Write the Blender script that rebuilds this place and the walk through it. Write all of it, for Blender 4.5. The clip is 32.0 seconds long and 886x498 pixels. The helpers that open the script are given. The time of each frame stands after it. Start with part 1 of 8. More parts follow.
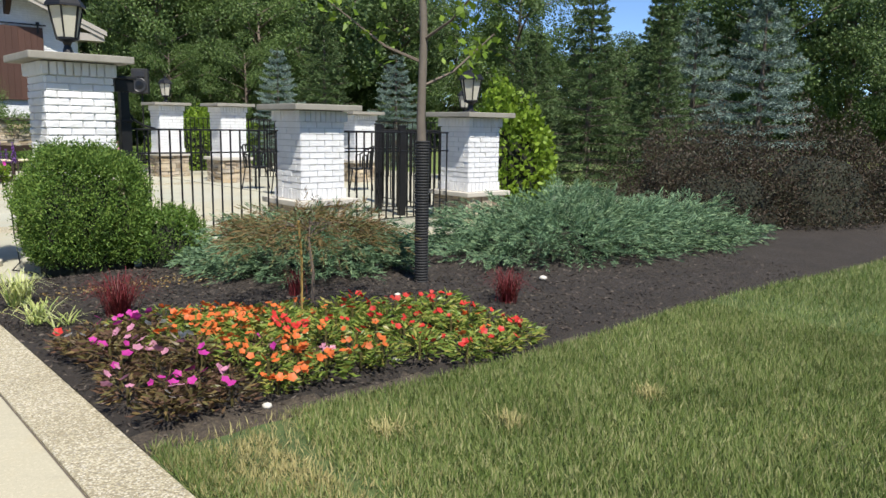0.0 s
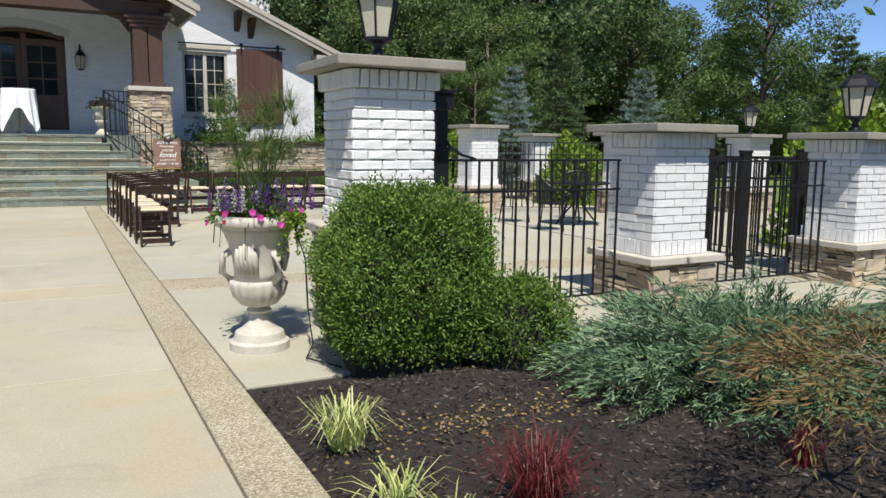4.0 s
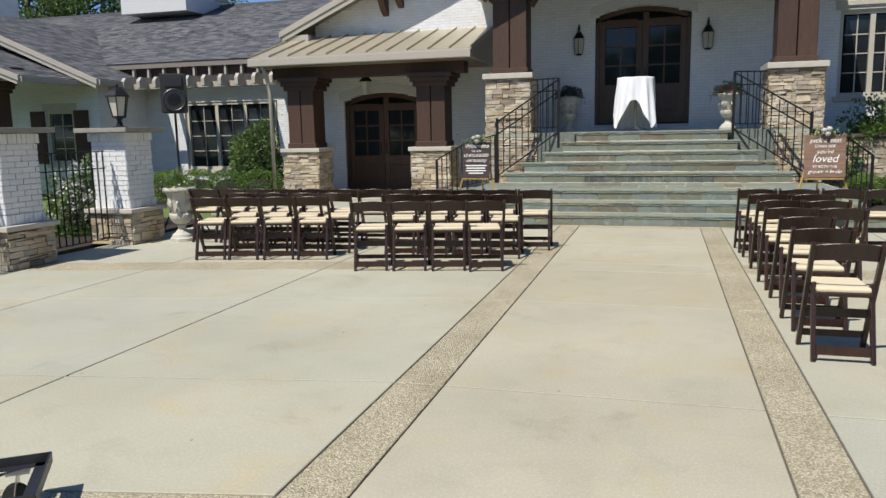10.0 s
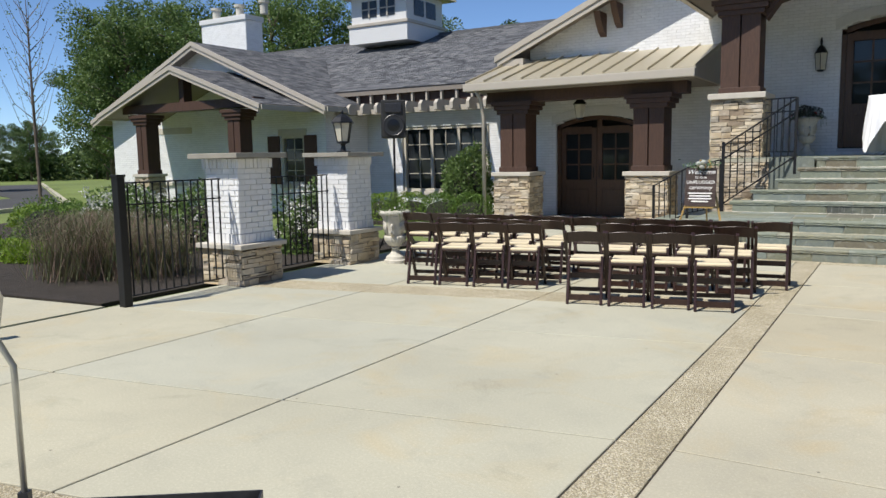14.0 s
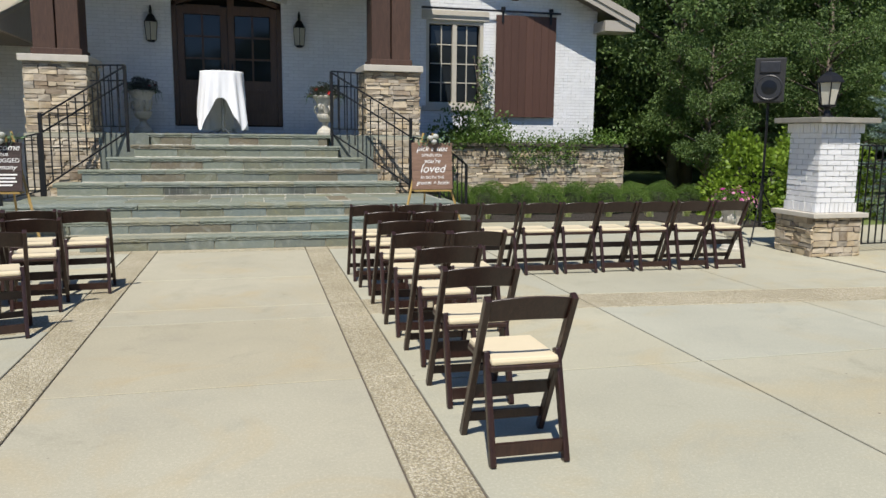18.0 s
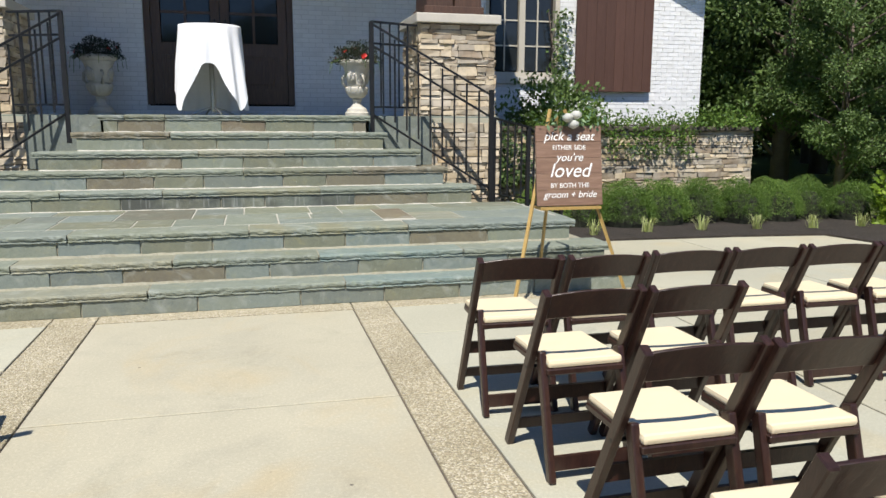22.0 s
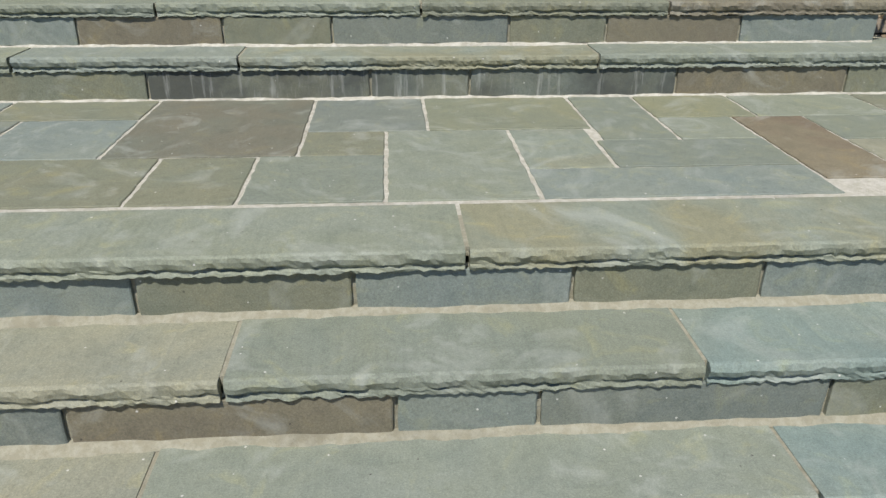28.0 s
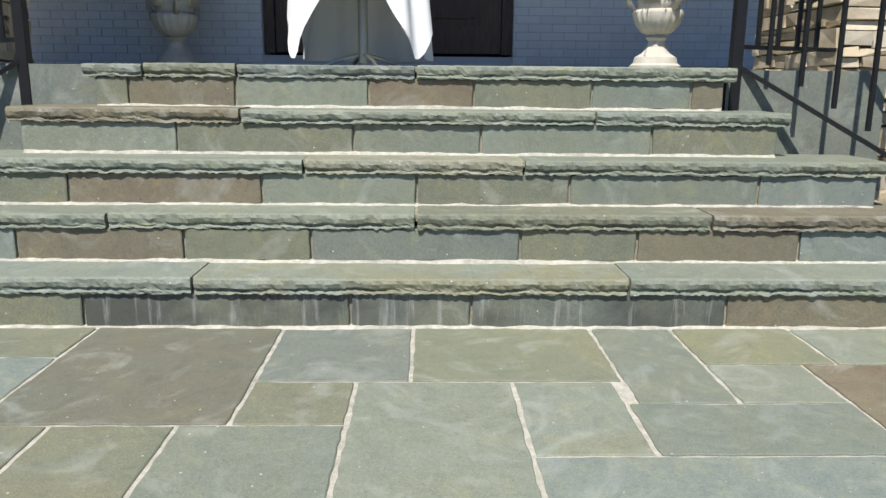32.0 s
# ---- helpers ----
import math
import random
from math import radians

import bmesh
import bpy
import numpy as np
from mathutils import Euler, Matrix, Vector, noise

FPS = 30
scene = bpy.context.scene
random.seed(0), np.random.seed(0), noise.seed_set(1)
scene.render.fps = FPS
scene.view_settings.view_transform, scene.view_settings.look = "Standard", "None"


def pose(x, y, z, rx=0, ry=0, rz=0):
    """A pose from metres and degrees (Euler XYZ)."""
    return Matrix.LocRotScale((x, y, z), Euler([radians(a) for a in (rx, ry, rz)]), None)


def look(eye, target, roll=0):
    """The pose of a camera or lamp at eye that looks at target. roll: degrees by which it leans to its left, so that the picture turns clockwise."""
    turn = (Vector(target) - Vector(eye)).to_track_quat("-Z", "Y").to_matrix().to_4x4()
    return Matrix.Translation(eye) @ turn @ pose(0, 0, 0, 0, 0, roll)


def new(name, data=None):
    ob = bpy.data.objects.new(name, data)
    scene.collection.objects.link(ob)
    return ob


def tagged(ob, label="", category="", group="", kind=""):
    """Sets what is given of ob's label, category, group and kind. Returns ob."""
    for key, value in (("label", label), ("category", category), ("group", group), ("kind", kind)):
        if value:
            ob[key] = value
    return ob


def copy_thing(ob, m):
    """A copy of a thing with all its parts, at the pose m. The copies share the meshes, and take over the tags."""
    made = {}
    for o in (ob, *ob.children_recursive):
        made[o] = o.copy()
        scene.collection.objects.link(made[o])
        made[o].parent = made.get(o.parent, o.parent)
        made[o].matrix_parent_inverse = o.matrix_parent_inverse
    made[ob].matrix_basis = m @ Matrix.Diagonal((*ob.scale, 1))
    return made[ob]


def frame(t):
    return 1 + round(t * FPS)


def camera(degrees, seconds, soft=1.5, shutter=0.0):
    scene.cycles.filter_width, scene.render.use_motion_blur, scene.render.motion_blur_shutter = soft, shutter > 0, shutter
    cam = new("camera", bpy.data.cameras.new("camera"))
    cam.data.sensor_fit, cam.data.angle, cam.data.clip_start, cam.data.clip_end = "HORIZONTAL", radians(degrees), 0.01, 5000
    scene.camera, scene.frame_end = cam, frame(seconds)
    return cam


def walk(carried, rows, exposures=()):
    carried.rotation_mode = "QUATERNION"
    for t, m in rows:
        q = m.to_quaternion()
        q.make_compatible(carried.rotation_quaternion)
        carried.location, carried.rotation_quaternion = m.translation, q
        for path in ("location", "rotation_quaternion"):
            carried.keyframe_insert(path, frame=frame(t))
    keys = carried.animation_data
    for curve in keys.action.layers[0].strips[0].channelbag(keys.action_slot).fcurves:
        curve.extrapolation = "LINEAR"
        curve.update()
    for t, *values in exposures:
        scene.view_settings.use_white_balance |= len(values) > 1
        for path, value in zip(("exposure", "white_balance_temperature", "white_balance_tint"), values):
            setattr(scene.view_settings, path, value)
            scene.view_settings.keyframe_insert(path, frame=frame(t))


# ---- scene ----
cam = camera(60.6, 32.0)
PATH = [
    (0, (0.286, 0.323, 1.295), (1.596, 1.801, 0.976), 0.9),
    (0.5, (0.265, 0.385, 1.301), (1.589, 1.847, 0.966), 1.1),
    (1, (0.371, 0.57, 1.301), (1.699, 2.031, 0.983), 0.9),
    (1.5, (0.43, 0.819, 1.336), (1.674, 2.349, 1.003), 1.2),
    (2, (0.413, 1.222, 1.337), (1.453, 2.891, 0.973), 0.7),
    (2.5, (0.426, 1.635, 1.326), (1.399, 3.347, 0.977), 0.5),
    (3, (0.415, 2.138, 1.343), (1.316, 3.902, 1.066), 1.1),
    (3.5, (0.37, 2.55, 1.374), (1.311, 4.292, 1.093), 0.4),
    (4, (0.405, 3.135, 1.338), (1.318, 4.893, 1.064), 0.6),
    (4.5, (0.405, 3.638, 1.342), (1.228, 5.446, 1.116), 0.2),
    (6.5, (0.567, 5.442, 1.408), (1.225, 7.316, 1.186), 2.7),
    (7, (0.549, 5.939, 1.423), (1.177, 7.827, 1.231), 1.6),
    (7.5, (0.591, 6.397, 1.399), (1.195, 8.291, 1.184), 1.3),
    (8, (0.595, 6.876, 1.435), (0.963, 8.826, 1.189), 0.7),
    (8.5, (0.575, 7.270, 1.500), (0.854, 9.233, 1.245), 0.2),
    (9, (0.583, 7.620, 1.535), (0.499, 9.600, 1.266), -0.1),
    (9.5, (0.531, 7.845, 1.523), (0.188, 9.794, 1.230), -0.4),
    (10, (0.428, 8.080, 1.536), (-0.123, 9.978, 1.230), -1.1),
    (10.5, (0.370, 8.238, 1.528), (-0.719, 9.887, 1.214), -1.6),
    (11, (0.342, 8.320, 1.518), (-1.100, 9.668, 1.199), -2.1),
    (11.5, (0.310, 8.341, 1.507), (-1.282, 9.508, 1.184), -3.0),
    (12, (0.257, 8.316, 1.511), (-1.356, 9.452, 1.185), -3.1),
    (12.5, (0.217, 8.299, 1.516), (-1.396, 9.436, 1.187), -3.0),
    (13, (0.181, 8.328, 1.536), (-1.376, 9.552, 1.259), -2.7),
    (13.5, (0.170, 8.342, 1.548), (-1.204, 9.775, 1.312), -2.2),
    (14, (0.180, 8.396, 1.580), (-0.859, 10.088, 1.340), -1.0),
    (14.5, (0.232, 8.517, 1.641), (-0.493, 10.374, 1.481), -0.6),
    (15, (0.215, 8.679, 1.643), (-0.123, 10.646, 1.519), -0.3),
    (15.5, (0.175, 8.721, 1.647), (0.026, 10.714, 1.564), -0.5),
    (17.5, (0.299, 9.759, 1.518), (0.572, 11.721, 1.248), 0.4),
    (18, (0.396, 10.255, 1.491), (0.871, 12.174, 1.194), 0.6),
    (18.5, (0.409, 10.851, 1.473), (0.922, 12.750, 1.117), 1.1),
    (19, (0.337, 11.376, 1.491), (0.959, 13.243, 1.131), 1.0),
    (19.5, (0.339, 11.941, 1.487), (1.056, 13.765, 1.091), 1.4),
    (20, (0.201, 12.492, 1.487), (1.014, 14.271, 1.069), 1.6),
    (20.5, (0.236, 12.997, 1.468), (0.949, 14.820, 1.056), 1.3),
    (21, (0.238, 13.507, 1.432), (0.844, 15.374, 1.049), 0.7),
    (21.5, (0.256, 14.017, 1.426), (0.876, 15.880, 1.047), -0.0),
    (22, (0.286, 14.512, 1.440), (0.769, 16.423, 1.102), 0.2),
    (22.5, (0.277, 15.024, 1.462), (0.758, 16.936, 1.127), 0.1),
    (23, (0.271, 15.466, 1.449), (0.449, 17.431, 1.118), 0.2),
    (23.5, (0.192, 15.922, 1.418), (0.275, 17.887, 1.054), -0.0),
    (24, (0.157, 16.359, 1.414), (0.265, 18.306, 0.968), -0.3),
    (24.5, (0.116, 16.826, 1.410), (0.152, 18.768, 0.932), -0.2),
    (26.5, (0.003, 18.258, 1.411), (0.110, 20.196, 0.926), 0.0),
    (27, (0.065, 18.593, 1.388), (0.112, 20.496, 0.774), -0.6),
    (27.5, (0.065, 18.888, 1.345), (0.147, 20.748, 0.614), 0.2),
    (28, (0.065, 19.147, 1.346), (0.194, 20.955, 0.500), 0.4),
    (28.5, (0.152, 19.391, 1.318), (0.195, 21.148, 0.362), -0.3),
    (29, (0.169, 19.597, 1.300), (0.215, 21.290, 0.236), -0.4),
    (29.5, (0.159, 19.731, 1.306), (0.260, 21.416, 0.234), 0.4),
    (30, (0.174, 19.780, 1.311), (0.252, 21.511, 0.313), 0.5),
    (30.5, (0.184, 19.784, 1.324), (0.239, 21.607, 0.504), 0.3),
    (31, (0.197, 19.778, 1.342), (0.261, 21.645, 0.628), 0.5),
    (31.5, (0.207, 19.780, 1.357), (0.305, 21.690, 0.774), 0.4),
    (32, (0.250, 19.830, 1.400), (0.294, 21.785, 0.972), 0.5),
]
walk(cam, [(t, look(eye, target, roll)) for t, eye, target, roll in PATH], exposures=[(0.0, 0.45), (2.0, 0.38), (4.0, 0.22), (6.5, 0.24), (7.5, 0.2), (9.0, 0.07), (11.0, 0.06), (13.0, 0.06), (15.0, 0.3), (18.0, 0.06), (20.0, 0.22), (22.0, 0.34), (23.0, 0.34), (24.0, 0.08), (27.0, 0.18), (28.5, 0.05), (30.0, 0.02), (31.0, 0.17), (32.0, 0.36)])

# world, sun, exposure
scene.view_settings.exposure = 0.3
SUN_AZ, SUN_EL = 200.0, 58.0
world = bpy.data.worlds.new("world")
scene.world = world
world.use_nodes = True
wn = world.node_tree.nodes
wn.clear()
sky = wn.new("ShaderNodeTexSky")
sky.sky_type = "NISHITA"
sky.sun_disc = False
sky.sun_elevation = radians(SUN_EL)
sky.sun_rotation = radians(SUN_AZ)
sky.altitude, sky.air_density, sky.dust_density, sky.ozone_density = 3500, 1.0, 0.0, 6.0
bg = wn.new("ShaderNodeBackground")
bg.inputs["Strength"].default_value = 0.125
wo = wn.new("ShaderNodeOutputWorld")
world.node_tree.links.new(sky.outputs[0], bg.inputs[0])
world.node_tree.links.new(bg.outputs[0], wo.inputs[0])
sun_data = bpy.data.lights.new("sun", "SUN")
sun_data.energy, sun_data.angle, sun_data.color = 5.0, radians(0.53), (1.0, 0.955, 0.88)
sun_ob = new("sun", sun_data)
az, el = radians(SUN_AZ), radians(SUN_EL)
sun_ob.matrix_world = look((math.sin(az) * math.cos(el) * 60, math.cos(az) * math.cos(el) * 60, math.sin(el) * 60), (0, 0, 0))

# materials
class Nodes:
    def __init__(self, name, rough=0.7, metal=0.0, spec=0.5):
        self.m = bpy.data.materials.new(name)
        self.m.use_nodes = True
        self.t = self.m.node_tree
        self.b = self.t.nodes["Principled BSDF"]
        self.b.inputs["Roughness"].default_value = rough
        self.b.inputs["Metallic"].default_value = metal
        self.b.inputs["Specular IOR Level"].default_value = spec
        self.co = self.t.nodes.new("ShaderNodeTexCoord").outputs["Object"]

    def world(self):
        g = self.t.nodes.new("ShaderNodeNewGeometry")
        self.co = g.outputs["Position"]
        return self

    def link(self, a, b):
        self.t.links.new(a, b)

    def scaled(self, sx, sy, sz):
        n = self.t.nodes.new("ShaderNodeMapping")
        n.inputs["Scale"].default_value = (sx, sy, sz)
        self.link(self.co, n.inputs["Vector"])
        return n.outputs[0]

    def noise(self, scale, detail=5.0, rough=0.6, vec=None, dist=0.0):
        n = self.t.nodes.new("ShaderNodeTexNoise")
        n.inputs["Scale"].default_value, n.inputs["Detail"].default_value = scale, detail
        n.inputs["Roughness"].default_value, n.inputs["Distortion"].default_value = rough, dist
        self.link(vec or self.co, n.inputs["Vector"])
        return n.outputs["Fac"]

    def voronoi(self, scale, what="Distance", feature="F1", vec=None):
        n = self.t.nodes.new("ShaderNodeTexVoronoi")
        n.feature = feature
        n.inputs["Scale"].default_value = scale
        self.link(vec or self.co, n.inputs["Vector"])
        return n.outputs[what]

    def ramp(self, fac, *stops):
        n = self.t.nodes.new("ShaderNodeValToRGB")
        e = n.color_ramp.elements
        while len(e) < len(stops):
            e.new(0.5)
        for k, (p, c) in zip(e, stops):
            k.position = p
            k.color = (*c, 1) if len(c) == 3 else c
        self.link(fac, n.inputs[0])
        return n.outputs[0]

    def mix(self, a, b, fac, mode="MIX"):
        n = self.t.nodes.new("ShaderNodeMix")
        n.data_type, n.blend_type = "RGBA", mode
        for s, v in ((n.inputs[0], fac), (n.inputs[6], a), (n.inputs[7], b)):
            if isinstance(v, (int, float)):
                s.default_value = v
            elif isinstance(v, tuple):
                s.default_value = (*v, 1)
            else:
                self.link(v, s)
        return n.outputs[2]

    def rand(self, island=False):
        if island:
            return self.t.nodes.new("ShaderNodeNewGeometry").outputs["Random Per Island"]
        return self.t.nodes.new("ShaderNodeObjectInfo").outputs["Random"]

    def math(self, op, a, b=0.5):
        n = self.t.nodes.new("ShaderNodeMath")
        n.operation = op
        for s, v in zip(n.inputs, (a, b)):
            if isinstance(v, (int, float)):
                s.default_value = v
            else:
                self.link(v, s)
        return n.outputs[0]

    def bump(self, height, strength=0.3, dist=0.01):
        n = self.t.nodes.new("ShaderNodeBump")
        n.inputs["Strength"].default_value, n.inputs["Distance"].default_value = strength, dist
        self.link(height, n.inputs["Height"])
        self.link(n.outputs[0], self.b.inputs["Normal"])
        return self

    def color(self, c):
        if isinstance(c, tuple):
            self.b.inputs["Base Color"].default_value = (*c, 1)
        else:
            self.link(c, self.b.inputs["Base Color"])
        return self

    def rough(self, r):
        self.link(r, self.b.inputs["Roughness"])
        return self


def m_concrete(name, tint):
    n = Nodes(name, 0.85).world()
    big = n.noise(0.35, 4, 0.6)
    mid = n.noise(2.2, 6, 0.7, dist=0.6)
    fine = n.noise(140, 3, 0.7)
    c = n.mix(tuple(v * 0.86 for v in tint), tuple(min(1, v * 1.1) for v in tint), n.ramp(big, (0.3, (0, 0, 0)), (0.7, (1, 1, 1))))
    c = n.mix(c, tuple(v * f for v, f in zip(tint, (0.82, 0.83, 0.86))), n.ramp(mid, (0.5, (0, 0, 0)), (0.78, (0.75, 0.75, 0.75))))
    c = n.mix(c, (0.25, 0.24, 0.21), n.ramp(n.noise(7, 8, 0.75), (0.62, (0, 0, 0)), (0.8, (0.35, 0.35, 0.35))))
    c = n.mix(c, (0.2, 0.19, 0.17), n.ramp(fine, (0.55, (0, 0, 0)), (0.8, (0.65, 0.65, 0.65))))
    c = n.mix(c, n.mix(c, (1.18, 1.18, 1.18), 1.0, "MULTIPLY"), n.ramp(n.noise(60, 4, 0.75), (0.36, (0.9, 0.9, 0.9)), (0.5, (0, 0, 0))))
    r = n.rand()
    c = n.mix(c, n.mix(c, (1.05, 0.97, 0.84), 1.0, "MULTIPLY"), n.ramp(r, (0.35, (0, 0, 0)), (1.0, (0.5, 0.5, 0.5))))
    blot = n.noise(0.9, 5, 0.62, dist=1.2)
    c = n.mix(c, n.mix(c, (1.04, 0.95, 0.82), 1.0, "MULTIPLY"), n.ramp(blot, (0.52, (0, 0, 0)), (0.7, (0.8, 0.8, 0.8))))
    c = n.mix(c, n.mix(c, (0.62, 0.63, 0.62), 1.0, "MULTIPLY"), n.ramp(n.noise(1.3, 7, 0.68, dist=0.8), (0.58, (0, 0, 0)), (0.74, (0.55, 0.55, 0.55))))
    spot = n.voronoi(3.1, "Distance")
    c = n.mix(c, (0.07, 0.06, 0.05), n.ramp(spot, (0.018, (0.8, 0.8, 0.8)), (0.03, (0, 0, 0))))
    return n.color(c).bump(n.math("ADD", n.math("MULTIPLY", fine, 0.4), mid), 0.12, 0.004).m


def m_plain(name, col, rough=0.6, metal=0.0, var=0.2, scale=8, bump=0.1, spec=0.5):
    n = Nodes(name, rough, metal, spec)
    f = n.noise(scale, 6, 0.65)
    f2 = n.noise(scale * 9, 4, 0.7)
    c = n.mix(tuple(v * (1 - var) for v in col), tuple(min(1, v * (1 + var)) for v in col), f)
    c = n.mix(c, tuple(v * (1 - var * 1.5) for v in col), n.ramp(f2, (0.55, (0, 0, 0)), (0.8, (0.5, 0.5, 0.5))))
    n.color(c)
    if bump:
        n.bump(n.math("ADD", f, n.math("MULTIPLY", f2, 0.6)), bump, 0.005)
    return n.m


def m_pieces(name, cols, rough=0.8, island=False, grain=30, bump=0.4, streak=(1, 1, 1), worldco=False, spec=0.3):
    """Pieces that differ in colour one from the next."""
    n = Nodes(name, rough, 0, spec)
    if worldco:
        n.world()
    r = n.rand(island)
    k = len(cols)
    c = n.ramp(r, *[(i / (k - 1), col) for i, col in enumerate(cols)])
    v = n.scaled(*streak)
    f = n.noise(grain, 8, 0.7, v)
    f2 = n.noise(grain * 0.15, 5, 0.6, v, dist=0.8)
    c = n.mix(c, n.mix(c, (0.5, 0.5, 0.5), 1.0, "MULTIPLY"), n.ramp(f, (0.45, (0, 0, 0)), (0.8, (0.8, 0.8, 0.8))))
    c = n.mix(c, n.mix(c, (0.75, 0.72, 0.62), 0.35), n.ramp(f2, (0.45, (0, 0, 0)), (0.7, (1, 1, 1))))
    return n.color(c).bump(n.math("ADD", f2, n.math("MULTIPLY", f, 0.5)), bump, 0.012).m


def m_white(name, island):
    """White masonry paint over brick: chipped and a little dirty."""
    n = Nodes(name, 0.55, 0, 0.4)
    c = n.ramp(n.rand(island), (0.0, (0.76, 0.76, 0.755)), (0.5, (0.83, 0.83, 0.825)), (1.0, (0.79, 0.79, 0.78)))
    f, f2 = n.noise(26, 8, 0.7), n.noise(5, 5, 0.6)
    c = n.mix(c, (0.52, 0.5, 0.47), n.ramp(f, (0.62, (0, 0, 0)), (0.82, (0.55, 0.55, 0.55))))
    c = n.mix(c, (0.66, 0.65, 0.62), n.ramp(f2, (0.5, (0, 0, 0)), (0.75, (0.45, 0.45, 0.45))))
    return n.color(c).bump(n.math("ADD", f2, n.math("MULTIPLY", f, 0.6)), 0.8, 0.018).m


def m_bluestone(name, one, two, streaks):
    """Cleft bluestone of two drifting tones, with fine veins, specks and pits."""
    n = Nodes(name, 0.72, 0, 0.3).world()
    r = n.rand()
    off = n.t.nodes.new("ShaderNodeVectorMath")
    off.operation = "ADD"
    n.link(n.co, off.inputs[0])
    scale_r = n.math("MULTIPLY", r, 37.0)
    n.link(scale_r, off.inputs[1])
    vec = off.outputs[0]
    drift = n.noise(1.9, 4, 0.55, vec, dist=1.4)
    swirl = n.noise(5.5, 7, 0.62, vec, dist=2.2)
    fine = n.noise(46, 6, 0.7, vec)
    c = n.mix(one, two, n.ramp(drift, (0.38, (0, 0, 0)), (0.62, (1, 1, 1))))
    c = n.mix(c, n.mix(c, (0.68, 0.72, 0.74), 1.0, "MULTIPLY"), n.ramp(swirl, (0.5, (0, 0, 0)), (0.72, (0.5, 0.5, 0.5))))
    c = n.mix(c, n.mix(c, (1.22, 1.16, 0.98), 1.0, "MULTIPLY"), n.ramp(swirl, (0.28, (1, 1, 1)), (0.44, (0, 0, 0))))
    c = n.mix(c, n.mix(c, (0.8, 0.8, 0.8), 1.0, "MULTIPLY"), n.ramp(fine, (0.5, (0, 0, 0)), (0.8, (1, 1, 1))))
    grit = n.noise(210, 3, 0.75, vec)
    c = n.mix(c, n.mix(c, (0.66, 0.66, 0.66), 1.0, "MULTIPLY"), n.ramp(grit, (0.5, (0, 0, 0)), (0.66, (0.55, 0.55, 0.55))))
    c = n.mix(c, n.mix(c, (1.4, 1.4, 1.36), 1.0, "MULTIPLY"), n.ramp(grit, (0.34, (0.55, 0.55, 0.55)), (0.48, (0, 0, 0))))
    c = n.mix(c, n.mix(c, (1.2, 1.14, 0.98), 1.0, "MULTIPLY"), n.math("MULTIPLY", r, 0.3))
    film = n.noise(2.6, 5, 0.6, vec, dist=2.8)
    c = n.mix(c, (0.4, 0.42, 0.38), n.ramp(film, (0.54, (0, 0, 0)), (0.72, (0.38, 0.38, 0.38))))
    v2 = n.voronoi(17, "Distance", "F1", vec)
    c = n.mix(c, (0.6, 0.59, 0.55), n.ramp(v2, (0.035, (0.8, 0.8, 0.8)), (0.06, (0, 0, 0))))
    v3 = n.voronoi(11, "Distance", "F1", vec)
    c = n.mix(c, (0.05, 0.045, 0.04), n.ramp(v3, (0.02, (0.8, 0.8, 0.8)), (0.04, (0, 0, 0))))
    if streaks:
        drip = n.noise(1.0, 5, 0.7, n.scaled(26, 26, 2.2))
        c = n.mix(c, (0.06, 0.065, 0.06), n.ramp(n.noise(3, 3, 0.6, vec), (0.4, (0, 0, 0)), (0.62, (0.8, 0.8, 0.8))))
        c = n.mix(c, (0.42, 0.43, 0.4), n.ramp(drip, (0.56, (0, 0, 0)), (0.75, (0.7, 0.7, 0.7))))
    cleft = n.noise(7, 9, 0.66, vec, dist=0.9)
    n.bump(n.math("ADD", n.math("MULTIPLY", fine, 0.3), cleft), 0.5, 0.009)
    return n.color(c).m


def m_mortar(name, one, two):
    n = Nodes(name, 0.95, 0, 0.2).world()
    f, g = n.noise(38, 6, 0.75), n.noise(240, 3, 0.7)
    c = n.mix(one, two, n.ramp(f, (0.42, (0, 0, 0)), (0.6, (1, 1, 1))))
    c = n.mix(c, (0.16, 0.14, 0.11), n.ramp(g, (0.56, (0, 0, 0)), (0.8, (0.6, 0.6, 0.6))))
    c = n.mix(c, n.mix(c, (0.62, 0.62, 0.62), 1.0, "MULTIPLY"), n.ramp(n.noise(4, 4, 0.7), (0.52, (0, 0, 0)), (0.7, (0.7, 0.7, 0.7))))
    return n.color(c).bump(n.math("ADD", f, g), 0.6, 0.006).m


def m_leaf(name, cols, rough=0.5, trans=0.25):
    n = Nodes(name, rough, 0, 0.35)
    r = n.rand(True)
    k = len(cols)
    c = n.ramp(r, *[(i / max(1, k - 1), col) for i, col in enumerate(cols)])
    w = n.t.nodes.new("ShaderNodeNewGeometry").outputs["Position"]
    f = n.noise(1.3, 3, 0.6, w)
    c = n.mix(c, n.mix(c, (0.45, 0.5, 0.4), 1.0, "MULTIPLY"), n.ramp(f, (0.4, (0, 0, 0)), (0.7, (0.6, 0.6, 0.6))))
    n.color(c)
    if trans:
        tr = n.t.nodes.new("ShaderNodeBsdfTranslucent")
        n.link(c, tr.inputs[0])
        mx = n.t.nodes.new("ShaderNodeMixShader")
        mx.inputs[0].default_value = trans
        n.link(n.b.outputs[0], mx.inputs[1])
        n.link(tr.outputs[0], mx.inputs[2])
        n.link(mx.outputs[0], n.t.nodes["Material Output"].inputs[0])
    return n.m


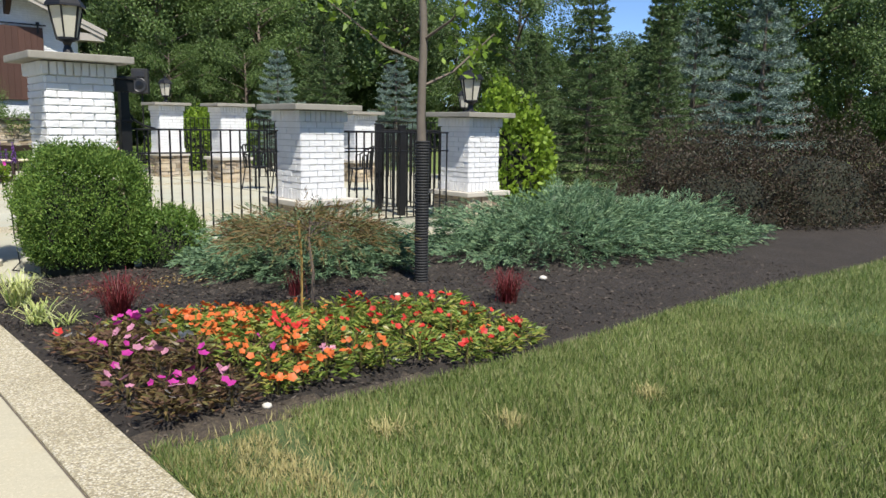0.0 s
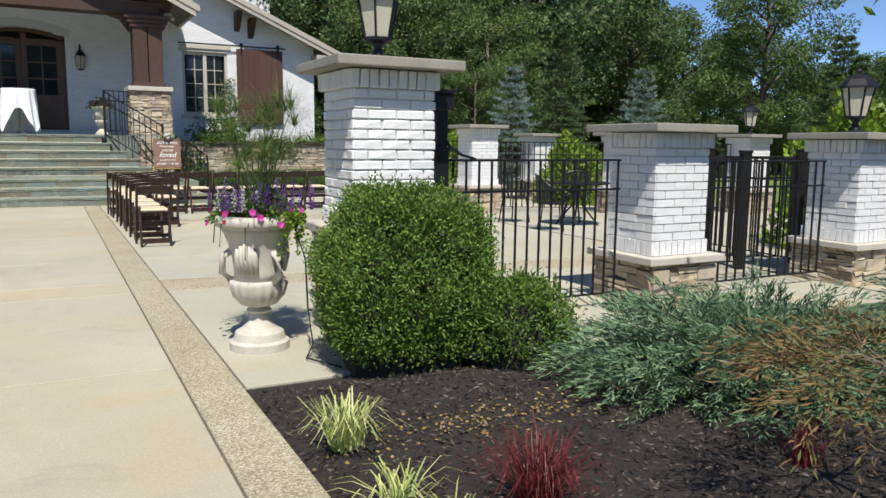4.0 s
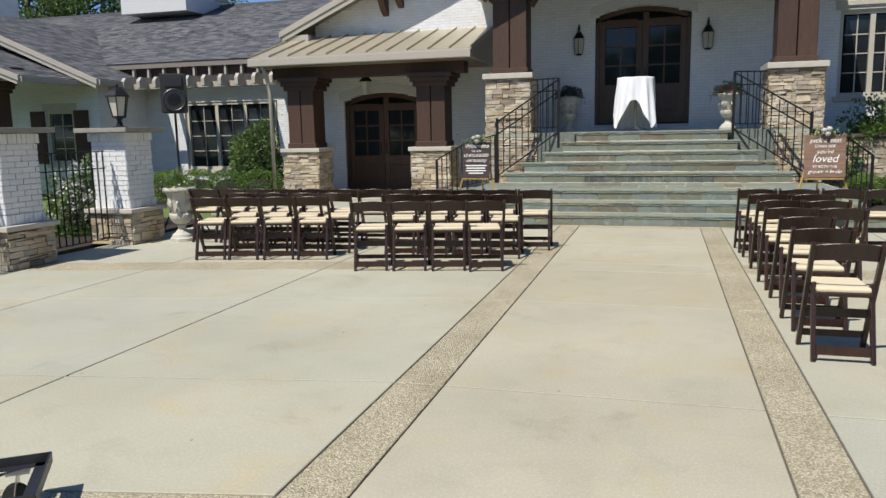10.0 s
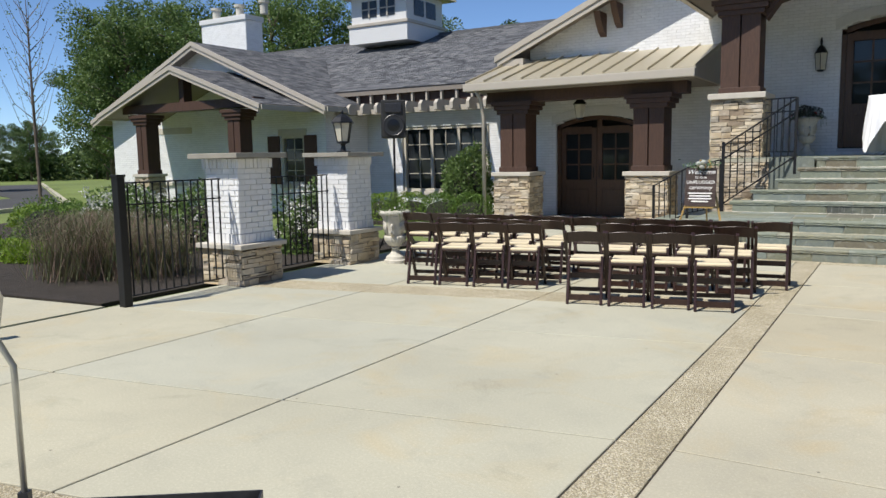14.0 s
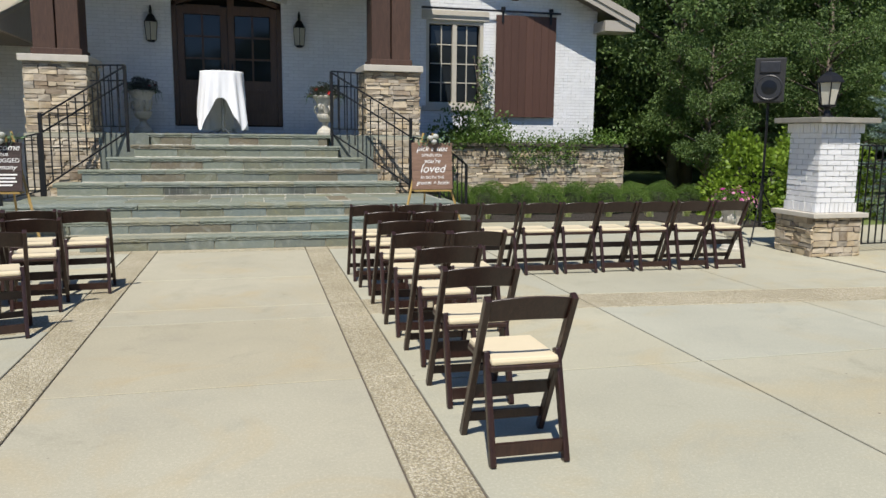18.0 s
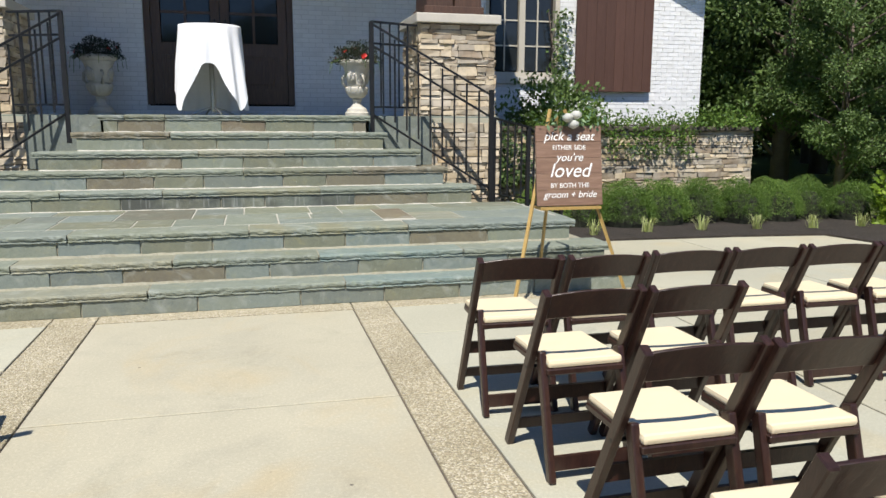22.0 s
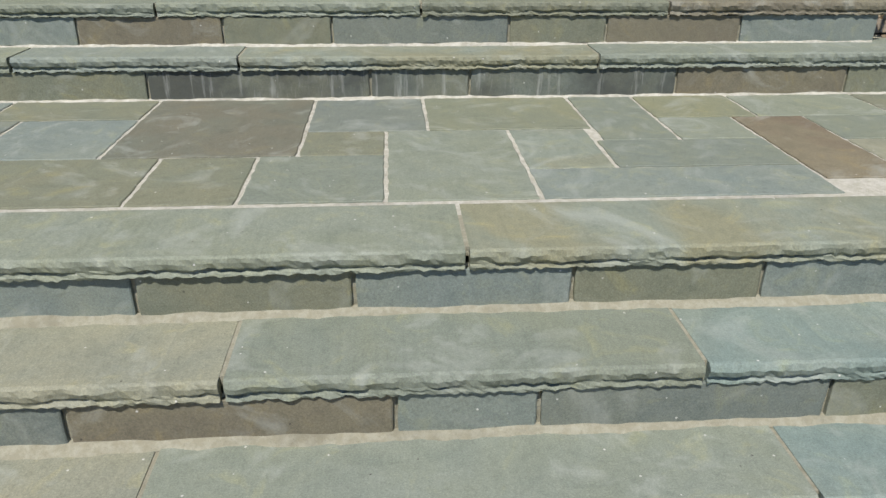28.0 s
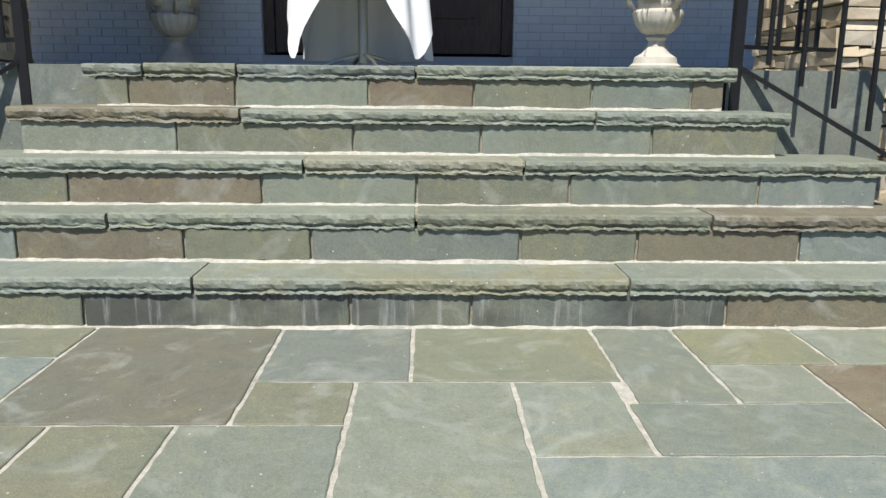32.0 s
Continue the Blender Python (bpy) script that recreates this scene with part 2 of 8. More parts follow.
def m_glass(name, col=(0.012, 0.014, 0.016)):
    n = Nodes(name, 0.04, 0.0, 0.35)
    return n.color(n.mix(col, tuple(v * 2.2 for v in col), n.noise(3, 3))).m


def m_aggregate(name):
    n = Nodes(name, 0.8).world()
    v = n.voronoi(100, "Color")
    d = n.voronoi(100)
    sep = n.t.nodes.new("ShaderNodeSeparateColor")
    n.link(v, sep.inputs[0])
    c = n.ramp(sep.outputs[0], (0.0, (0.27, 0.225, 0.145)), (0.3, (0.475, 0.41, 0.27)), (0.6, (0.565, 0.5, 0.35)), (0.85, (0.67, 0.61, 0.475)), (1.0, (0.34, 0.305, 0.24)))
    c = n.mix(c, (0.33, 0.29, 0.195), n.ramp(d, (0.45, (0, 0, 0)), (0.75, (1, 1, 1))))
    c = n.mix(c, n.mix(c, (0.7, 0.68, 0.62), 1.0, "MULTIPLY"), n.ramp(n.noise(1.5, 5), (0.4, (0, 0, 0)), (0.7, (0.7, 0.7, 0.7))))
    return n.color(c).bump(n.math("SUBTRACT", 1.0, d), 0.9, 0.008).m


def m_ground(name, cols, s1, s2, bump=0.6, dist=0.03):
    n = Nodes(name, 0.95).world()
    f = n.noise(s1, 8, 0.75)
    f2 = n.noise(s2, 6, 0.7)
    c = n.ramp(f, *[(0.25 + 0.5 * i / (len(cols) - 1), col) for i, col in enumerate(cols)])
    c = n.mix(c, n.mix(c, (0.6, 0.6, 0.58), 1.0, "MULTIPLY"), n.ramp(f2, (0.4, (0, 0, 0)), (0.7, (1, 1, 1))))
    return n.color(c).bump(n.math("ADD", f, f2), bump, dist).m


def m_shingle(name):
    n = Nodes(name, 0.9)
    r = n.rand(True)
    c = n.ramp(r, (0, (0.05, 0.052, 0.058)), (0.35, (0.085, 0.088, 0.096)), (0.7, (0.125, 0.128, 0.136)), (1, (0.17, 0.17, 0.17)))
    f = n.noise(60, 5, 0.8)
    c = n.mix(c, n.mix(c, (1.5, 1.5, 1.5), 1.0, "MULTIPLY"), n.ramp(f, (0.5, (0, 0, 0)), (0.8, (0.6, 0.6, 0.6))))
    return n.color(c).bump(f, 0.5, 0.006).m


def m_wood(name, cols, rough=0.55, sx=2, sy=14, sz=14, island=False):
    n = Nodes(name, rough)
    v = n.scaled(sx, sy, sz)
    f = n.noise(3, 8, 0.7, v, 1.2)
    c = n.ramp(f, *[(0.3 + 0.4 * i / (len(cols) - 1), col) for i, col in enumerate(cols)])
    r = n.rand(island)
    c = n.mix(c, n.mix(c, (0.6, 0.58, 0.56), 1.0, "MULTIPLY"), n.math("MULTIPLY", r, 0.5))
    return n.color(c).bump(f, 0.25, 0.004).m


CONCRETE = m_concrete("concrete", (0.418, 0.388, 0.29))
CONCRETE_B = m_concrete("concrete_grey", (0.41, 0.4, 0.315))
JOINT = m_plain("joint_sealant", (0.12, 0.1, 0.08), 0.9)
AGGREGATE = m_aggregate("exposed_aggregate")
WHITE_BRICK = m_white("white_painted_brick", True)
WHITE_BRICK_O = m_white("white_painted_brick_near", False)
# white joints greyed: the thin shadow lines under the bricks are in this colour
WHITE_MORTAR = m_plain("painted_mortar", (0.62, 0.62, 0.61), 0.75, 0, 0.1, 20, 0.5)
STONE_COLS = [(0.2, 0.145, 0.09), (0.44, 0.34, 0.21), (0.6, 0.47, 0.29), (0.33, 0.285, 0.225), (0.52, 0.37, 0.19), (0.66, 0.54, 0.37), (0.27, 0.19, 0.115), (0.52, 0.43, 0.32)]
STONE_COLS = [tuple(0.8 * v + 0.2 * (0.36 * c[0] + 0.4 * c[1] + 0.24 * c[2]) * f for v, f in zip(c, (1.05, 1.0, 0.9))) for c in STONE_COLS]
STONE = m_pieces("ledge_stone", STONE_COLS, 0.85, True, 14, 0.8)
STONE_O = m_pieces("ledge_stone_near", STONE_COLS, 0.85, False, 14, 0.8)
STONE_MORTAR = m_plain("stone_mortar", (0.08, 0.068, 0.052), 0.95, 0, 0.3, 12, 0.5)
LIMESTONE = m_plain("limestone_cap", (0.52, 0.48, 0.41), 0.8, 0, 0.18, 5, 0.25)
CAP_STONE = m_plain("weathered_cap_stone", (0.3, 0.28, 0.235), 0.85, 0, 0.3, 6, 0.3)
def mute(c, k=0.33, to=(0.198, 0.21, 0.171)):
    """A stone colour drawn towards the common sage grey."""
    return tuple(a + (b - a) * k for a, b in zip(c, to))


BLUESTONES = {k: m_bluestone("bluestone_" + k, mute(c), mute(d), w) for k, c, d, w in (
    ("sage", (0.21, 0.235, 0.18), (0.22, 0.25, 0.21), 0), ("moss", (0.185, 0.208, 0.16), (0.175, 0.205, 0.175), 0),
    ("olive", (0.18, 0.18, 0.12), (0.155, 0.17, 0.125), 0), ("straw", (0.225, 0.225, 0.13), (0.19, 0.205, 0.14), 0),
    ("buff", (0.235, 0.23, 0.15), (0.215, 0.25, 0.215), 0), ("cream", (0.29, 0.28, 0.2), (0.24, 0.245, 0.19), 0),
    ("sky", (0.18, 0.222, 0.215), (0.21, 0.243, 0.215), 0), ("teal", (0.165, 0.235, 0.235), (0.2, 0.25, 0.23), 0),
    ("slate", (0.135, 0.163, 0.158), (0.17, 0.192, 0.168), 0), ("bark", (0.135, 0.12, 0.085), (0.125, 0.13, 0.1), 0),
    ("umber", (0.18, 0.15, 0.095), (0.15, 0.12, 0.08), 0), ("rust", (0.15, 0.1, 0.065), (0.19, 0.15, 0.095), 0),
    ("streaked", (0.13, 0.155, 0.14), (0.16, 0.165, 0.12), 1))}
PALE_MORTAR = m_mortar("pale_joint_mortar", (0.42, 0.4, 0.33), (0.55, 0.53, 0.47))
SAND_MORTAR = m_mortar("sandy_mortar", (0.28, 0.264, 0.196), (0.345, 0.333, 0.262))
STEP_MORTAR = m_plain("step_mortar", (0.4, 0.382, 0.295), 0.95, 0, 0.2, 30, 0.3)
DARK_TIMBER = m_wood("dark_brown_timber", [(0.045, 0.022, 0.014), (0.07, 0.035, 0.022), (0.1, 0.05, 0.03)], 0.6, 14, 14, 1.5)
SHUTTER_BROWN = m_wood("brown_shutter_paint", [(0.075, 0.033, 0.022), (0.09, 0.042, 0.028), (0.105, 0.05, 0.034)], 0.6, 10, 10, 1)
DOOR_WOOD = m_wood("stained_door_wood", [(0.06, 0.028, 0.014), (0.1, 0.05, 0.025), (0.15, 0.075, 0.035)], 0.45, 14, 14, 1.2)
TRIM = m_plain("taupe_trim_paint", (0.42, 0.38, 0.32), 0.6, 0, 0.06, 4, 0.05)
TAN_FRAME = m_plain("tan_window_frame", (0.5, 0.46, 0.38), 0.5, 0, 0.06, 6, 0.05)
SOFFIT = m_plain("soffit_paint", (0.22, 0.19, 0.16), 0.7, 0, 0.1, 3, 0.05)
SHINGLE = m_shingle("asphalt_shingle")
TAN_METAL = m_plain("tan_metal_roof", (0.46, 0.41, 0.3), 0.4, 0.35, 0.06, 3, 0.02)
IRON = m_plain("black_wrought_iron", (0.014, 0.014, 0.015), 0.45, 0.3, 0.3, 20, 0.1)
GLASS = m_glass("dark_window_glass")
LAMP_GLASS = m_plain("seeded_lamp_glass", (0.55, 0.52, 0.42), 0.15, 0, 0.15, 30, 0.1)
CHAIR_WOOD = m_wood("dark_walnut_chair", [(0.02, 0.0085, 0.0065), (0.034, 0.015, 0.011), (0.055, 0.025, 0.016)], 0.34, 12, 12, 3)
CUSHION = m_plain("ivory_vinyl_cushion", (0.74, 0.63, 0.43), 0.5, 0, 0.06, 10, 0.08)
CLOTH = m_plain("white_tablecloth", (0.86, 0.86, 0.87), 0.85, 0, 0.03, 40, 0.05)
CAST_STONE = m_plain("weathered_cast_stone", (0.52, 0.49, 0.42), 0.88, 0, 0.32, 11, 0.6)
MULCH = m_ground("dark_mulch", [(0.024, 0.019, 0.0145), (0.058, 0.046, 0.036), (0.115, 0.092, 0.07)], 45, 3, 1.0, 0.05)
SOIL = m_ground("dry_soil", [(0.045, 0.034, 0.024), (0.13, 0.1, 0.07), (0.34, 0.27, 0.18)], 55, 4, 1.0, 0.04)
LAWN = m_ground("lawn_turf", [(0.055, 0.09, 0.022), (0.09, 0.135, 0.038), (0.15, 0.18, 0.06)], 30, 0.8, 0.6, 0.03)
FIELD = m_ground("mown_field", [(0.09, 0.13, 0.03), (0.15, 0.2, 0.05), (0.2, 0.23, 0.07)], 4, 0.15, 0.4, 0.03)
ASPHALT = m_ground("asphalt", [(0.045, 0.045, 0.047), (0.06, 0.06, 0.062), (0.085, 0.085, 0.085)], 90, 1.2, 0.4, 0.01)

# building tools
class Mesh:
    """Collects vertices and faces."""

    def __init__(self):
        self.v, self.f = [], []

    def add(self, verts, faces):
        k = len(self.v)
        self.v += [tuple(p) for p in verts]
        self.f += [tuple(i + k for i in f) for f in faces]
        return self

    def box(self, x0, x1, y0, y1, z0, z1):
        return self.add([(x, y, z) for z in (z0, z1) for y in (y0, y1) for x in (x0, x1)],
                        [(0, 2, 3, 1), (4, 5, 7, 6), (0, 1, 5, 4), (2, 6, 7, 3), (0, 4, 6, 2), (1, 3, 7, 5)])

    def beam(self, a, b, w, h, up=(0, 0, 1)):
        a, b = Vector(a), Vector(b)
        d = (b - a).normalized()
        s = d.cross(Vector(up))
        s = s.normalized() if s.length > 1e-4 else Vector((1, 0, 0))
        u = s.cross(d)
        pts = [p + s * (i * w / 2) + u * (j * h / 2) for p in (a, b) for j in (-1, 1) for i in (-1, 1)]
        return self.add(pts, [(0, 1, 3, 2), (4, 6, 7, 5), (0, 4, 5, 1), (2, 3, 7, 6), (0, 2, 6, 4), (1, 5, 7, 3)])

    def tube(self, path, r, n=8, caps=True):
        pts = [Vector(p) for p in path]
        rs = r if isinstance(r, (list, tuple)) else [r] * len(pts)
        k = len(self.v)
        for i, p in enumerate(pts):
            d = (pts[min(i + 1, len(pts) - 1)] - pts[max(i - 1, 0)]).normalized()
            s = d.cross(Vector((0, 0, 1)) if abs(d.z) < 0.95 else Vector((0, 1, 0))).normalized()
            u = s.cross(d)
            for j in range(n):
                a = 2 * math.pi * j / n
                self.v.append(tuple(p + (s * math.cos(a) + u * math.sin(a)) * rs[i]))
        for i in range(len(pts) - 1):
            for j in range(n):
                a, b = k + i * n + j, k + i * n + (j + 1) % n
                self.f.append((a, b, b + n, a + n))
        if caps:
            self.f.append(tuple(k + j for j in range(n))[::-1])
            self.f.append(tuple(k + (len(pts) - 1) * n + j for j in range(n)))
        return self

    def lathe(self, prof, n=28, cx=0, cy=0, wave=0, lobes=0):
        k = len(self.v)
        for r, z in prof:
            for j in range(n):
                a = 2 * math.pi * j / n
                q = r * (1 + wave * math.cos(lobes * a))
                self.v.append((cx + q * math.cos(a), cy + q * math.sin(a), z))
        for i in range(len(prof) - 1):
            for j in range(n):
                a, b = k + i * n + j, k + i * n + (j + 1) % n
                self.f.append((a, b, b + n, a + n))
        self.f.append(tuple(k + j for j in range(n))[::-1])
        self.f.append(tuple(k + (len(prof) - 1) * n + j for j in range(n)))
        return self

    def prism(self, poly, axis, a, b):
        """A flat outline pushed along an axis: poly holds the two other coordinates in order."""
        def at(p, w):
            return {"x": (w, p[0], p[1]), "y": (p[0], w, p[1]), "z": (p[0], p[1], w)}[axis]
        n = len(poly)
        return self.add([at(p, a) for p in poly] + [at(p, b) for p in poly],
                        [tuple(range(n)), tuple(range(2 * n - 1, n - 1, -1))] + [(i, i + n, (i + 1) % n + n, (i + 1) % n) for i in range(n)])

    def data(self, name, mat, smooth=False, bevel=0.0, weld=False):
        me = bpy.data.meshes.new(name)
        me.from_pydata(self.v, [], self.f)
        bm = bmesh.new()
        bm.from_mesh(me)
        if weld:
            bmesh.ops.remove_doubles(bm, verts=bm.verts, dist=0.0005)
        bmesh.ops.recalc_face_normals(bm, faces=bm.faces)
        if bevel:
            bmesh.ops.bevel(bm, geom=list(bm.edges), offset=bevel, segments=2 if bevel > 0.006 else 1, affect="EDGES", profile=0.6, clamp_overlap=True)
        bm.to_mesh(me)
        bm.free()
        me.materials.append(mat)
        if smooth:
            me.polygons.foreach_set("use_smooth", [True] * len(me.polygons))
        return me


def quick(name, v, f, mat, smooth=False):
    """A large mesh straight from arrays."""
    me = bpy.data.meshes.new(name)
    me.from_pydata(v, [], f)
    me.materials.append(mat)
    if smooth:
        me.polygons.foreach_set("use_smooth", [True] * len(me.polygons))
    return me


def thing(name, x=0, y=0, z=0, rz=0, label="", category="", group="", kind=""):
    ob = new(name)
    ob.empty_display_size = 0.2
    ob.matrix_basis = pose(x, y, z, 0, 0, rz)
    return tagged(ob, label, category, group, kind)


def part(name, mesh, mat, parent, label="", smooth=False, bevel=0.0):
    ob = new(name, mesh.data(name, mat, smooth, bevel) if isinstance(mesh, Mesh) else mesh)
    ob.parent = parent
    return tagged(ob, label)


def solid(name, mesh, mat, label="", category="", group="", kind="structure", smooth=False, bevel=0.0):
    ob = new(name, mesh.data(name, mat, smooth, bevel))
    return tagged(ob, label, category, group, kind)


def shared(name, data, parent, m):
    """One more piece on shared mesh data."""
    ob = bpy.data.objects.new(name, data)
    scene.collection.objects.link(ob)
    ob.parent = parent
    ob.matrix_basis = m
    return ob


UNIT = Mesh().box(-0.5, 0.5, -0.5, 0.5, -0.5, 0.5)


def boxes_array(boxes):
    """Vertices and faces of many boxes (x0, x1, y0, y1, z0, z1)."""
    b = np.asarray(boxes, float)
    n = len(b)
    v = np.empty((n, 8, 3))
    i = 0
    for z in (4, 5):
        for y in (2, 3):
            for x in (0, 1):
                v[:, i] = b[:, (x, y, z)]
                i += 1
    f = np.array([(0, 2, 3, 1), (4, 5, 7, 6), (0, 1, 5, 4), (2, 6, 7, 3), (0, 4, 6, 2), (1, 3, 7, 5)])
    return v.reshape(-1, 3).tolist(), (f[None] + 8 * np.arange(n)[:, None, None]).reshape(-1, 4).tolist()

# ground, patio, steps, house
STEP_H = 0.18
LAND = 3 * STEP_H
UP_H = 0.187
TOP = LAND + 5 * UP_H
WALL_Y = 26.5
RNG = random.Random(7)

ground = solid("ground", Mesh().box(-400, 400, -400, 400, -1.0, -0.06), FIELD, "broad green mown field around the house", "ground")
patio_bed = solid("patio_base", Mesh().box(-7.3, 7.35, 7.2, 21.5, -0.058, -0.014), JOINT, "dark joint bed beneath the patio slabs", "pavement")
drive_bed = solid("drive_base", Mesh().box(-8.0, 1.3, -14, 7.2, -0.058, -0.014), JOINT, "dark joint bed beneath the drive slabs", "pavement")
side_bed = solid("side_base", Mesh().box(7.35, 14.0, 7.2, 21.5, -0.058, -0.014), JOINT, "dark joint bed beneath the side terrace slabs", "pavement")

patio = thing("pavement", label="tan brushed concrete slabs with pebbled aggregate bands", category="pavement", kind="structure")


def slab(x0, x1, y0, y1, mat, name="slab", gap=0.008):
    part(name, Mesh().box(x0 + gap, x1 - gap, y0 + gap, y1 - gap, -0.05, 0.0), mat, patio, bevel=0.004)


AX0, AX1, AX2, AX3 = -1.14, -0.83, 1.01, 1.30      # edges of the two aisle bands
# aisle slabs
ys = [-14, -11.5, -8.3, -5.1, -1.9, 1.3, 4.53, 7.76, 10.25, 10.81, 12.36, 14.76, 16.4, 16.9, 18.27, 20.15]
for a, b in zip(ys, ys[1:]):
    slab(AX1, AX2, a, b, CONCRETE)
for x0, x1 in ((AX0, AX1), (AX2, AX3)):
    for a, b in zip(ys, ys[1:]):
        slab(x0, x1, a, b, AGGREGATE, "aggregate_band", 0.004)
# strip along the foot of the steps, a little proud of the court slabs
for x0, x1 in ((-2.95, AX0), (AX0, AX1), (AX1, AX2), (AX2, AX3), (AX3, 3.6)):
    part("aggregate_band", Mesh().box(x0 + 0.004, x1 - 0.004, 20.154, 20.45, -0.046, 0.004), AGGREGATE, patio, bevel=0.003)
def court(xs, edge, rows):
    """Courses of slabs whose cross joints run a little askew from the aisle."""
    for x0, x1 in zip(xs, xs[1:]):
        for (ya, ka, m), (yb, kb, _) in zip(rows, rows[1:]):
            g = 0.005 if m is AGGREGATE else 0.008
            y = [ya + ka * (x0 - edge) + g, ya + ka * (x1 - edge) + g, yb + kb * (x1 - edge) - g, yb + kb * (x0 - edge) - g]
            part("slab" if m is not AGGREGATE else "aggregate_band", Mesh().prism([(x0 + g, y[0]), (x1 - g, y[1]), (x1 - g, y[2]), (x0 + g, y[3])], "z", -0.05, 0.0), m, patio, bevel=0.004)


# left court
court([-7.3, -5.35, -3.3, AX0], AX0, ((7.2, 0, CONCRETE_B), (10.19, 0.18, AGGREGATE), (10.82, 0.2, CONCRETE_B), (12.36, 0.17, CONCRETE_B), (14.8, 0.2, CONCRETE_B), (16.35, 0.2, AGGREGATE), (16.92, 0.2, CONCRETE_B), (19.2, 0.1, CONCRETE_B), (21.4, 0, None)))
for x0, x1 in ((-8, -5.4), (-5.4, -3.3), (-3.3, AX0)):
    for a, b in zip((-14, -9, -4, 1, 4, 7.2), (-9, -4, 1, 4, 7.2)):
        slab(x0, x1, a, b, CONCRETE_B)
# right court
court([AX3, 3.3, 5.3, 7.3], AX3, ((7.2, 0, CONCRETE_B), (10.27, -0.1, AGGREGATE), (10.88, -0.1, CONCRETE_B), (12.35, 0, CONCRETE_B), (14.65, 0, CONCRETE_B), (16.45, -0.08, AGGREGATE), (17.02, -0.08, CONCRETE_B), (19.4, 0, CONCRETE_B), (21.4, 0, None)))
for x0, x1 in ((7.36, 9.5), (9.5, 11.7), (11.7, 14)):
    for a, b in ((7.2, 10.5), (10.5, 14), (14, 17.5), (17.5, 21.4)):
        slab(x0, x1, a, b, CONCRETE_B)

for x0, x1 in zip((-8.3, -5.8), (-5.8, -3.3)):
    slab(x0, x1, 21.4, 24.2, CONCRETE_B)
solid("entry_base", Mesh().box(-8.3, -3.3, 21.5, 24.2, -0.058, -0.014), JOINT, "dark joint bed beneath the entry slabs", "pavement")
for x0, x1 in zip((3.3, 5.3), (5.3, 7.6)):
    slab(x0, x1, 21.4, 22.9, CONCRETE_B)
solid("bed_edge_base", Mesh().box(3.3, 9.5, 21.5, 25.0, -0.058, -0.014), JOINT, "dark joint bed beneath the slabs before the planting bed", "pavement")
# planting ground on the lawn side
lawn = solid("lawn", Mesh().box(1.302, 60, -40, 3.6, -0.06, -0.02), LAWN, "sunlit lawn of green and straw coloured turf", "lawn")

# ---- steps
steps = thing("front_steps", 0, 0, 0, label="broad bluestone front steps with rock-faced treads and a flagged landing", category="steps", kind="structure")


def rough_front(mesh, x0, x1, y0, y1, z0, z1, rng, seg=0.013, amp=0.003):
    """A slab with a rock-faced, layered front edge."""
    n = max(4, int((x1 - x0) / seg))
    k = len(mesh.v)
    h = z1 - z0
    rows = ((0.0, 0.012), (0.1, 0.004), (0.3, 0.0), (0.55, 0.003), (0.66, 0.004), (0.74, 0.004), (0.86, 0.002), (1.0, 0.006))
    R = len(rows) + 2
    ph = [rng.uniform(0, 6.28) for _ in range(6)]
    walk_q = [0.0] * len(rows)
    for i in range(n + 1):
        x = x0 + (x1 - x0) * i / n
        slow = math.sin(x * 5.3 + ph[0]) + math.sin(x * 11.9 + ph[1]) + 0.8 * math.sin(x * 27 + ph[2])
        groove = 0.012 * max(0.0, min(1.0, 0.6 + 0.3 * slow))
        sway = 0.025 * math.sin(x * 9 + ph[3]) + 0.03 * math.sin(x * 41 + ph[4]) + rng.uniform(-0.03, 0.03)
        mesh.v.append((x, y1, z1))
        for j, (f, off) in enumerate(rows):
            walk_q[j] = 0.45 * walk_q[j] + rng.uniform(-amp, amp)
            g = groove if j in (4, 5) else (groove * 0.5 if j == 6 else 0.0)
            fz = f + (sway if 2 <= j <= 6 else 0.0) + (rng.uniform(-0.03, 0.03) if 0 < j < 7 else 0)
            dz = rng.uniform(-0.0015, 0.0005) if j == 0 else (rng.uniform(0, 0.008) if j == 7 else 0)
            mesh.v.append((x, y0 + off + g + walk_q[j] * (0.6 if j == 0 else 1.0), z1 - h * fz + dz))
        mesh.v.append((x, y1, z0))
    for i in range(n):
        a = k + i * R
        for j in range(R):
            mesh.f.append((a + j, a + (j + 1) % R, a + R + (j + 1) % R, a + R + j))
    mesh.f.append(tuple(k + j for j in range(R))[::-1])
    mesh.f.append(tuple(k + n * R + j for j in range(R)))


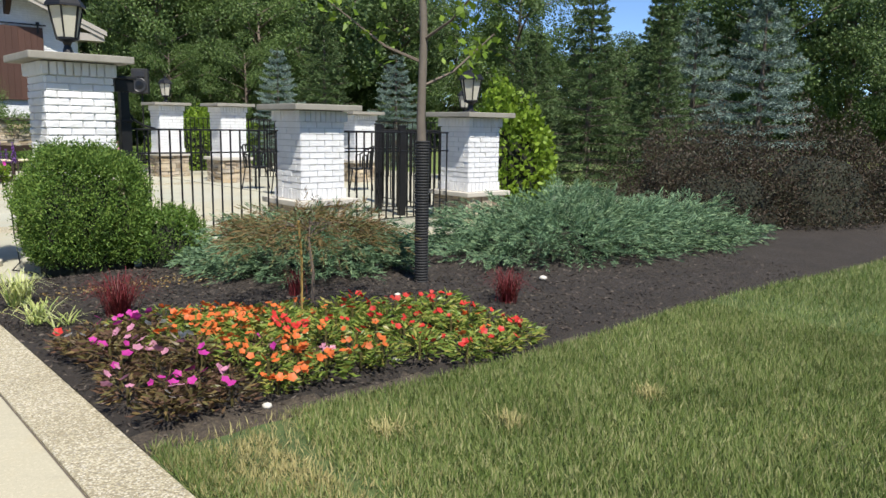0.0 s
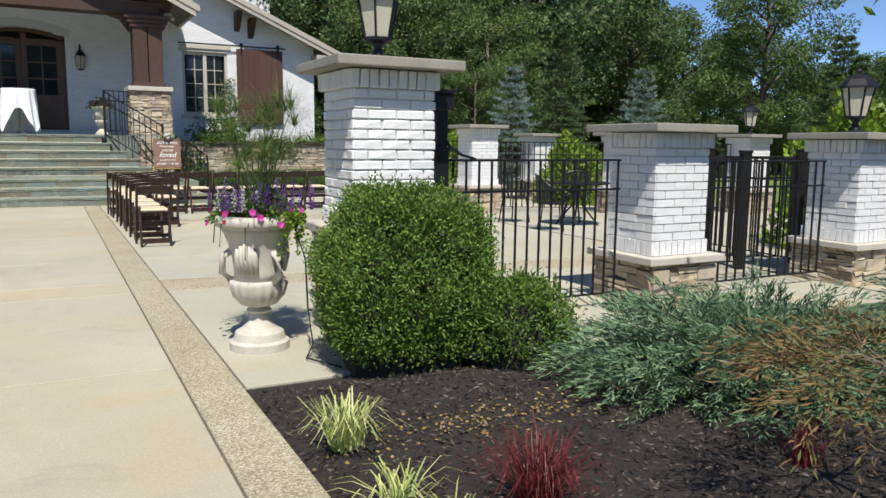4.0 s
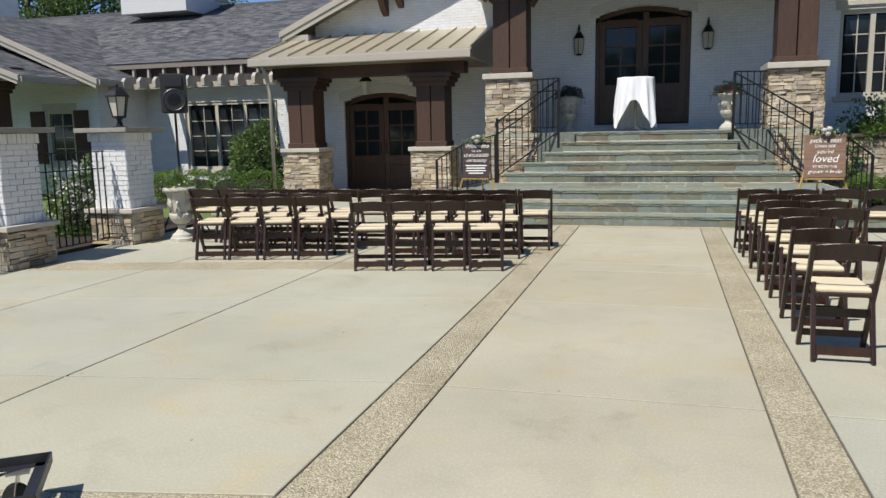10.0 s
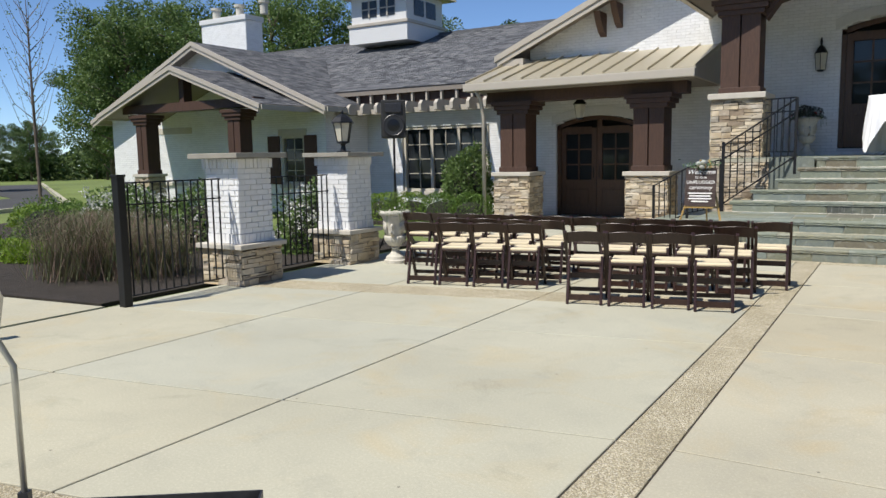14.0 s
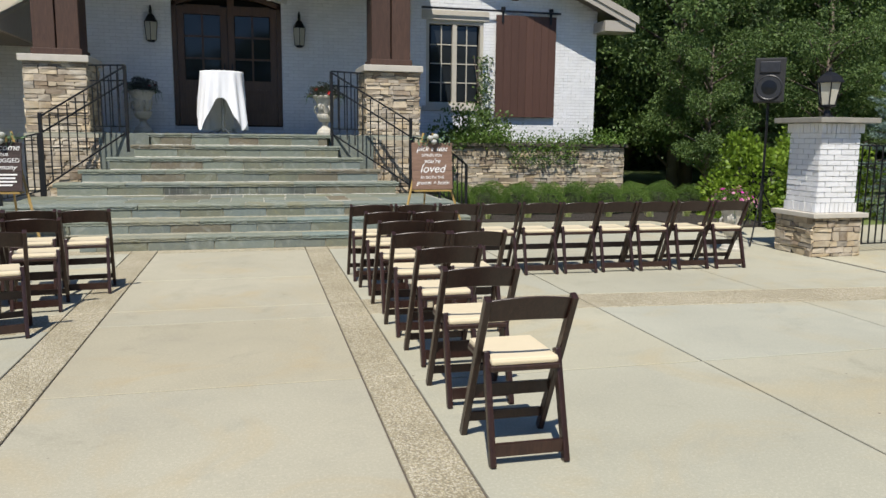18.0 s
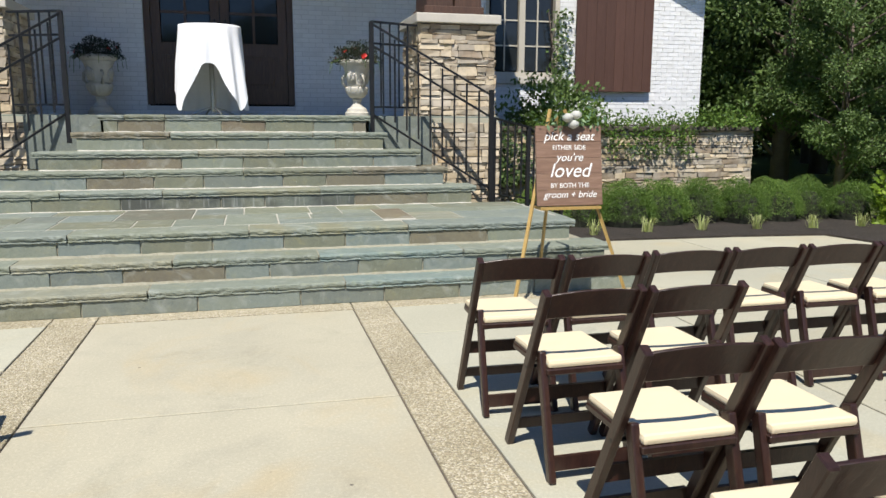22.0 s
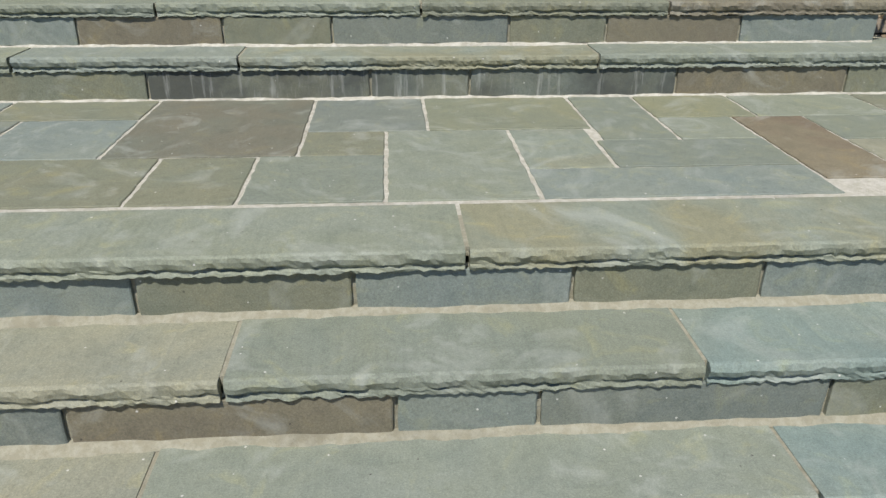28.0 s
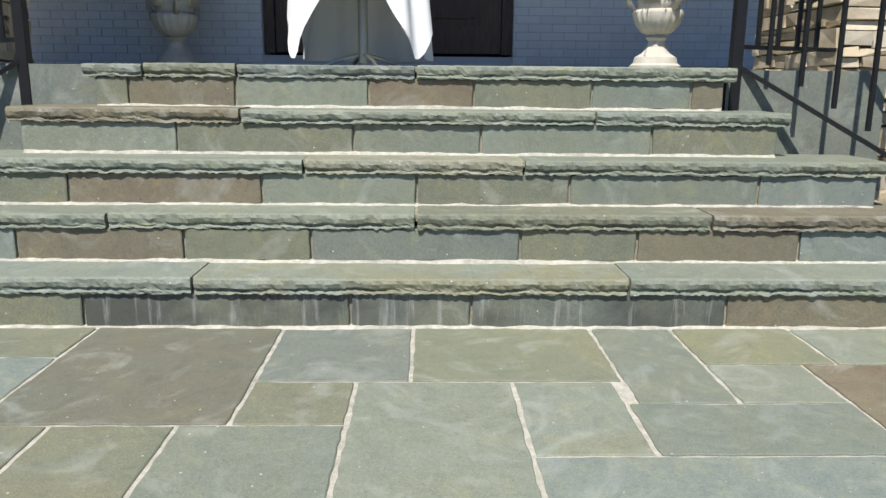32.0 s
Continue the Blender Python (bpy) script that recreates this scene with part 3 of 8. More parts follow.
def rough_flag(x0, x1, y0, y1, z0, z1, rng, amp=0.0028):
    """A flagstone with hand-cut, slightly wavering sides and an eased rim."""
    loop = []
    for (ax, ay), (bx, by) in (((x0, y0), (x1, y0)), ((x1, y0), (x1, y1)), ((x1, y1), (x0, y1)), ((x0, y1), (x0, y0))):
        n = max(2, int(math.hypot(bx - ax, by - ay) / 0.035))
        for i in range(n):
            loop.append((ax + (bx - ax) * i / n + rng.uniform(-amp, amp), ay + (by - ay) * i / n + rng.uniform(-amp, amp)))
    cx, cy = (x0 + x1) / 2, (y0 + y1) / 2
    inner = [(px + (cx - px) / max(0.1, math.hypot(cx - px, cy - py)) * 0.004, py + (cy - py) / max(0.1, math.hypot(cx - px, cy - py)) * 0.004) for px, py in loop]
    n = len(loop)
    v = [(px, py, z0) for px, py in loop] + [(px, py, z1 - 0.0025) for px, py in loop] + [(px, py, z1) for px, py in inner]
    f = [tuple(range(2 * n, 3 * n))]
    for r in (0, n):
        f += [(r + i, r + (i + 1) % n, r + n + (i + 1) % n, r + n + i) for i in range(n)]
    return Mesh().add(v, f)


def fillet(x0, x1, y, z, rng, deep=0.03, high=0.014):
    """A hand-smeared strip of mortar where a riser meets the tread below."""
    n = max(4, int((x1 - x0) / 0.03))
    m = Mesh()
    d, u = 0.0, 0.0
    v = []
    for i in range(n + 1):
        x = x0 + (x1 - x0) * i / n
        d = 0.6 * d + rng.uniform(-0.006, 0.006)
        u = 0.6 * u + rng.uniform(-0.003, 0.003)
        v += [(x, y - deep + d, z - 0.002), (x, y - deep * 0.55 + d, z + high * 0.4 + u * 0.5), (x, y - 0.002, z + high + u), (x, y + 0.03, z + high + u)]
    return m.add(v, [(4 * i + j, 4 * i + 4 + j, 4 * i + 5 + j, 4 * i + 1 + j) for i in range(n) for j in range(3)])


def cuts(x0, x1, joints, lo, hi, rng):
    out = [x0] + sorted(j for j in joints if x0 < j < x1) + [x1]
    done = [out[0]]
    for b in out[1:]:
        while b - done[-1] > hi:
            step = rng.uniform(lo, hi)
            if b - done[-1] - step < lo * 0.6:
                step = (b - done[-1]) / 2
            done.append(done[-1] + step)
        done.append(b)
    return done


# nosing front y, left end, tread pieces (right end, stone), riser pieces (right end, stone)
STEPS = ((20.33, -1.80, ((-0.49, "cream"), (0.97, "sage"), (2.2, "teal"), (3.66, "olive")),
          ((-1.55, "sky"), (-0.95, "olive"), (-0.14, "slate"), (0.622, "sky"), (1.28, "slate"), (1.9, "olive"), (2.55, "sky"), (3.61, "sage"))),
         (20.58, -2.95, ((-1.46, "sage"), (-0.33, "cream"), (0.79, "moss"), (2.0, "teal"), (3.36, "sage")),
          ((-1.9, "olive"), (-1.2, "sky"), (-0.69, "slate"), (0.06, "umber"), (0.4, "sky"), (1.11, "slate"), (1.65, "olive"), (2.4, "sky"), (3.31, "olive"))),
         (20.86, -2.75, ((-1.12, "sky"), (0.25, "sage"), (1.58, "buff"), (3.14, "sky")),
          ((-1.75, "olive"), (-1.2, "sage"), (-0.59, "sky"), (-0.04, "olive"), (0.53, "sky"), (1.04, "olive"), (1.6, "sky"), (2.3, "umber"), (3.09, "sage"))),
         (22.41, -2.5, ((-1.5, "sage"), (-0.57, "sky"), (0.97, "buff"), (2.66, "sage")),
          ((-1.75, "sage"), (-0.96, "olive"), (-0.02, "streaked"), (0.41, "streaked"), (1.33, "streaked"), (2.11, "umber"), (2.61, "olive"))),
         (22.65, -2.2, ((-0.95, "moss"), (0.21, "sage"), (1.34, "olive"), (2.4, "umber")),
          ((-1.3, "sky"), (-0.67, "umber"), (-0.19, "olive"), (0.61, "slate"), (1.06, "olive"), (1.69, "umber"), (2.35, "sky"))),
         (22.85, -1.83, ((-0.24, "sage"), (0.64, "cream"), (2.14, "moss")),
          ((-1.18, "olive"), (-0.41, "rust"), (0.21, "sage"), (0.83, "olive"), (1.6, "moss"), (2.09, "sky"))),
         (23.05, -1.5, ((-0.53, "umber"), (0.96, "sage"), (1.80, "moss")),
          ((-0.8, "sage"), (-0.06, "olive"), (0.48, "moss"), (1.21, "sage"), (1.75, "olive"))),
         (23.27, -1.27, ((-1.0, "slate"), (-0.59, "olive"), (0.2, "slate"), (1.64, "sage")),
          ((-1.07, "olive"), (-0.6, "umber"), (-0.01, "sage"), (0.46, "rust"), (0.99, "olive"), (1.44, "moss"), (1.59, "umber"))))
core = Mesh()
for i, (y, x0, treads, risers) in enumerate(STEPS):
    rise = STEP_H if i < 3 else UP_H
    z = (i + 1) * STEP_H if i < 3 else LAND + (i - 2) * UP_H
    x1 = treads[-1][0]
    depth = 0.36 if i != 2 else 0.32
    a = x0
    for b, tone in treads:
        m = Mesh()
        lift = RNG.uniform(-0.003, 0.003)
        rough_front(m, a + 0.006, b - 0.006, y + RNG.uniform(-0.004, 0.004), y + depth, z - 0.062, z + lift, RNG)
        part("tread", m, BLUESTONES[tone], steps)
        if b < x1:
            core.box(b - 0.008, b + 0.008, y + 0.03, y + depth, z - 0.05, z - 0.004)
        a = b
    a = x0 + 0.05
    for b, tone in risers:
        part("riser", rough_flag(a + 0.006, b - 0.006, z - rise + 0.006, z - 0.06, y + 0.02, y + 0.08, RNG, 0.002), BLUESTONES[tone], steps).matrix_basis = Matrix(((1, 0, 0, 0), (0, 0, -1, 2 * y + 0.094 + RNG.uniform(0, 0.004)), (0, 1, 0, 0), (0, 0, 0, 1)))
        a = b
    if 0 < i:
        part("mortar_strip", fillet(x0 + 0.06, x1 - 0.06, y + 0.014, z - rise, RNG, 0.022 if i < 3 else 0.014, 0.013 if i < 3 else 0.009), SAND_MORTAR if i < 3 else PALE_MORTAR, steps, smooth=True)
    core.box(x0 + 0.055, x1 - 0.055, y + 0.03, 22.6 if i < 3 else 24.4, 0.0 if i in (0, 2, 3) else z - rise - 0.05, z - 0.03)
part("mortar_core", core, SAND_MORTAR, steps)
part("landing_bed", Mesh().box(-2.72, 3.1, 21.1, 22.46, LAND - 0.05, LAND - 0.0035), PALE_MORTAR, steps)
# landing flags: x0, x1, y0, y1, stone
FLAGS = ((-0.915, -0.255, 21.64, 22.45, "bark"), (-0.255, 0.205, 21.93, 22.45, "slate"), (0.205, 0.835, 21.93, 22.45, "straw"), (-0.255, 0.045, 21.64, 21.93, "olive"), (0.045, 0.505, 21.20, 21.93, "sage"),
         (0.505, 0.805, 21.47, 21.93, "buff"), (0.505, 1.435, 21.20, 21.47, "sky"), (0.835, 1.125, 21.77, 22.45, "moss"), (1.125, 1.555, 22.07, 22.45, "straw"), (1.125, 1.435, 21.77, 22.07, "sage"), (0.805, 1.435, 21.47, 21.77, "moss"),
         (1.435, 1.735, 21.33, 22.07, "rust"), (1.555, 2.135, 22.07, 22.45, "sage"), (1.735, 2.535, 21.75, 22.07, "moss"), (1.735, 2.185, 21.20, 21.75, "cream"), (2.135, 3.075, 22.07, 22.45, "olive"), (2.185, 3.075, 21.20, 21.75, "sky"), (2.535, 3.075, 21.75, 22.07, "sage"),
         (-0.385, 0.045, 21.20, 21.64, "moss"), (-0.705, -0.385, 21.20, 21.64, "olive"), (-1.345, -0.705, 21.20, 21.64, "olive"), (-1.365, -0.915, 21.64, 22.13, "sky"), (-1.685, -1.365, 21.64, 22.13, "slate"), (-1.515, -0.915, 22.13, 22.45, "olive"),
         (-1.725, -1.345, 21.20, 21.64, "sky"), (-2.265, -1.725, 21.20, 21.55, "sage"), (-2.265, -1.725, 21.55, 21.64, "moss"), (-2.265, -1.685, 21.64, 22.0, "olive"), (-2.265, -1.515, 22.13, 22.45, "sky"), (-2.265, -1.685, 22.0, 22.13, "sage"), (-2.785, -2.265, 21.20, 21.8, "moss"), (-2.785, -2.265, 21.8, 22.45, "olive"))
for a, b, c, d, tone in FLAGS:
    part("flagstone", rough_flag(a + 0.007, b - 0.007, c + 0.006, d - 0.006, LAND - 0.03, LAND + RNG.uniform(0.0, 0.003), RNG), BLUESTONES[tone], steps)
# porch floor
porch = thing("porch_floor", 0, 0, 0, label="bluestone porch floor before the main doors", category="floor", kind="structure")
yy = 23.64
while yy < 26.38:
    d = min(RNG.choice((0.45, 0.6)), 26.4 - yy)
    xx = -3.1
    while xx < 3.2:
        w = min(RNG.choice((0.45, 0.6, 0.75, 0.9)), 3.3 - xx)
        part("flagstone", Mesh().box(xx + 0.006, xx + w - 0.006, yy + 0.006, yy + d - 0.006, TOP - 0.06, TOP - 0.002), BLUESTONES[RNG.choice(("sage", "moss", "slate", "olive", "sky"))], porch, bevel=0.003)
        xx += w
    yy += d
part("base", Mesh().box(-3.12, 3.26, 23.5, 26.4, 0, TOP - 0.02), STEP_MORTAR, porch)
for sx in (-1, 1):
    part("cheek", Mesh().box(min(sx * 1.45, sx * 2.2) + 0.19, max(sx * 1.45, sx * 2.2) + 0.19, 23.4, 23.5, 0.9, TOP - 0.005), BLUESTONES["slate"], porch, "smooth grey stone side panel")

# ---- house
CX = -0.15            # middle of the front gable
HALF = 8.07           # half width of the gable wall
SLOPE = 0.443
APEX = 7.95


def roof_z(x, top=APEX):
    return top - abs(x - CX) * SLOPE


BR_L, BR_H = 0.205, 0.0677


def brick_front(name, x0, x1, z0, z1, y, holes, parent, top=None, flip=1, seed=1):
    """Painted brickwork facing -y: joined bricks on a mortar face. holes: (x0, x1, z0, z1, rise) openings with arched heads."""
    rng = random.Random(seed)
    rows = []
    k = 0
    z = z0
    while z < z1 - 0.01:
        x = x0 - (BR_L / 2 if k % 2 else 0)
        while x < x1:
            a, b = max(x, x0), min(x + BR_L, x1)
            x += BR_L
            if b - a < 0.03:
                continue
            h = min(BR_H, z1 - z)
            xm = (a + b) / 2
            if top and z + h > top(xm) - 0.02:
                continue
            skip = False
            for hx0, hx1, hz0, hz1, rise in holes:
                if hx0 < b and a < hx1 and hz0 < z + h:
                    u = (xm - (hx0 + hx1) / 2) / ((hx1 - hx0) / 2)
                    if z < hz1 + rise * max(0, 1 - u * u):
                        if a < hx0 - 0.02 and b > hx0:
                            b = hx0
                        elif b > hx1 + 0.02 and a < hx1:
                            a = hx1
                        else:
                            skip = True
            if skip or b - a < 0.02:
                continue
            rows.append((a + 0.004, b - 0.004, y - rng.uniform(0.006, 0.012), y + 0.03, z + 0.004, z + h - 0.004))
        z += BR_H
        k += 1
    v, f = boxes_array(rows)
    ob = part(name, quick(name, v, f, WHITE_BRICK), None, parent)
    return tagged(ob, kind="stuff")


def wall_with_holes(x0, x1, z0, z1, y0, y1, holes):
    """A wall slab, cut into boxes round its openings."""
    m = Mesh()
    xs = sorted({x0, x1, *[h[0] for h in holes], *[h[1] for h in holes]})
    for a, b in zip(xs, xs[1:]):
        cut = sorted((h[2], h[3]) for h in holes if h[0] <= a and b <= h[1])
        z = z0
        for c, d in cut:
            if c > z:
                m.box(a, b, y0, y1, z, c)
            z = d
        if z < z1:
            m.box(a, b, y0, y1, z, z1)
    return m


main_door = (-1.14, 0.98, 1.62, 4.05, 0.22)
left_door = (-7.5, -5.42, 0.05, 2.32, 0.22)
front_win = (4.0, 5.27, 2.12, 3.92, 0.0)
HOLES = [main_door, left_door, front_win]
wall_front = thing("wall_front", label="white painted brick gable wall of the house", category="wall", kind="structure")
part("masonry", wall_with_holes(CX - HALF, CX + HALF, 0, 4.3, WALL_Y, WALL_Y + 0.3, [(h[0], h[1], h[2], h[3] + h[4]) for h in HOLES]), WHITE_MORTAR, wall_front)
part("gable", Mesh().prism([(CX - HALF, 4.3), (CX + HALF, 4.3), (CX + HALF, roof_z(CX + HALF) - 0.1), (CX, APEX - 0.1), (CX - HALF, roof_z(CX - HALF) - 0.1)], "y", WALL_Y, WALL_Y + 0.3), WHITE_MORTAR, wall_front)
brick_front("brickwork", CX - HALF, CX + HALF, 0.0, 7.7, WALL_Y, HOLES, wall_front, lambda x: roof_z(x) - 0.1, seed=3)


def brick_side(name, x, y0, y1, z0, z1, parent, face=1, seed=1, top=None):
    rng = random.Random(seed)
    rows, z, k = [], z0, 0
    while z < z1 - 0.01:
        y = y0 - (BR_L / 2 if k % 2 else 0)
        while y < y1:
            a, b = max(y, y0), min(y + BR_L, y1)
            y += BR_L
            if b - a < 0.03 or (top and z + BR_H > top((a + b) / 2)):
                continue
            p = rng.uniform(0.006, 0.012)
            rows.append((x - 0.03 if face > 0 else x - p, x + p if face > 0 else x + 0.03, a + 0.004, b - 0.004, z + 0.004, min(z + BR_H, z1) - 0.004))
        z += BR_H
        k += 1
    v, f = boxes_array(rows)
    return tagged(part(name, quick(name, v, f, WHITE_BRICK), None, parent), kind="stuff")


wall_side = thing("wall_side", label="white painted brick side wall of the house", category="wall", kind="structure")
part("masonry", Mesh().box(CX + HALF - 0.3, CX + HALF, WALL_Y + 0.3, 40, 0, 4.3), WHITE_MORTAR, wall_side)
brick_side("brickwork", CX + HALF, WALL_Y, 33, 0, 4.3, wall_side, 1, 5)
part("masonry", Mesh().box(CX - HALF, CX - HALF + 0.3, WALL_Y + 0.3, 40, 0, 4.3), WHITE_MORTAR, wall_side)

# gable roof
house_roof = thing("roof_front", label="grey asphalt shingle gable roof with taupe fascia boards", category="roof", kind="structure")
EAVE = 0.62           # overhang beyond the side walls
RY0 = WALL_Y - 0.62


def shingle_plane(parent, p0, pu, pv, lu, lv, seed, course=0.14, tab=0.3):
    """Courses of shingle tabs on the plane from p0 along pu (lu long) and up pv (lv long)."""
    rng = random.Random(seed)
    p0, pu, pv = Vector(p0), Vector(pu).normalized(), Vector(pv).normalized()
    nn = pu.cross(pv).normalized()
    if nn.z < 0:
        nn = -nn
    v, f = [], []
    r, w = 0, 0.0
    while w < lv:
        u = -rng.uniform(0, tab)
        w1 = min(w + course * 1.15, lv)
        while u < lu:
            du = rng.uniform(tab * 0.5, tab * 1.3)
            a, b = max(0, u), min(lu, u + du)
            u += du
            if b - a < 0.02:
                continue
            t = 0.012 + rng.uniform(0, 0.006)
            k = len(v)
            for (s, q, h) in ((a, w, t), (b, w, t), (b, w1, 0.006), (a, w1, 0.006), (a, w, 0.0), (b, w, 0.0)):
                v.append(tuple(p0 + pu * s + pv * q + nn * h))
            f += [(k, k + 1, k + 2, k + 3), (k + 4, k + 5, k + 1, k)]
        w += course
        r += 1
    return tagged(part("shingles", quick("shingles", v, f, SHINGLE), None, parent), kind="stuff")


def gable_roof(parent, cx, half, apex, slope, y0, y1, eave, fascia=0.26, seed=1, big=True):
    """Two slopes with boards along the front edge and a soffit."""
    ex = half + eave
    ez = apex - ex * slope
    th = 0.12
    for s in (-1, 1):
        part("deck", Mesh().prism([(cx, apex), (cx + s * ex, ez), (cx + s * ex, ez - th), (cx, apex - th)], "y", y0 + 0.02, y1), SOFFIT, parent)
        L = math.hypot(ex, ex * slope)
        if big:
            shingle_plane(parent, (cx + s * ex, y0, ez + 0.004), (0, 1, 0), (-s, 0, slope), y1 - y0, L, seed + s)
        c = 1 / math.hypot(1, slope)
        m = Mesh()
        m.prism([(cx, apex + 0.015), (cx + s * (ex + 0.06), ez + 0.015 - 0.06 * slope), (cx + s * (ex + 0.06), ez - fascia / 2 - 0.06 * slope), (cx, apex - fascia / 2)], "y", y0 - 0.05, y0 + 0.02)
        part("barge_board", m, TRIM, parent, "taupe painted barge board")
        part("lower_board", Mesh().prism([(cx, apex - fascia / 2), (cx + s * ex, ez - fascia / 2), (cx + s * ex, ez - fascia), (cx, apex - fascia)], "y", y0 - 0.02, y0 + 0.02), TRIM, parent)
        part("gutter", Mesh().box(min(cx + s * ex, cx + s * (ex + 0.11)), max(cx + s * ex, cx + s * (ex + 0.11)), y0 + 0.02, y1, ez - 0.16, ez - 0.02), TRIM, parent, "taupe metal gutter", bevel=0.01)
    return ez


gable_roof(house_roof, CX, HALF, APEX, SLOPE, RY0, 34, EAVE, seed=11)
# boxed eave returns and dark brackets under the rakes
for s in (-1, 1):
    x = CX + s * (HALF + 0.28)
    z = roof_z(CX + s * (HALF + 0.6))
    part("eave_return", Mesh().box(x - 0.36, x + 0.36, RY0 + 0.02, WALL_Y, z - 0.34, z - 0.12), TRIM, house_roof)
for s in (-1, 1):
    for d in (5.72, 6.12):
        x = CX + s * d
        z = roof_z(x) - 0.3
        part("bracket", Mesh().prism([(RY0 + 0.1, z), (WALL_Y, z + 0.0), (WALL_Y, z - 0.55), (RY0 + 0.42, z - 0.45), (RY0 + 0.2, z - 0.2)], "x", x - 0.075, x + 0.075), DARK_TIMBER, house_roof, "dark brown timber bracket")


def window(name, x0, x1, z0, z1, y, lights, label, sill=True, lintel=True, rows=4, cols=2, stay=None):
    w = thing(name, (x0 + x1) / 2, y, z0, label=label, category="window", kind="structure")
    W, H = x1 - x0, z1 - z0
    fr = part("window_frame", Mesh().box(-W / 2, -W / 2 + 0.07, 0.02, 0.14, 0, H).box(W / 2 - 0.07, W / 2, 0.02, 0.14, 0, H).box(-W / 2 + 0.07, W / 2 - 0.07, 0.02, 0.14, H - 0.08, H).box(-W / 2 + 0.07, W / 2 - 0.07, 0.02, 0.14, 0, 0.08), TAN_FRAME, w, "tan painted frame")
    lw = (W - 0.14) / lights
    for i in range(lights):
        a = -W / 2 + 0.07 + i * lw
        if i:
            part("mullion", Mesh().box(a - 0.05, a + 0.05, 0.03, 0.13, 0.08, H - 0.08), TAN_FRAME, w)
        q0, q1 = a + 0.045, a + lw - 0.045
        for r in range(rows):
            for c in range(cols):
                px0, px1 = q0 + (q1 - q0) * c / cols, q0 + (q1 - q0) * (c + 1) / cols
                pz0, pz1 = 0.1 + (H - 0.2) * r / rows, 0.1 + (H - 0.2) * (r + 1) / rows
                part("pane", Mesh().box(px0 + 0.009, px1 - 0.009, 0.095, 0.101, pz0 + 0.009, pz1 - 0.009), GLASS, fr)
        for r in range(1, rows):
            z = 0.1 + (H - 0.2) * r / rows
            part("glazing_bar", Mesh().box(q0, q1, 0.08, 0.115, z - 0.011, z + 0.011), TAN_FRAME, fr)
        for c in range(1, cols):
            x = q0 + (q1 - q0) * c / cols
            part("glazing_bar", Mesh().box(x - 0.011, x + 0.011, 0.078, 0.117, 0.1, H - 0.1), TAN_FRAME, fr)
    part("backing", Mesh().box(-W / 2, W / 2, 0.24, 0.26, 0, H), m_dark, w, "dark sheet standing for the unlit room behind the glass")
    if sill:
        part("window_sill", Mesh().box(-W / 2 - 0.08, W / 2 + 0.08, -0.07, 0.1, -0.11, 0.0), LIMESTONE, w, bevel=0.008)
    if lintel:
        part("lintel", Mesh().box(-W / 2 - 0.1, W / 2 + 0.12, -0.03, 0.05, H + 0.002, H + 0.2), LIMESTONE, w, "pale stone lintel", bevel=0.006)
    return w


# near-black sheet behind the glass; the darkness of the rooms is painted on it
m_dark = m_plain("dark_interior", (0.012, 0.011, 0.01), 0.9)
window("window_front", 4.0, 5.27, 2.12, 3.92, WALL_Y, 2, "tan framed double casement window with small panes", rows=4, cols=2)

# sliding shutter on its rail
shutter = thing("barn_shutter", 6.22, WALL_Y - 0.09, 1.9, label="brown plank sliding shutter hung from a black iron rail", category="shutter")
for i in range(8):
    part("plank", Mesh().box(-0.69 + i * 0.1725, -0.69 + (i + 1) * 0.1725 - 0.003, -0.02, 0.02, 0, 2.17), SHUTTER_BROWN, shutter, bevel=0.003)
part("rail", Mesh().box(-2.35, 0.78, -0.045, -0.025, 2.225, 2.265), IRON, shutter, "black iron hanging rail")
for x in (-0.55, 0.55):
    part("hanger", Mesh().box(x - 0.025, x + 0.025, -0.04, -0.022, 2.0, 2.32).lathe([(0.001, 2.25), (0.05, 2.25), (0.05, 2.33), (0.001, 2.33)], 12, x, -0.035), IRON, shutter)


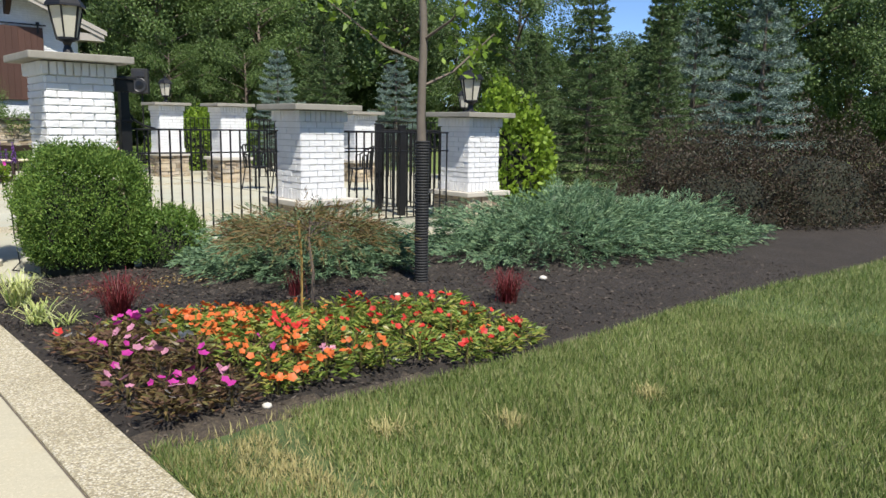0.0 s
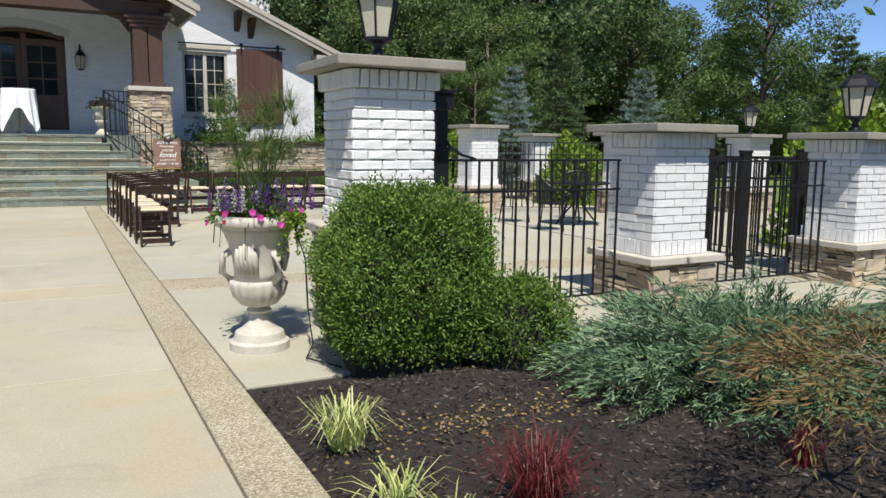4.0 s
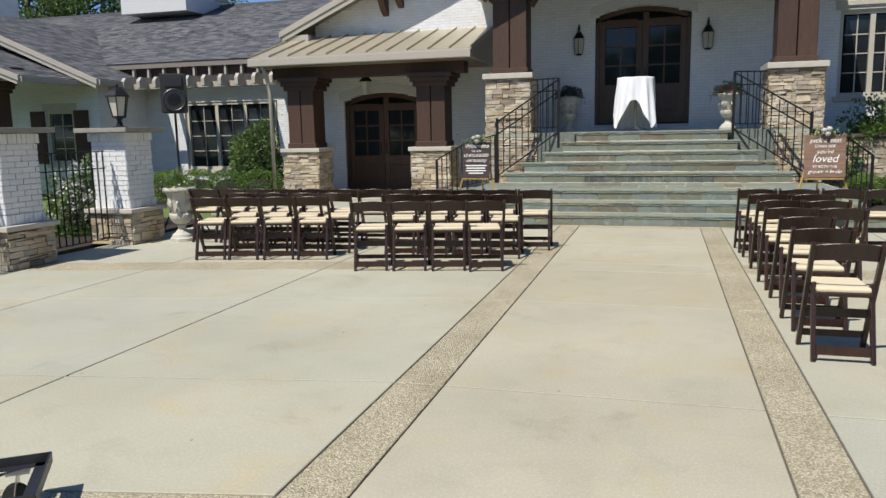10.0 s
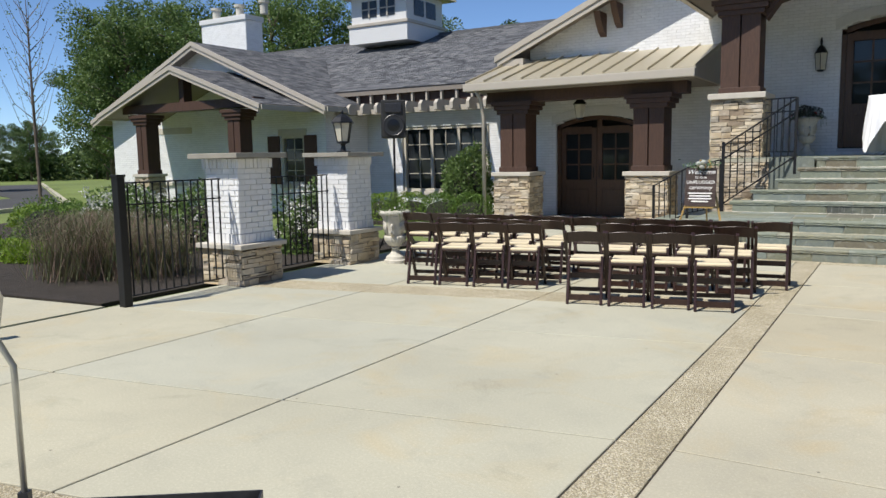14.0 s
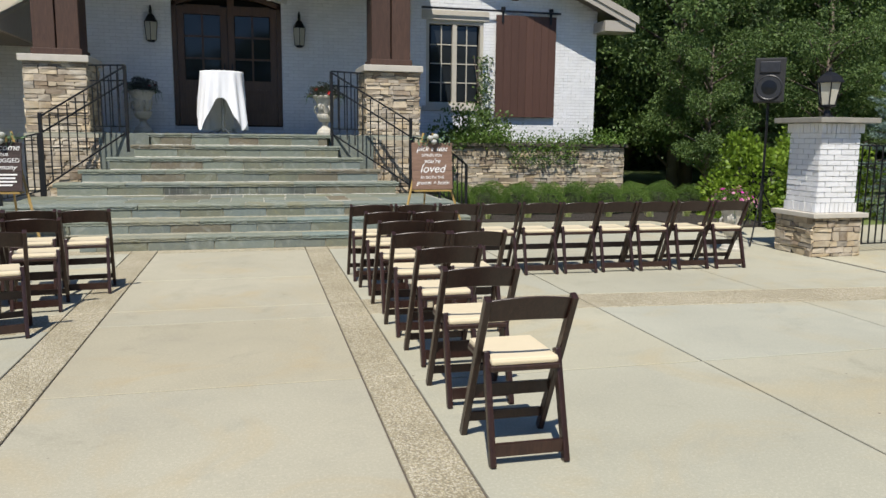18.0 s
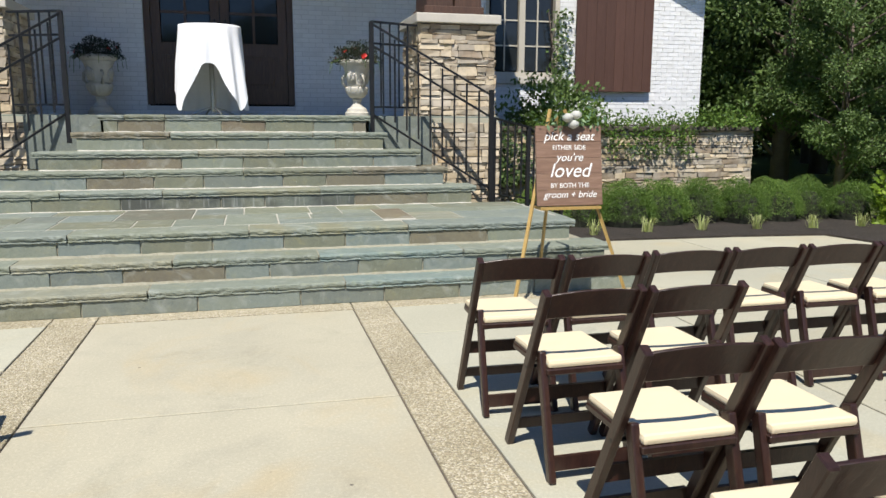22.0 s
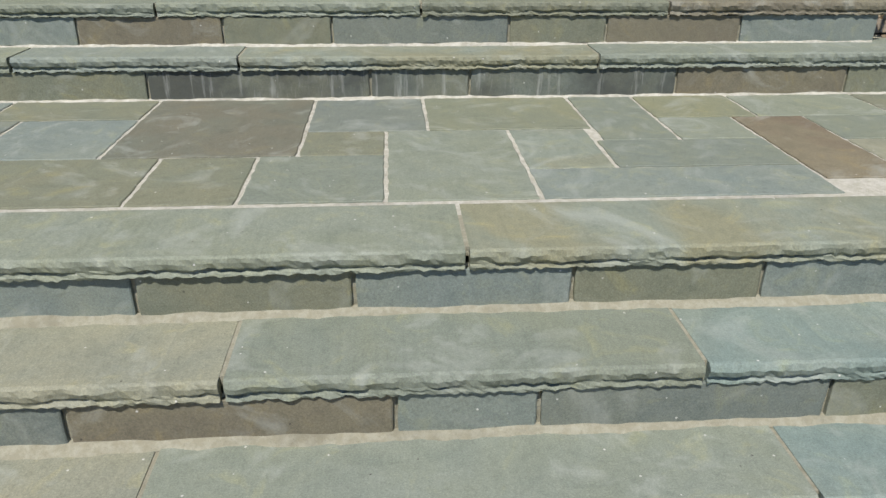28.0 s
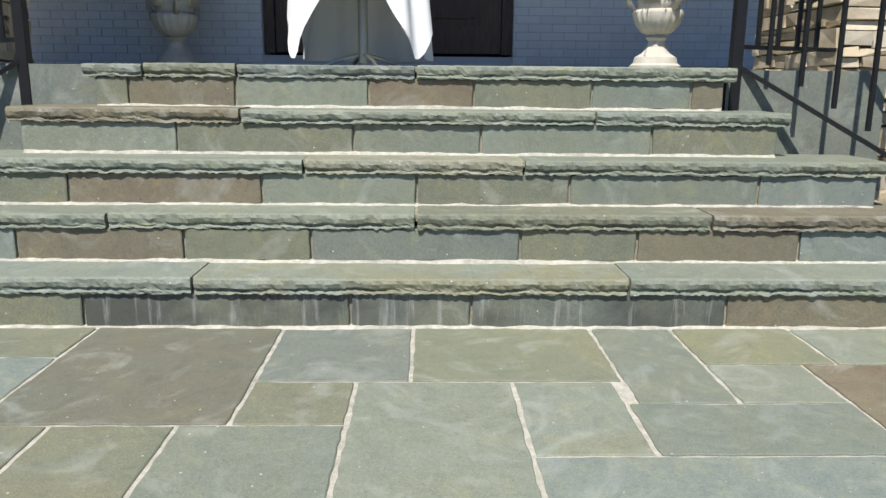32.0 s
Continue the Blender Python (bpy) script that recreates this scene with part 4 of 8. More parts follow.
def double_door(name, x0, x1, z0, z1, rise, y, label, rows):
    """A pair of glazed doors under a low arch."""
    d = thing(name, (x0 + x1) / 2, y, z0, label=label, category="door", kind="structure")
    W, H = x1 - x0, z1 - z0
    n = 14

    def head(x):
        u = x / (W / 2)
        return H + rise * max(0, 1 - u * u)
    surround = Mesh()
    for i in range(n):
        a, b = -W / 2 - 0.12 + (W + 0.24) * i / n, -W / 2 - 0.12 + (W + 0.24) * (i + 1) / n
        ha, hb = [H + (rise) * max(-0.2, 1 - (q / (W / 2 + 0.1)) ** 2) for q in (a, b)]
        surround.add([(a, -0.03, ha + 0.03), (b, -0.03, hb + 0.03), (b, -0.03, hb + 0.24), (a, -0.03, ha + 0.24), (a, 0.1, ha + 0.0), (b, 0.1, hb + 0.0), (b, 0.1, hb + 0.24), (a, 0.1, ha + 0.24)],
                     [(0, 1, 2, 3), (4, 7, 6, 5), (0, 4, 5, 1), (3, 2, 6, 7)] + ([(0, 3, 7, 4)] if i == 0 else []) + ([(1, 5, 6, 2)] if i == n - 1 else []))
    part("arch", surround, WHITE_MORTAR, d, "white painted arched lintel")
    fr = Mesh().box(-W / 2, -W / 2 + 0.09, 0.06, 0.2, 0, H).box(W / 2 - 0.09, W / 2, 0.06, 0.2, 0, H)
    for i in range(n):
        a, b = -W / 2 + W * i / n, -W / 2 + W * (i + 1) / n
        fr.add([(a, 0.06, head(a) - 0.1), (b, 0.06, head(b) - 0.1), (b, 0.06, head(b)), (a, 0.06, head(a)), (a, 0.2, head(a) - 0.1), (b, 0.2, head(b) - 0.1), (b, 0.2, head(b)), (a, 0.2, head(a))],
               [(0, 1, 2, 3), (4, 7, 6, 5), (0, 4, 5, 1), (3, 2, 6, 7)])
    part("door_frame", fr, DOOR_WOOD, d)
    part("backing", Mesh().box(-W / 2, W / 2, 0.3, 0.32, -0.02, H + rise), m_dark, d, "dark sheet standing for the unlit hall behind the glass")
    for s in (-1, 1):
        xa, xb = (0.006, W / 2 - 0.095)
        lo, hi = (xa, xb) if s > 0 else (-xb, -xa)
        leaf = part("door_leaf", Mesh().box(lo, lo + 0.13, 0.1, 0.15, 0.01, head(lo) - 0.11).box(hi - 0.13, hi, 0.1, 0.15, 0.01, head(hi if s > 0 else lo) - 0.11).box(lo + 0.13, hi - 0.13, 0.1, 0.15, 0.01, 0.24)
                    .box(lo + 0.13, hi - 0.13, 0.1, 0.15, 0.72, 0.9).box(lo + 0.13, hi - 0.13, 0.1, 0.15, min(head(lo), head(hi)) - 0.26, min(head(lo), head(hi)) - 0.08), DOOR_WOOD, d)
        part("panel", Mesh().box(lo + 0.12, hi - 0.12, 0.115, 0.14, 0.22, 0.74).box(lo + 0.2, hi - 0.2, 0.105, 0.13, 0.3, 0.66), DOOR_WOOD, leaf, bevel=0.004)
        g0, g1 = 0.9, min(head(lo), head(hi)) - 0.26
        for r in range(rows):
            for c in range(2):
                pa, pb = lo + 0.13 + (hi - lo - 0.26) * c / 2, lo + 0.13 + (hi - lo - 0.26) * (c + 1) / 2
                za, zb = g0 + (g1 - g0) * r / rows, g0 + (g1 - g0) * (r + 1) / rows
                part("pane", Mesh().box(pa + 0.014, pb - 0.014, 0.122, 0.128, za + 0.014, zb - 0.014), GLASS, leaf)
        bars = Mesh().box((lo + hi) / 2 - 0.019, (lo + hi) / 2 + 0.019, 0.102, 0.142, g0, g1)
        for r in range(1, rows):
            z = g0 + (g1 - g0) * r / rows
            bars.box(lo + 0.13, hi - 0.13, 0.104, 0.14, z - 0.019, z + 0.019)
        part("glazing_bar", bars, DOOR_WOOD, leaf)
        part("door_handle", Mesh().tube([(s * 0.075, 0.09, 0.95), (s * 0.075, 0.05, 0.98), (s * 0.075, 0.05, 1.2), (s * 0.075, 0.09, 1.23)], 0.011), IRON, leaf, "dark bronze pull handle")
    return d


double_door("door_main", main_door[0], main_door[1], 1.64, main_door[3], main_door[4], WALL_Y, "tall dark wooden double doors with glazed upper panes under an arch", 3)
double_door("door_left", left_door[0], left_door[1], 0.06, left_door[3], left_door[4], WALL_Y, "dark wooden double doors with glazed upper panes and an arched head", 3)

# ---- stone piers, porch gable, left entry, wing
def stones_on(parent, x0, x1, y0, y1, z0, z1, faces, rng, near=False, lo=0.08, hi=0.31, heights=(0.03, 0.045, 0.06, 0.08, 0.115)):
    """Ledge stones laid in uneven courses on the faces named (-y, +y, -x, +x); near ones are pieces of their own."""
    out = []
    for face in faces:
        a0, a1 = (x0, x1) if face[1] == "y" else (y0, y1)
        z = z0
        while z < z1 - 0.015:
            h = min(rng.choice(heights), z1 - z)
            a = a0
            while a < a1 - 0.01:
                w = min(rng.uniform(lo, hi), a1 - a)
                if a1 - a - w < 0.06:
                    w = a1 - a
                cutz = rng.uniform(0.35, 0.65) if h > 0.085 and rng.random() < 0.5 else 1.0
                for za, zb in ((z, z + h * cutz), (z + h * cutz, z + h)):
                  if zb - za < 0.01:
                    continue
                  p = rng.uniform(0.004, 0.026)
                  q = (a + 0.004, a + w - 0.004, za + 0.004, zb - 0.004)
                  if face == "-y":
                    b = (q[0], q[1], y0 - p, y0 + 0.02, q[2], q[3])
                  elif face == "+y":
                    b = (q[0], q[1], y1 - 0.02, y1 + p, q[2], q[3])
                  elif face == "-x":
                    b = (x0 - p, x0 + 0.02, q[0], q[1], q[2], q[3])
                  else:
                    b = (x1 - 0.02, x1 + p, q[0], q[1], q[2], q[3])
                  out.append(b)
                a += w
            z += h
    m = Mesh()
    for b in out:
        k = len(m.v)
        m.box(*b)
        # knock the corners about so that no stone is a plain box
        for i in range(k, len(m.v)):
            x, y, z = m.v[i]
            m.v[i] = (x + rng.uniform(-0.011, 0.011), y + rng.uniform(-0.01, 0.01), z + rng.uniform(-0.008, 0.008))
        if near:
            s = Mesh().add(m.v[k:], [(0, 2, 3, 1), (4, 5, 7, 6), (0, 1, 5, 4), (2, 6, 7, 3), (0, 4, 6, 2), (1, 3, 7, 5)])
            part("stone", s, STONE_O, parent, bevel=0.008)
    if not near:
        tagged(part("stones", quick("stones", m.v, m.f, STONE), None, parent), kind="stuff")
    part("stone_core", Mesh().box(x0 + 0.003, x1 - 0.003, y0 + 0.003, y1 - 0.003, z0, z1 - 0.004), STONE_MORTAR, parent)


def timber_post(parent, cx, cy, z0, z1, w=0.72, d=0.62, bracket=True):
    """Twin posts with a crown of stepped brackets."""
    for s in (-1, 1):
        part("post", Mesh().box(cx + s * w / 4 - w / 4 + 0.012, cx + s * w / 4 + w / 4 - 0.012, cy - d / 2, cy + d / 2, z0, z1), DARK_TIMBER, parent, bevel=0.006)
    part("foot", Mesh().box(cx - w / 2 - 0.02, cx + w / 2 + 0.02, cy - d / 2 - 0.02, cy + d / 2 + 0.02, z0, z0 + 0.12), DARK_TIMBER, parent, bevel=0.006)
    if bracket:
        for i, g in enumerate((0.06, 0.12, 0.17)):
            part("crown", Mesh().box(cx - w / 2 - g, cx + w / 2 + g, cy - d / 2 - g * 0.6, cy + d / 2 + g * 0.6, z1 - 0.3 + i * 0.1, z1 - 0.2 + i * 0.1 - 0.002), DARK_TIMBER, parent, bevel=0.012)


RNG2 = random.Random(21)
for side, x0, x1 in (("left", -3.12, -2.2), ("right", 2.32, 3.26)):
    pier = thing("porch_pier", label="ledge stone pier with a pale cap carrying brown timber posts", category="pier", kind="structure", group="porch piers")
    stones_on(pier, x0, x1, 23.72, 24.72, 0.0, 2.58, ("-y", "-x", "+x"), RNG2, near=False)
    part("cap", Mesh().box(x0 - 0.06, x1 + 0.06, 23.64, 24.78, 2.58, 2.69), LIMESTONE, pier, "pale stone cap", bevel=0.012)
    timber_post(pier, (x0 + x1) / 2, 24.22, 2.69, 4.45)

# porch gable
porch_roof = thing("porch_gable", label="timber framed porch gable with shingle roof and taupe boards", category="roof", kind="structure")
PCX, PSL, PAP = 0.08, 0.5, 6.62
gable_roof(porch_roof, PCX, 3.3, PAP, PSL, 23.3, 27.5, 0.5, 0.3, seed=23)
beam_y0, beam_y1 = 23.95, 24.5
part("tie_beam", Mesh().box(-2.95, 3.1, beam_y0, beam_y1, 4.46, 4.78), DARK_TIMBER, porch_roof, "dark timber tie beam", bevel=0.01)
part("king_post", Mesh().box(PCX - 0.11, PCX + 0.11, beam_y0 + 0.05, beam_y1 - 0.05, 4.55, PAP - 0.25), DARK_TIMBER, porch_roof, bevel=0.01)
part("king_foot", Mesh().box(PCX - 0.17, PCX + 0.17, beam_y0 + 0.02, beam_y1 - 0.02, 4.62, 4.86), DARK_TIMBER, porch_roof, bevel=0.02)
for s in (-1, 1):
    part("strut", Mesh().beam((PCX + s * 0.1, 24.22, 4.82), (PCX + s * 1.25, 24.22, 5.72), 0.36, 0.2), DARK_TIMBER, porch_roof)
    part("rafter", Mesh().beam((PCX + s * 3.3, 24.22, PAP - 3.3 * PSL - 0.3), (PCX, 24.22, PAP - 0.3), 0.44, 0.26), DARK_TIMBER, porch_roof)
    part("knee_brace", Mesh().prism([(PCX + s * 2.32, 4.46), (PCX + s * 1.75, 4.46), (PCX + s * 2.1, 4.36), (PCX + s * 2.32, 4.05)], "y", 24.05, 24.4), DARK_TIMBER, porch_roof)
    part("porch_side_beam", Mesh().box(PCX + s * 2.85 - 0.15, PCX + s * 2.85 + 0.15, 24.5, 26.49, 4.46, 4.78), DARK_TIMBER, porch_roof)
part("ceiling_boards", Mesh().prism([(PCX - 3.3, PAP - 3.3 * PSL - 0.18), (PCX, PAP - 0.18), (PCX + 3.3, PAP - 3.3 * PSL - 0.18), (PCX, PAP - 0.2 - 0.02)], "y", 24.5, 26.48), DARK_TIMBER, porch_roof, "brown boarded porch ceiling")

# left entry porch with its metal lean-to roof
entry = thing("entry_porch", label="lean-to entry porch of tan standing seam metal on brown posts", category="porch", kind="structure")
EY0, EY1 = 24.05, WALL_Y - 0.02
EX0, EX1 = -8.75, -3.5
EZ0, EZ1 = 3.28, 4.0
dz = (EZ1 - EZ0) / (EY1 - EY0)
part("metal_sheet", Mesh().prism([(EY0, EZ0), (EY1, EZ1), (EY1, EZ1 - 0.05), (EY0, EZ0 - 0.05)], "x", EX0, EX1), TAN_METAL, entry, "tan metal roof sheet")
for i in range(12):
    x = EX0 + 0.02 + (EX1 - EX0 - 0.04) * i / 11
    part("standing_seam", Mesh().beam((x, EY0, EZ0 + 0.02), (x, EY1, EZ1 + 0.02), 0.022, 0.05), TAN_METAL, entry)
part("fascia", Mesh().box(EX0, EX1, EY0 - 0.12, EY0 + 0.02, EZ0 - 0.2, EZ0 - 0.03), TRIM, entry, "taupe gutter", bevel=0.015)
part("soffit", Mesh().box(EX0 + 0.05, EX1 - 0.05, EY0 + 0.03, EY1, EZ0 - 0.21, EZ0 - 0.18), SOFFIT, entry)
for x in (EX0 + 0.03, EX1 - 0.03):
    part("cheek_board", Mesh().prism([(EY0, EZ0 - 0.2), (EY1, EZ0 - 0.2), (EY1, EZ1 - 0.05), (EY0, EZ0 - 0.05)], "x", x - 0.03, x + 0.03), TRIM, entry)
part("beam", Mesh().box(EX0 + 0.3, EX1 - 0.3, 24.55, 24.95, 2.82, 3.07), DARK_TIMBER, entry)
for cx in (-7.72, -4.55):
    p = thing("entry_pier", label="ledge stone entry pier with brown twin posts", category="pier", kind="structure", group="entry piers")
    stones_on(p, cx - 0.44, cx + 0.44, 24.35, 25.15, 0.0, 1.12, ("-y", "-x", "+x"), RNG2)
    part("cap", Mesh().box(cx - 0.5, cx + 0.5, 24.29, 25.2, 1.12, 1.21), LIMESTONE, p, "pale stone cap", bevel=0.012)
    timber_post(p, cx, 24.75, 1.21, 2.84, 0.68, 0.6)
part("downpipe", Mesh().tube([(-8.45, 24.0, 3.1), (-8.4, 24.15, 2.9), (-8.38, 24.25, 2.5), (-8.38, 24.25, 0.1)], 0.045, 8), TRIM, entry, "taupe downpipe", smooth=True)
entry_floor = solid("entry_floor", Mesh().box(-8.6, -3.2, 24.2, 26.5, -0.05, 0.06), CONCRETE_B, "concrete entry floor", "floor", bevel=0.01)

# planter wall on the house's right
pw = thing("planter_wall", label="dry laid ledge stone planter wall beside the steps", category="wall", kind="structure")
stones_on(pw, 3.3, 7.95, 25.0, 25.45, 0.0, 1.27, ("-y", "+x"), RNG2, lo=0.1, hi=0.42, heights=(0.03, 0.04, 0.05, 0.06, 0.085))
stones_on(porch, -3.1, -1.45, 23.44, 23.5, 0.0, TOP - 0.08, ("-y",), RNG2)
stones_on(porch, 1.95, 3.25, 23.44, 23.5, 0.0, TOP - 0.08, ("-y",), RNG2)
part("coping", Mesh().box(3.3, 8.02, 24.93, 25.5, 1.27, 1.34), STONE_MORTAR, pw, bevel=0.015)
part("soil", Mesh().box(3.3, 7.9, 25.45, 26.5, 0.0, 1.2), MULCH, pw)

# ---- left wing set back, with a pergola eave
WING_Y = 27.6
wing = thing("wall_wing", label="white painted brick wing with a pergola eave", category="wall", kind="structure")
ww = (-13.0, -10.0, 0.58, 2.5, 0.0)
part("masonry", wall_with_holes(-16, CX - HALF, 0, 3.6, WING_Y, WING_Y + 0.3, [ww[:4]]), WHITE_MORTAR, wing)
brick_front("brickwork", -16, CX - HALF, 0.0, 3.55, WING_Y, [ww], wing, seed=8)
window("window_wing", ww[0] + 0.05, ww[1] - 0.05, ww[2], ww[3], WING_Y, 3, "tan framed three light window with small panes", rows=4, cols=2, lintel=False)
wing_roof = thing("roof_wing", label="long grey asphalt shingle roof over the wing", category="roof", kind="structure")
part("deck", Mesh().prism([(WING_Y - 0.5, 3.62), (WING_Y + 7, 6.4), (WING_Y + 7, 6.25), (WING_Y - 0.5, 3.48)], "x", -26, CX - HALF + 6), SOFFIT, wing_roof)
shingle_plane(wing_roof, (-26, WING_Y - 0.52, 3.63), (1, 0, 0), (0, 7.5, 2.78), 26 - 4, 8.0, 31)
part("ridge", Mesh().box(-26, -3, WING_Y + 6.85, WING_Y + 7.15, 6.34, 6.45), SHINGLE, wing_roof)
# dark strip added to stand for the shadow under the eave
part("frieze_board", Mesh().box(-16, CX - HALF, WING_Y - 0.36, WING_Y - 0.33, 3.12, 3.5), DARK_TIMBER, wing_roof)
pergola = thing("pergola", label="pale timber pergola beams along the wing's eave", category="pergola", kind="structure")
part("plate", Mesh().box(-15.6, -8.9, 26.35, 26.5, 2.85, 2.99), TRIM, pergola)
for i in range(13):
    x = -15.3 + i * 0.5
    part("rafter_tail", Mesh().prism([(26.0, 2.87), (26.0, 3.05), (26.1, 3.15), (WING_Y, 3.15), (WING_Y, 2.91), (26.15, 2.85)], "x", x - 0.05, x + 0.05), TRIM, pergola)
    part("soffit_bracket", Mesh().box(x - 0.03, x + 0.03, WING_Y - 0.47, WING_Y - 0.362, 3.16, 3.475), TRIM, pergola)

# cupola
cup = thing("cupola", -17.2, 33.6, 5.95, label="white roof cupola with small windows and a tan metal cap", category="cupola", kind="structure")
part("base", Mesh().box(-1.35, 1.35, -1.35, 1.35, 0.0, 0.65), WHITE_MORTAR, cup)
part("belt", Mesh().box(-1.4, 1.4, -1.4, 1.4, 0.62, 0.74), TRIM, cup, bevel=0.02)
part("lantern", Mesh().box(-1.27, 1.27, -1.27, 1.27, 0.74, 1.75), WHITE_MORTAR, cup)
for i in (-1, 1):
    for dx in (-0.42, 0.42):
        part("pane", Mesh().box(dx - 0.34, dx + 0.34, -1.29, -1.27, 0.95, 1.55), GLASS, cup)
        part("glazing_bar", Mesh().box(dx - 0.36, dx + 0.36, -1.31, -1.28, 1.23, 1.27).box(dx - 0.03, dx + 0.03, -1.311, -1.28, 0.93, 1.57), TRIM, cup)
        part("pane", Mesh().box(1.27, 1.29, dx - 0.34, dx + 0.34, 0.95, 1.55), GLASS, cup)
    break
part("cap_roof", Mesh().add([(-1.7, -1.7, 1.75), (1.7, -1.7, 1.75), (1.7, 1.7, 1.75), (-1.7, 1.7, 1.75), (-0.3, -0.3, 3.2), (0.3, -0.3, 3.2), (0.3, 0.3, 3.2), (-0.3, 0.3, 3.2)],
                            [(3, 2, 1, 0), (4, 5, 6, 7), (0, 1, 5, 4), (1, 2, 6, 5), (2, 3, 7, 6), (3, 0, 4, 7)]), TAN_METAL, cup, "tan standing seam metal cap")
for i in range(7):
    u = -1.8 + i * 0.6
    part("standing_seam", Mesh().beam((u * 0.94, -1.7, 1.77), (u * 0.16, -0.3, 3.21), 0.03, 0.05), TAN_METAL, cup)
    part("standing_seam", Mesh().beam((1.7, u * 0.94, 1.77), (0.3, u * 0.16, 3.21), 0.03, 0.05), TAN_METAL, cup)

# wing's own gable with a small porch
WGY = 25.6
WCX, WHALF, WAP, WSL = -19.2, 4.9, 5.3, 0.42
wg = thing("wall_wing_gable", label="white painted brick gable end of the wing", category="wall", kind="structure")
wgwin = (-16.05, -15.15, 0.85, 2.3, 0.0)
part("masonry", wall_with_holes(WCX - WHALF, WCX + WHALF, 0, 3.2, WGY, WGY + 0.3, [wgwin[:4]]), WHITE_MORTAR, wg)
part("gable", Mesh().prism([(WCX - WHALF, 3.2), (WCX + WHALF, 3.2), (WCX + WHALF, WAP - WHALF * WSL - 0.1), (WCX, WAP - 0.1), (WCX - WHALF, WAP - WHALF * WSL - 0.1)], "y", WGY, WGY + 0.3), WHITE_MORTAR, wg)
brick_front("brickwork", WCX - WHALF, WCX + WHALF, 0, 5.1, WGY, [wgwin], wg, lambda x: WAP - abs(x - WCX) * WSL - 0.1, seed=12)
part("masonry", Mesh().box(WCX + WHALF - 0.3, WCX + WHALF, WGY + 0.3, WING_Y, 0, 3.2), WHITE_MORTAR, wg)
brick_side("brickwork", WCX + WHALF, WGY, WING_Y, 0, 3.2, wg, 1, 14)
window("window_gable", wgwin[0], wgwin[1], wgwin[2], wgwin[3], WGY, 1, "small paned window with brown shutters", rows=4, cols=2)
for x in (wgwin[0] - 0.28, wgwin[1] + 0.28):
    sh = thing("shutter", x, WGY - 0.04, wgwin[2], label="narrow brown louvred shutter beside a window", category="shutter", group="gable shutters")
    part("panel", Mesh().box(-0.24, 0.24, -0.02, 0.02, 0, 1.45), SHUTTER_BROWN, sh, bevel=0.006)
    for i in range(12):
        part("slat", Mesh().box(-0.18, 0.18, -0.035, -0.02, 0.12 + i * 0.105, 0.18 + i * 0.105), SHUTTER_BROWN, sh)
wgr = thing("roof_wing_gable", label="grey shingle gable roof of the wing", category="roof", kind="structure")
gable_roof(wgr, WCX, WHALF, WAP, WSL, WGY - 0.5, 33, 0.4, 0.24, seed=41)
wp = thing("wing_porch", label="small timber porch with a shingle gable roof", category="porch", kind="structure")
gable_roof(wp, -17.95, 2.95, 4.3, 0.36, WGY - 2.4, WGY, 0.45, 0.22, seed=47)
for x in (-19.75, -15.8):
    stones_on(wp, x - 0.32, x + 0.32, WGY - 2.2, WGY - 1.6, 0, 1.15, ("-y", "+x"), RNG2)
    part("cap", Mesh().box(x - 0.37, x + 0.37, WGY - 2.25, WGY - 1.55, 1.15, 1.23), LIMESTONE, wp)
    timber_post(wp, x, WGY - 1.9, 1.23, 3.0, 0.5, 0.46)
part("beam", Mesh().box(-20.6, -15.0, WGY - 2.1, WGY - 1.7, 3.05, 3.3), DARK_TIMBER, wp)
part("king_post", Mesh().box(-18.05, -17.85, WGY - 2.05, WGY - 1.75, 3.3, 4.1), DARK_TIMBER, wp)
window("window_porch", -21.6, -20.1, 0.9, 2.5, WGY, 2, "tan framed porch window with small panes", rows=4, cols=2)


def chimney(x, y, z0, z1, w, d, label, pots):
    c = thing("chimney", x, y, z0, label=label, category="chimney", kind="structure")
    H = z1 - z0
    part("stack", Mesh().box(-w / 2, w / 2, -d / 2, d / 2, 0, H - 0.2), WHITE_MORTAR, c)
    rows = []
    rng = random.Random(5)
    z, k = 0, 0
    while z < H - 0.2:
        for face in range(3):
            L = w if face == 0 else d
            a = -L / 2 - (0.1 if k % 2 else 0)
            while a < L / 2:
                p, q = max(a, -L / 2), min(a + BR_L, L / 2)
                a += BR_L
                if q - p > 0.03:
                    o = rng.uniform(0.006, 0.012)
                    rows.append((p + .004, q - .004, -d / 2 - o, -d / 2 + .02, z + .004, z + BR_H - .004) if face == 0 else ((w / 2 - .02, w / 2 + o, p + .004, q - .004, z + .004, z + BR_H - .004) if face == 1 else (-w / 2 - o, -w / 2 + .02, p + .004, q - .004, z + .004, z + BR_H - .004)))
        z += BR_H
        k += 1
    v, f = boxes_array(rows)
    tagged(part("brickwork", quick("brickwork", v, f, WHITE_BRICK), None, c), kind="stuff")
    part("crown", Mesh().box(-w / 2 - 0.06, w / 2 + 0.06, -d / 2 - 0.06, d / 2 + 0.06, H - 0.2, H), WHITE_MORTAR, c, bevel=0.02)
    for i in range(pots):
        part("chimney_pot", Mesh().lathe([(0.16, H), (0.16, H + 0.4), (0.22, H + 0.42), (0.22, H + 0.5)], 12, -w / 3 + i * w / 3 * 1.6, 0), CAST_STONE, c)


chimney(-23.6, 31.0, 4.0, 7.3, 2.5, 0.9, "white painted brick chimney with clay pots above the wing", 3)
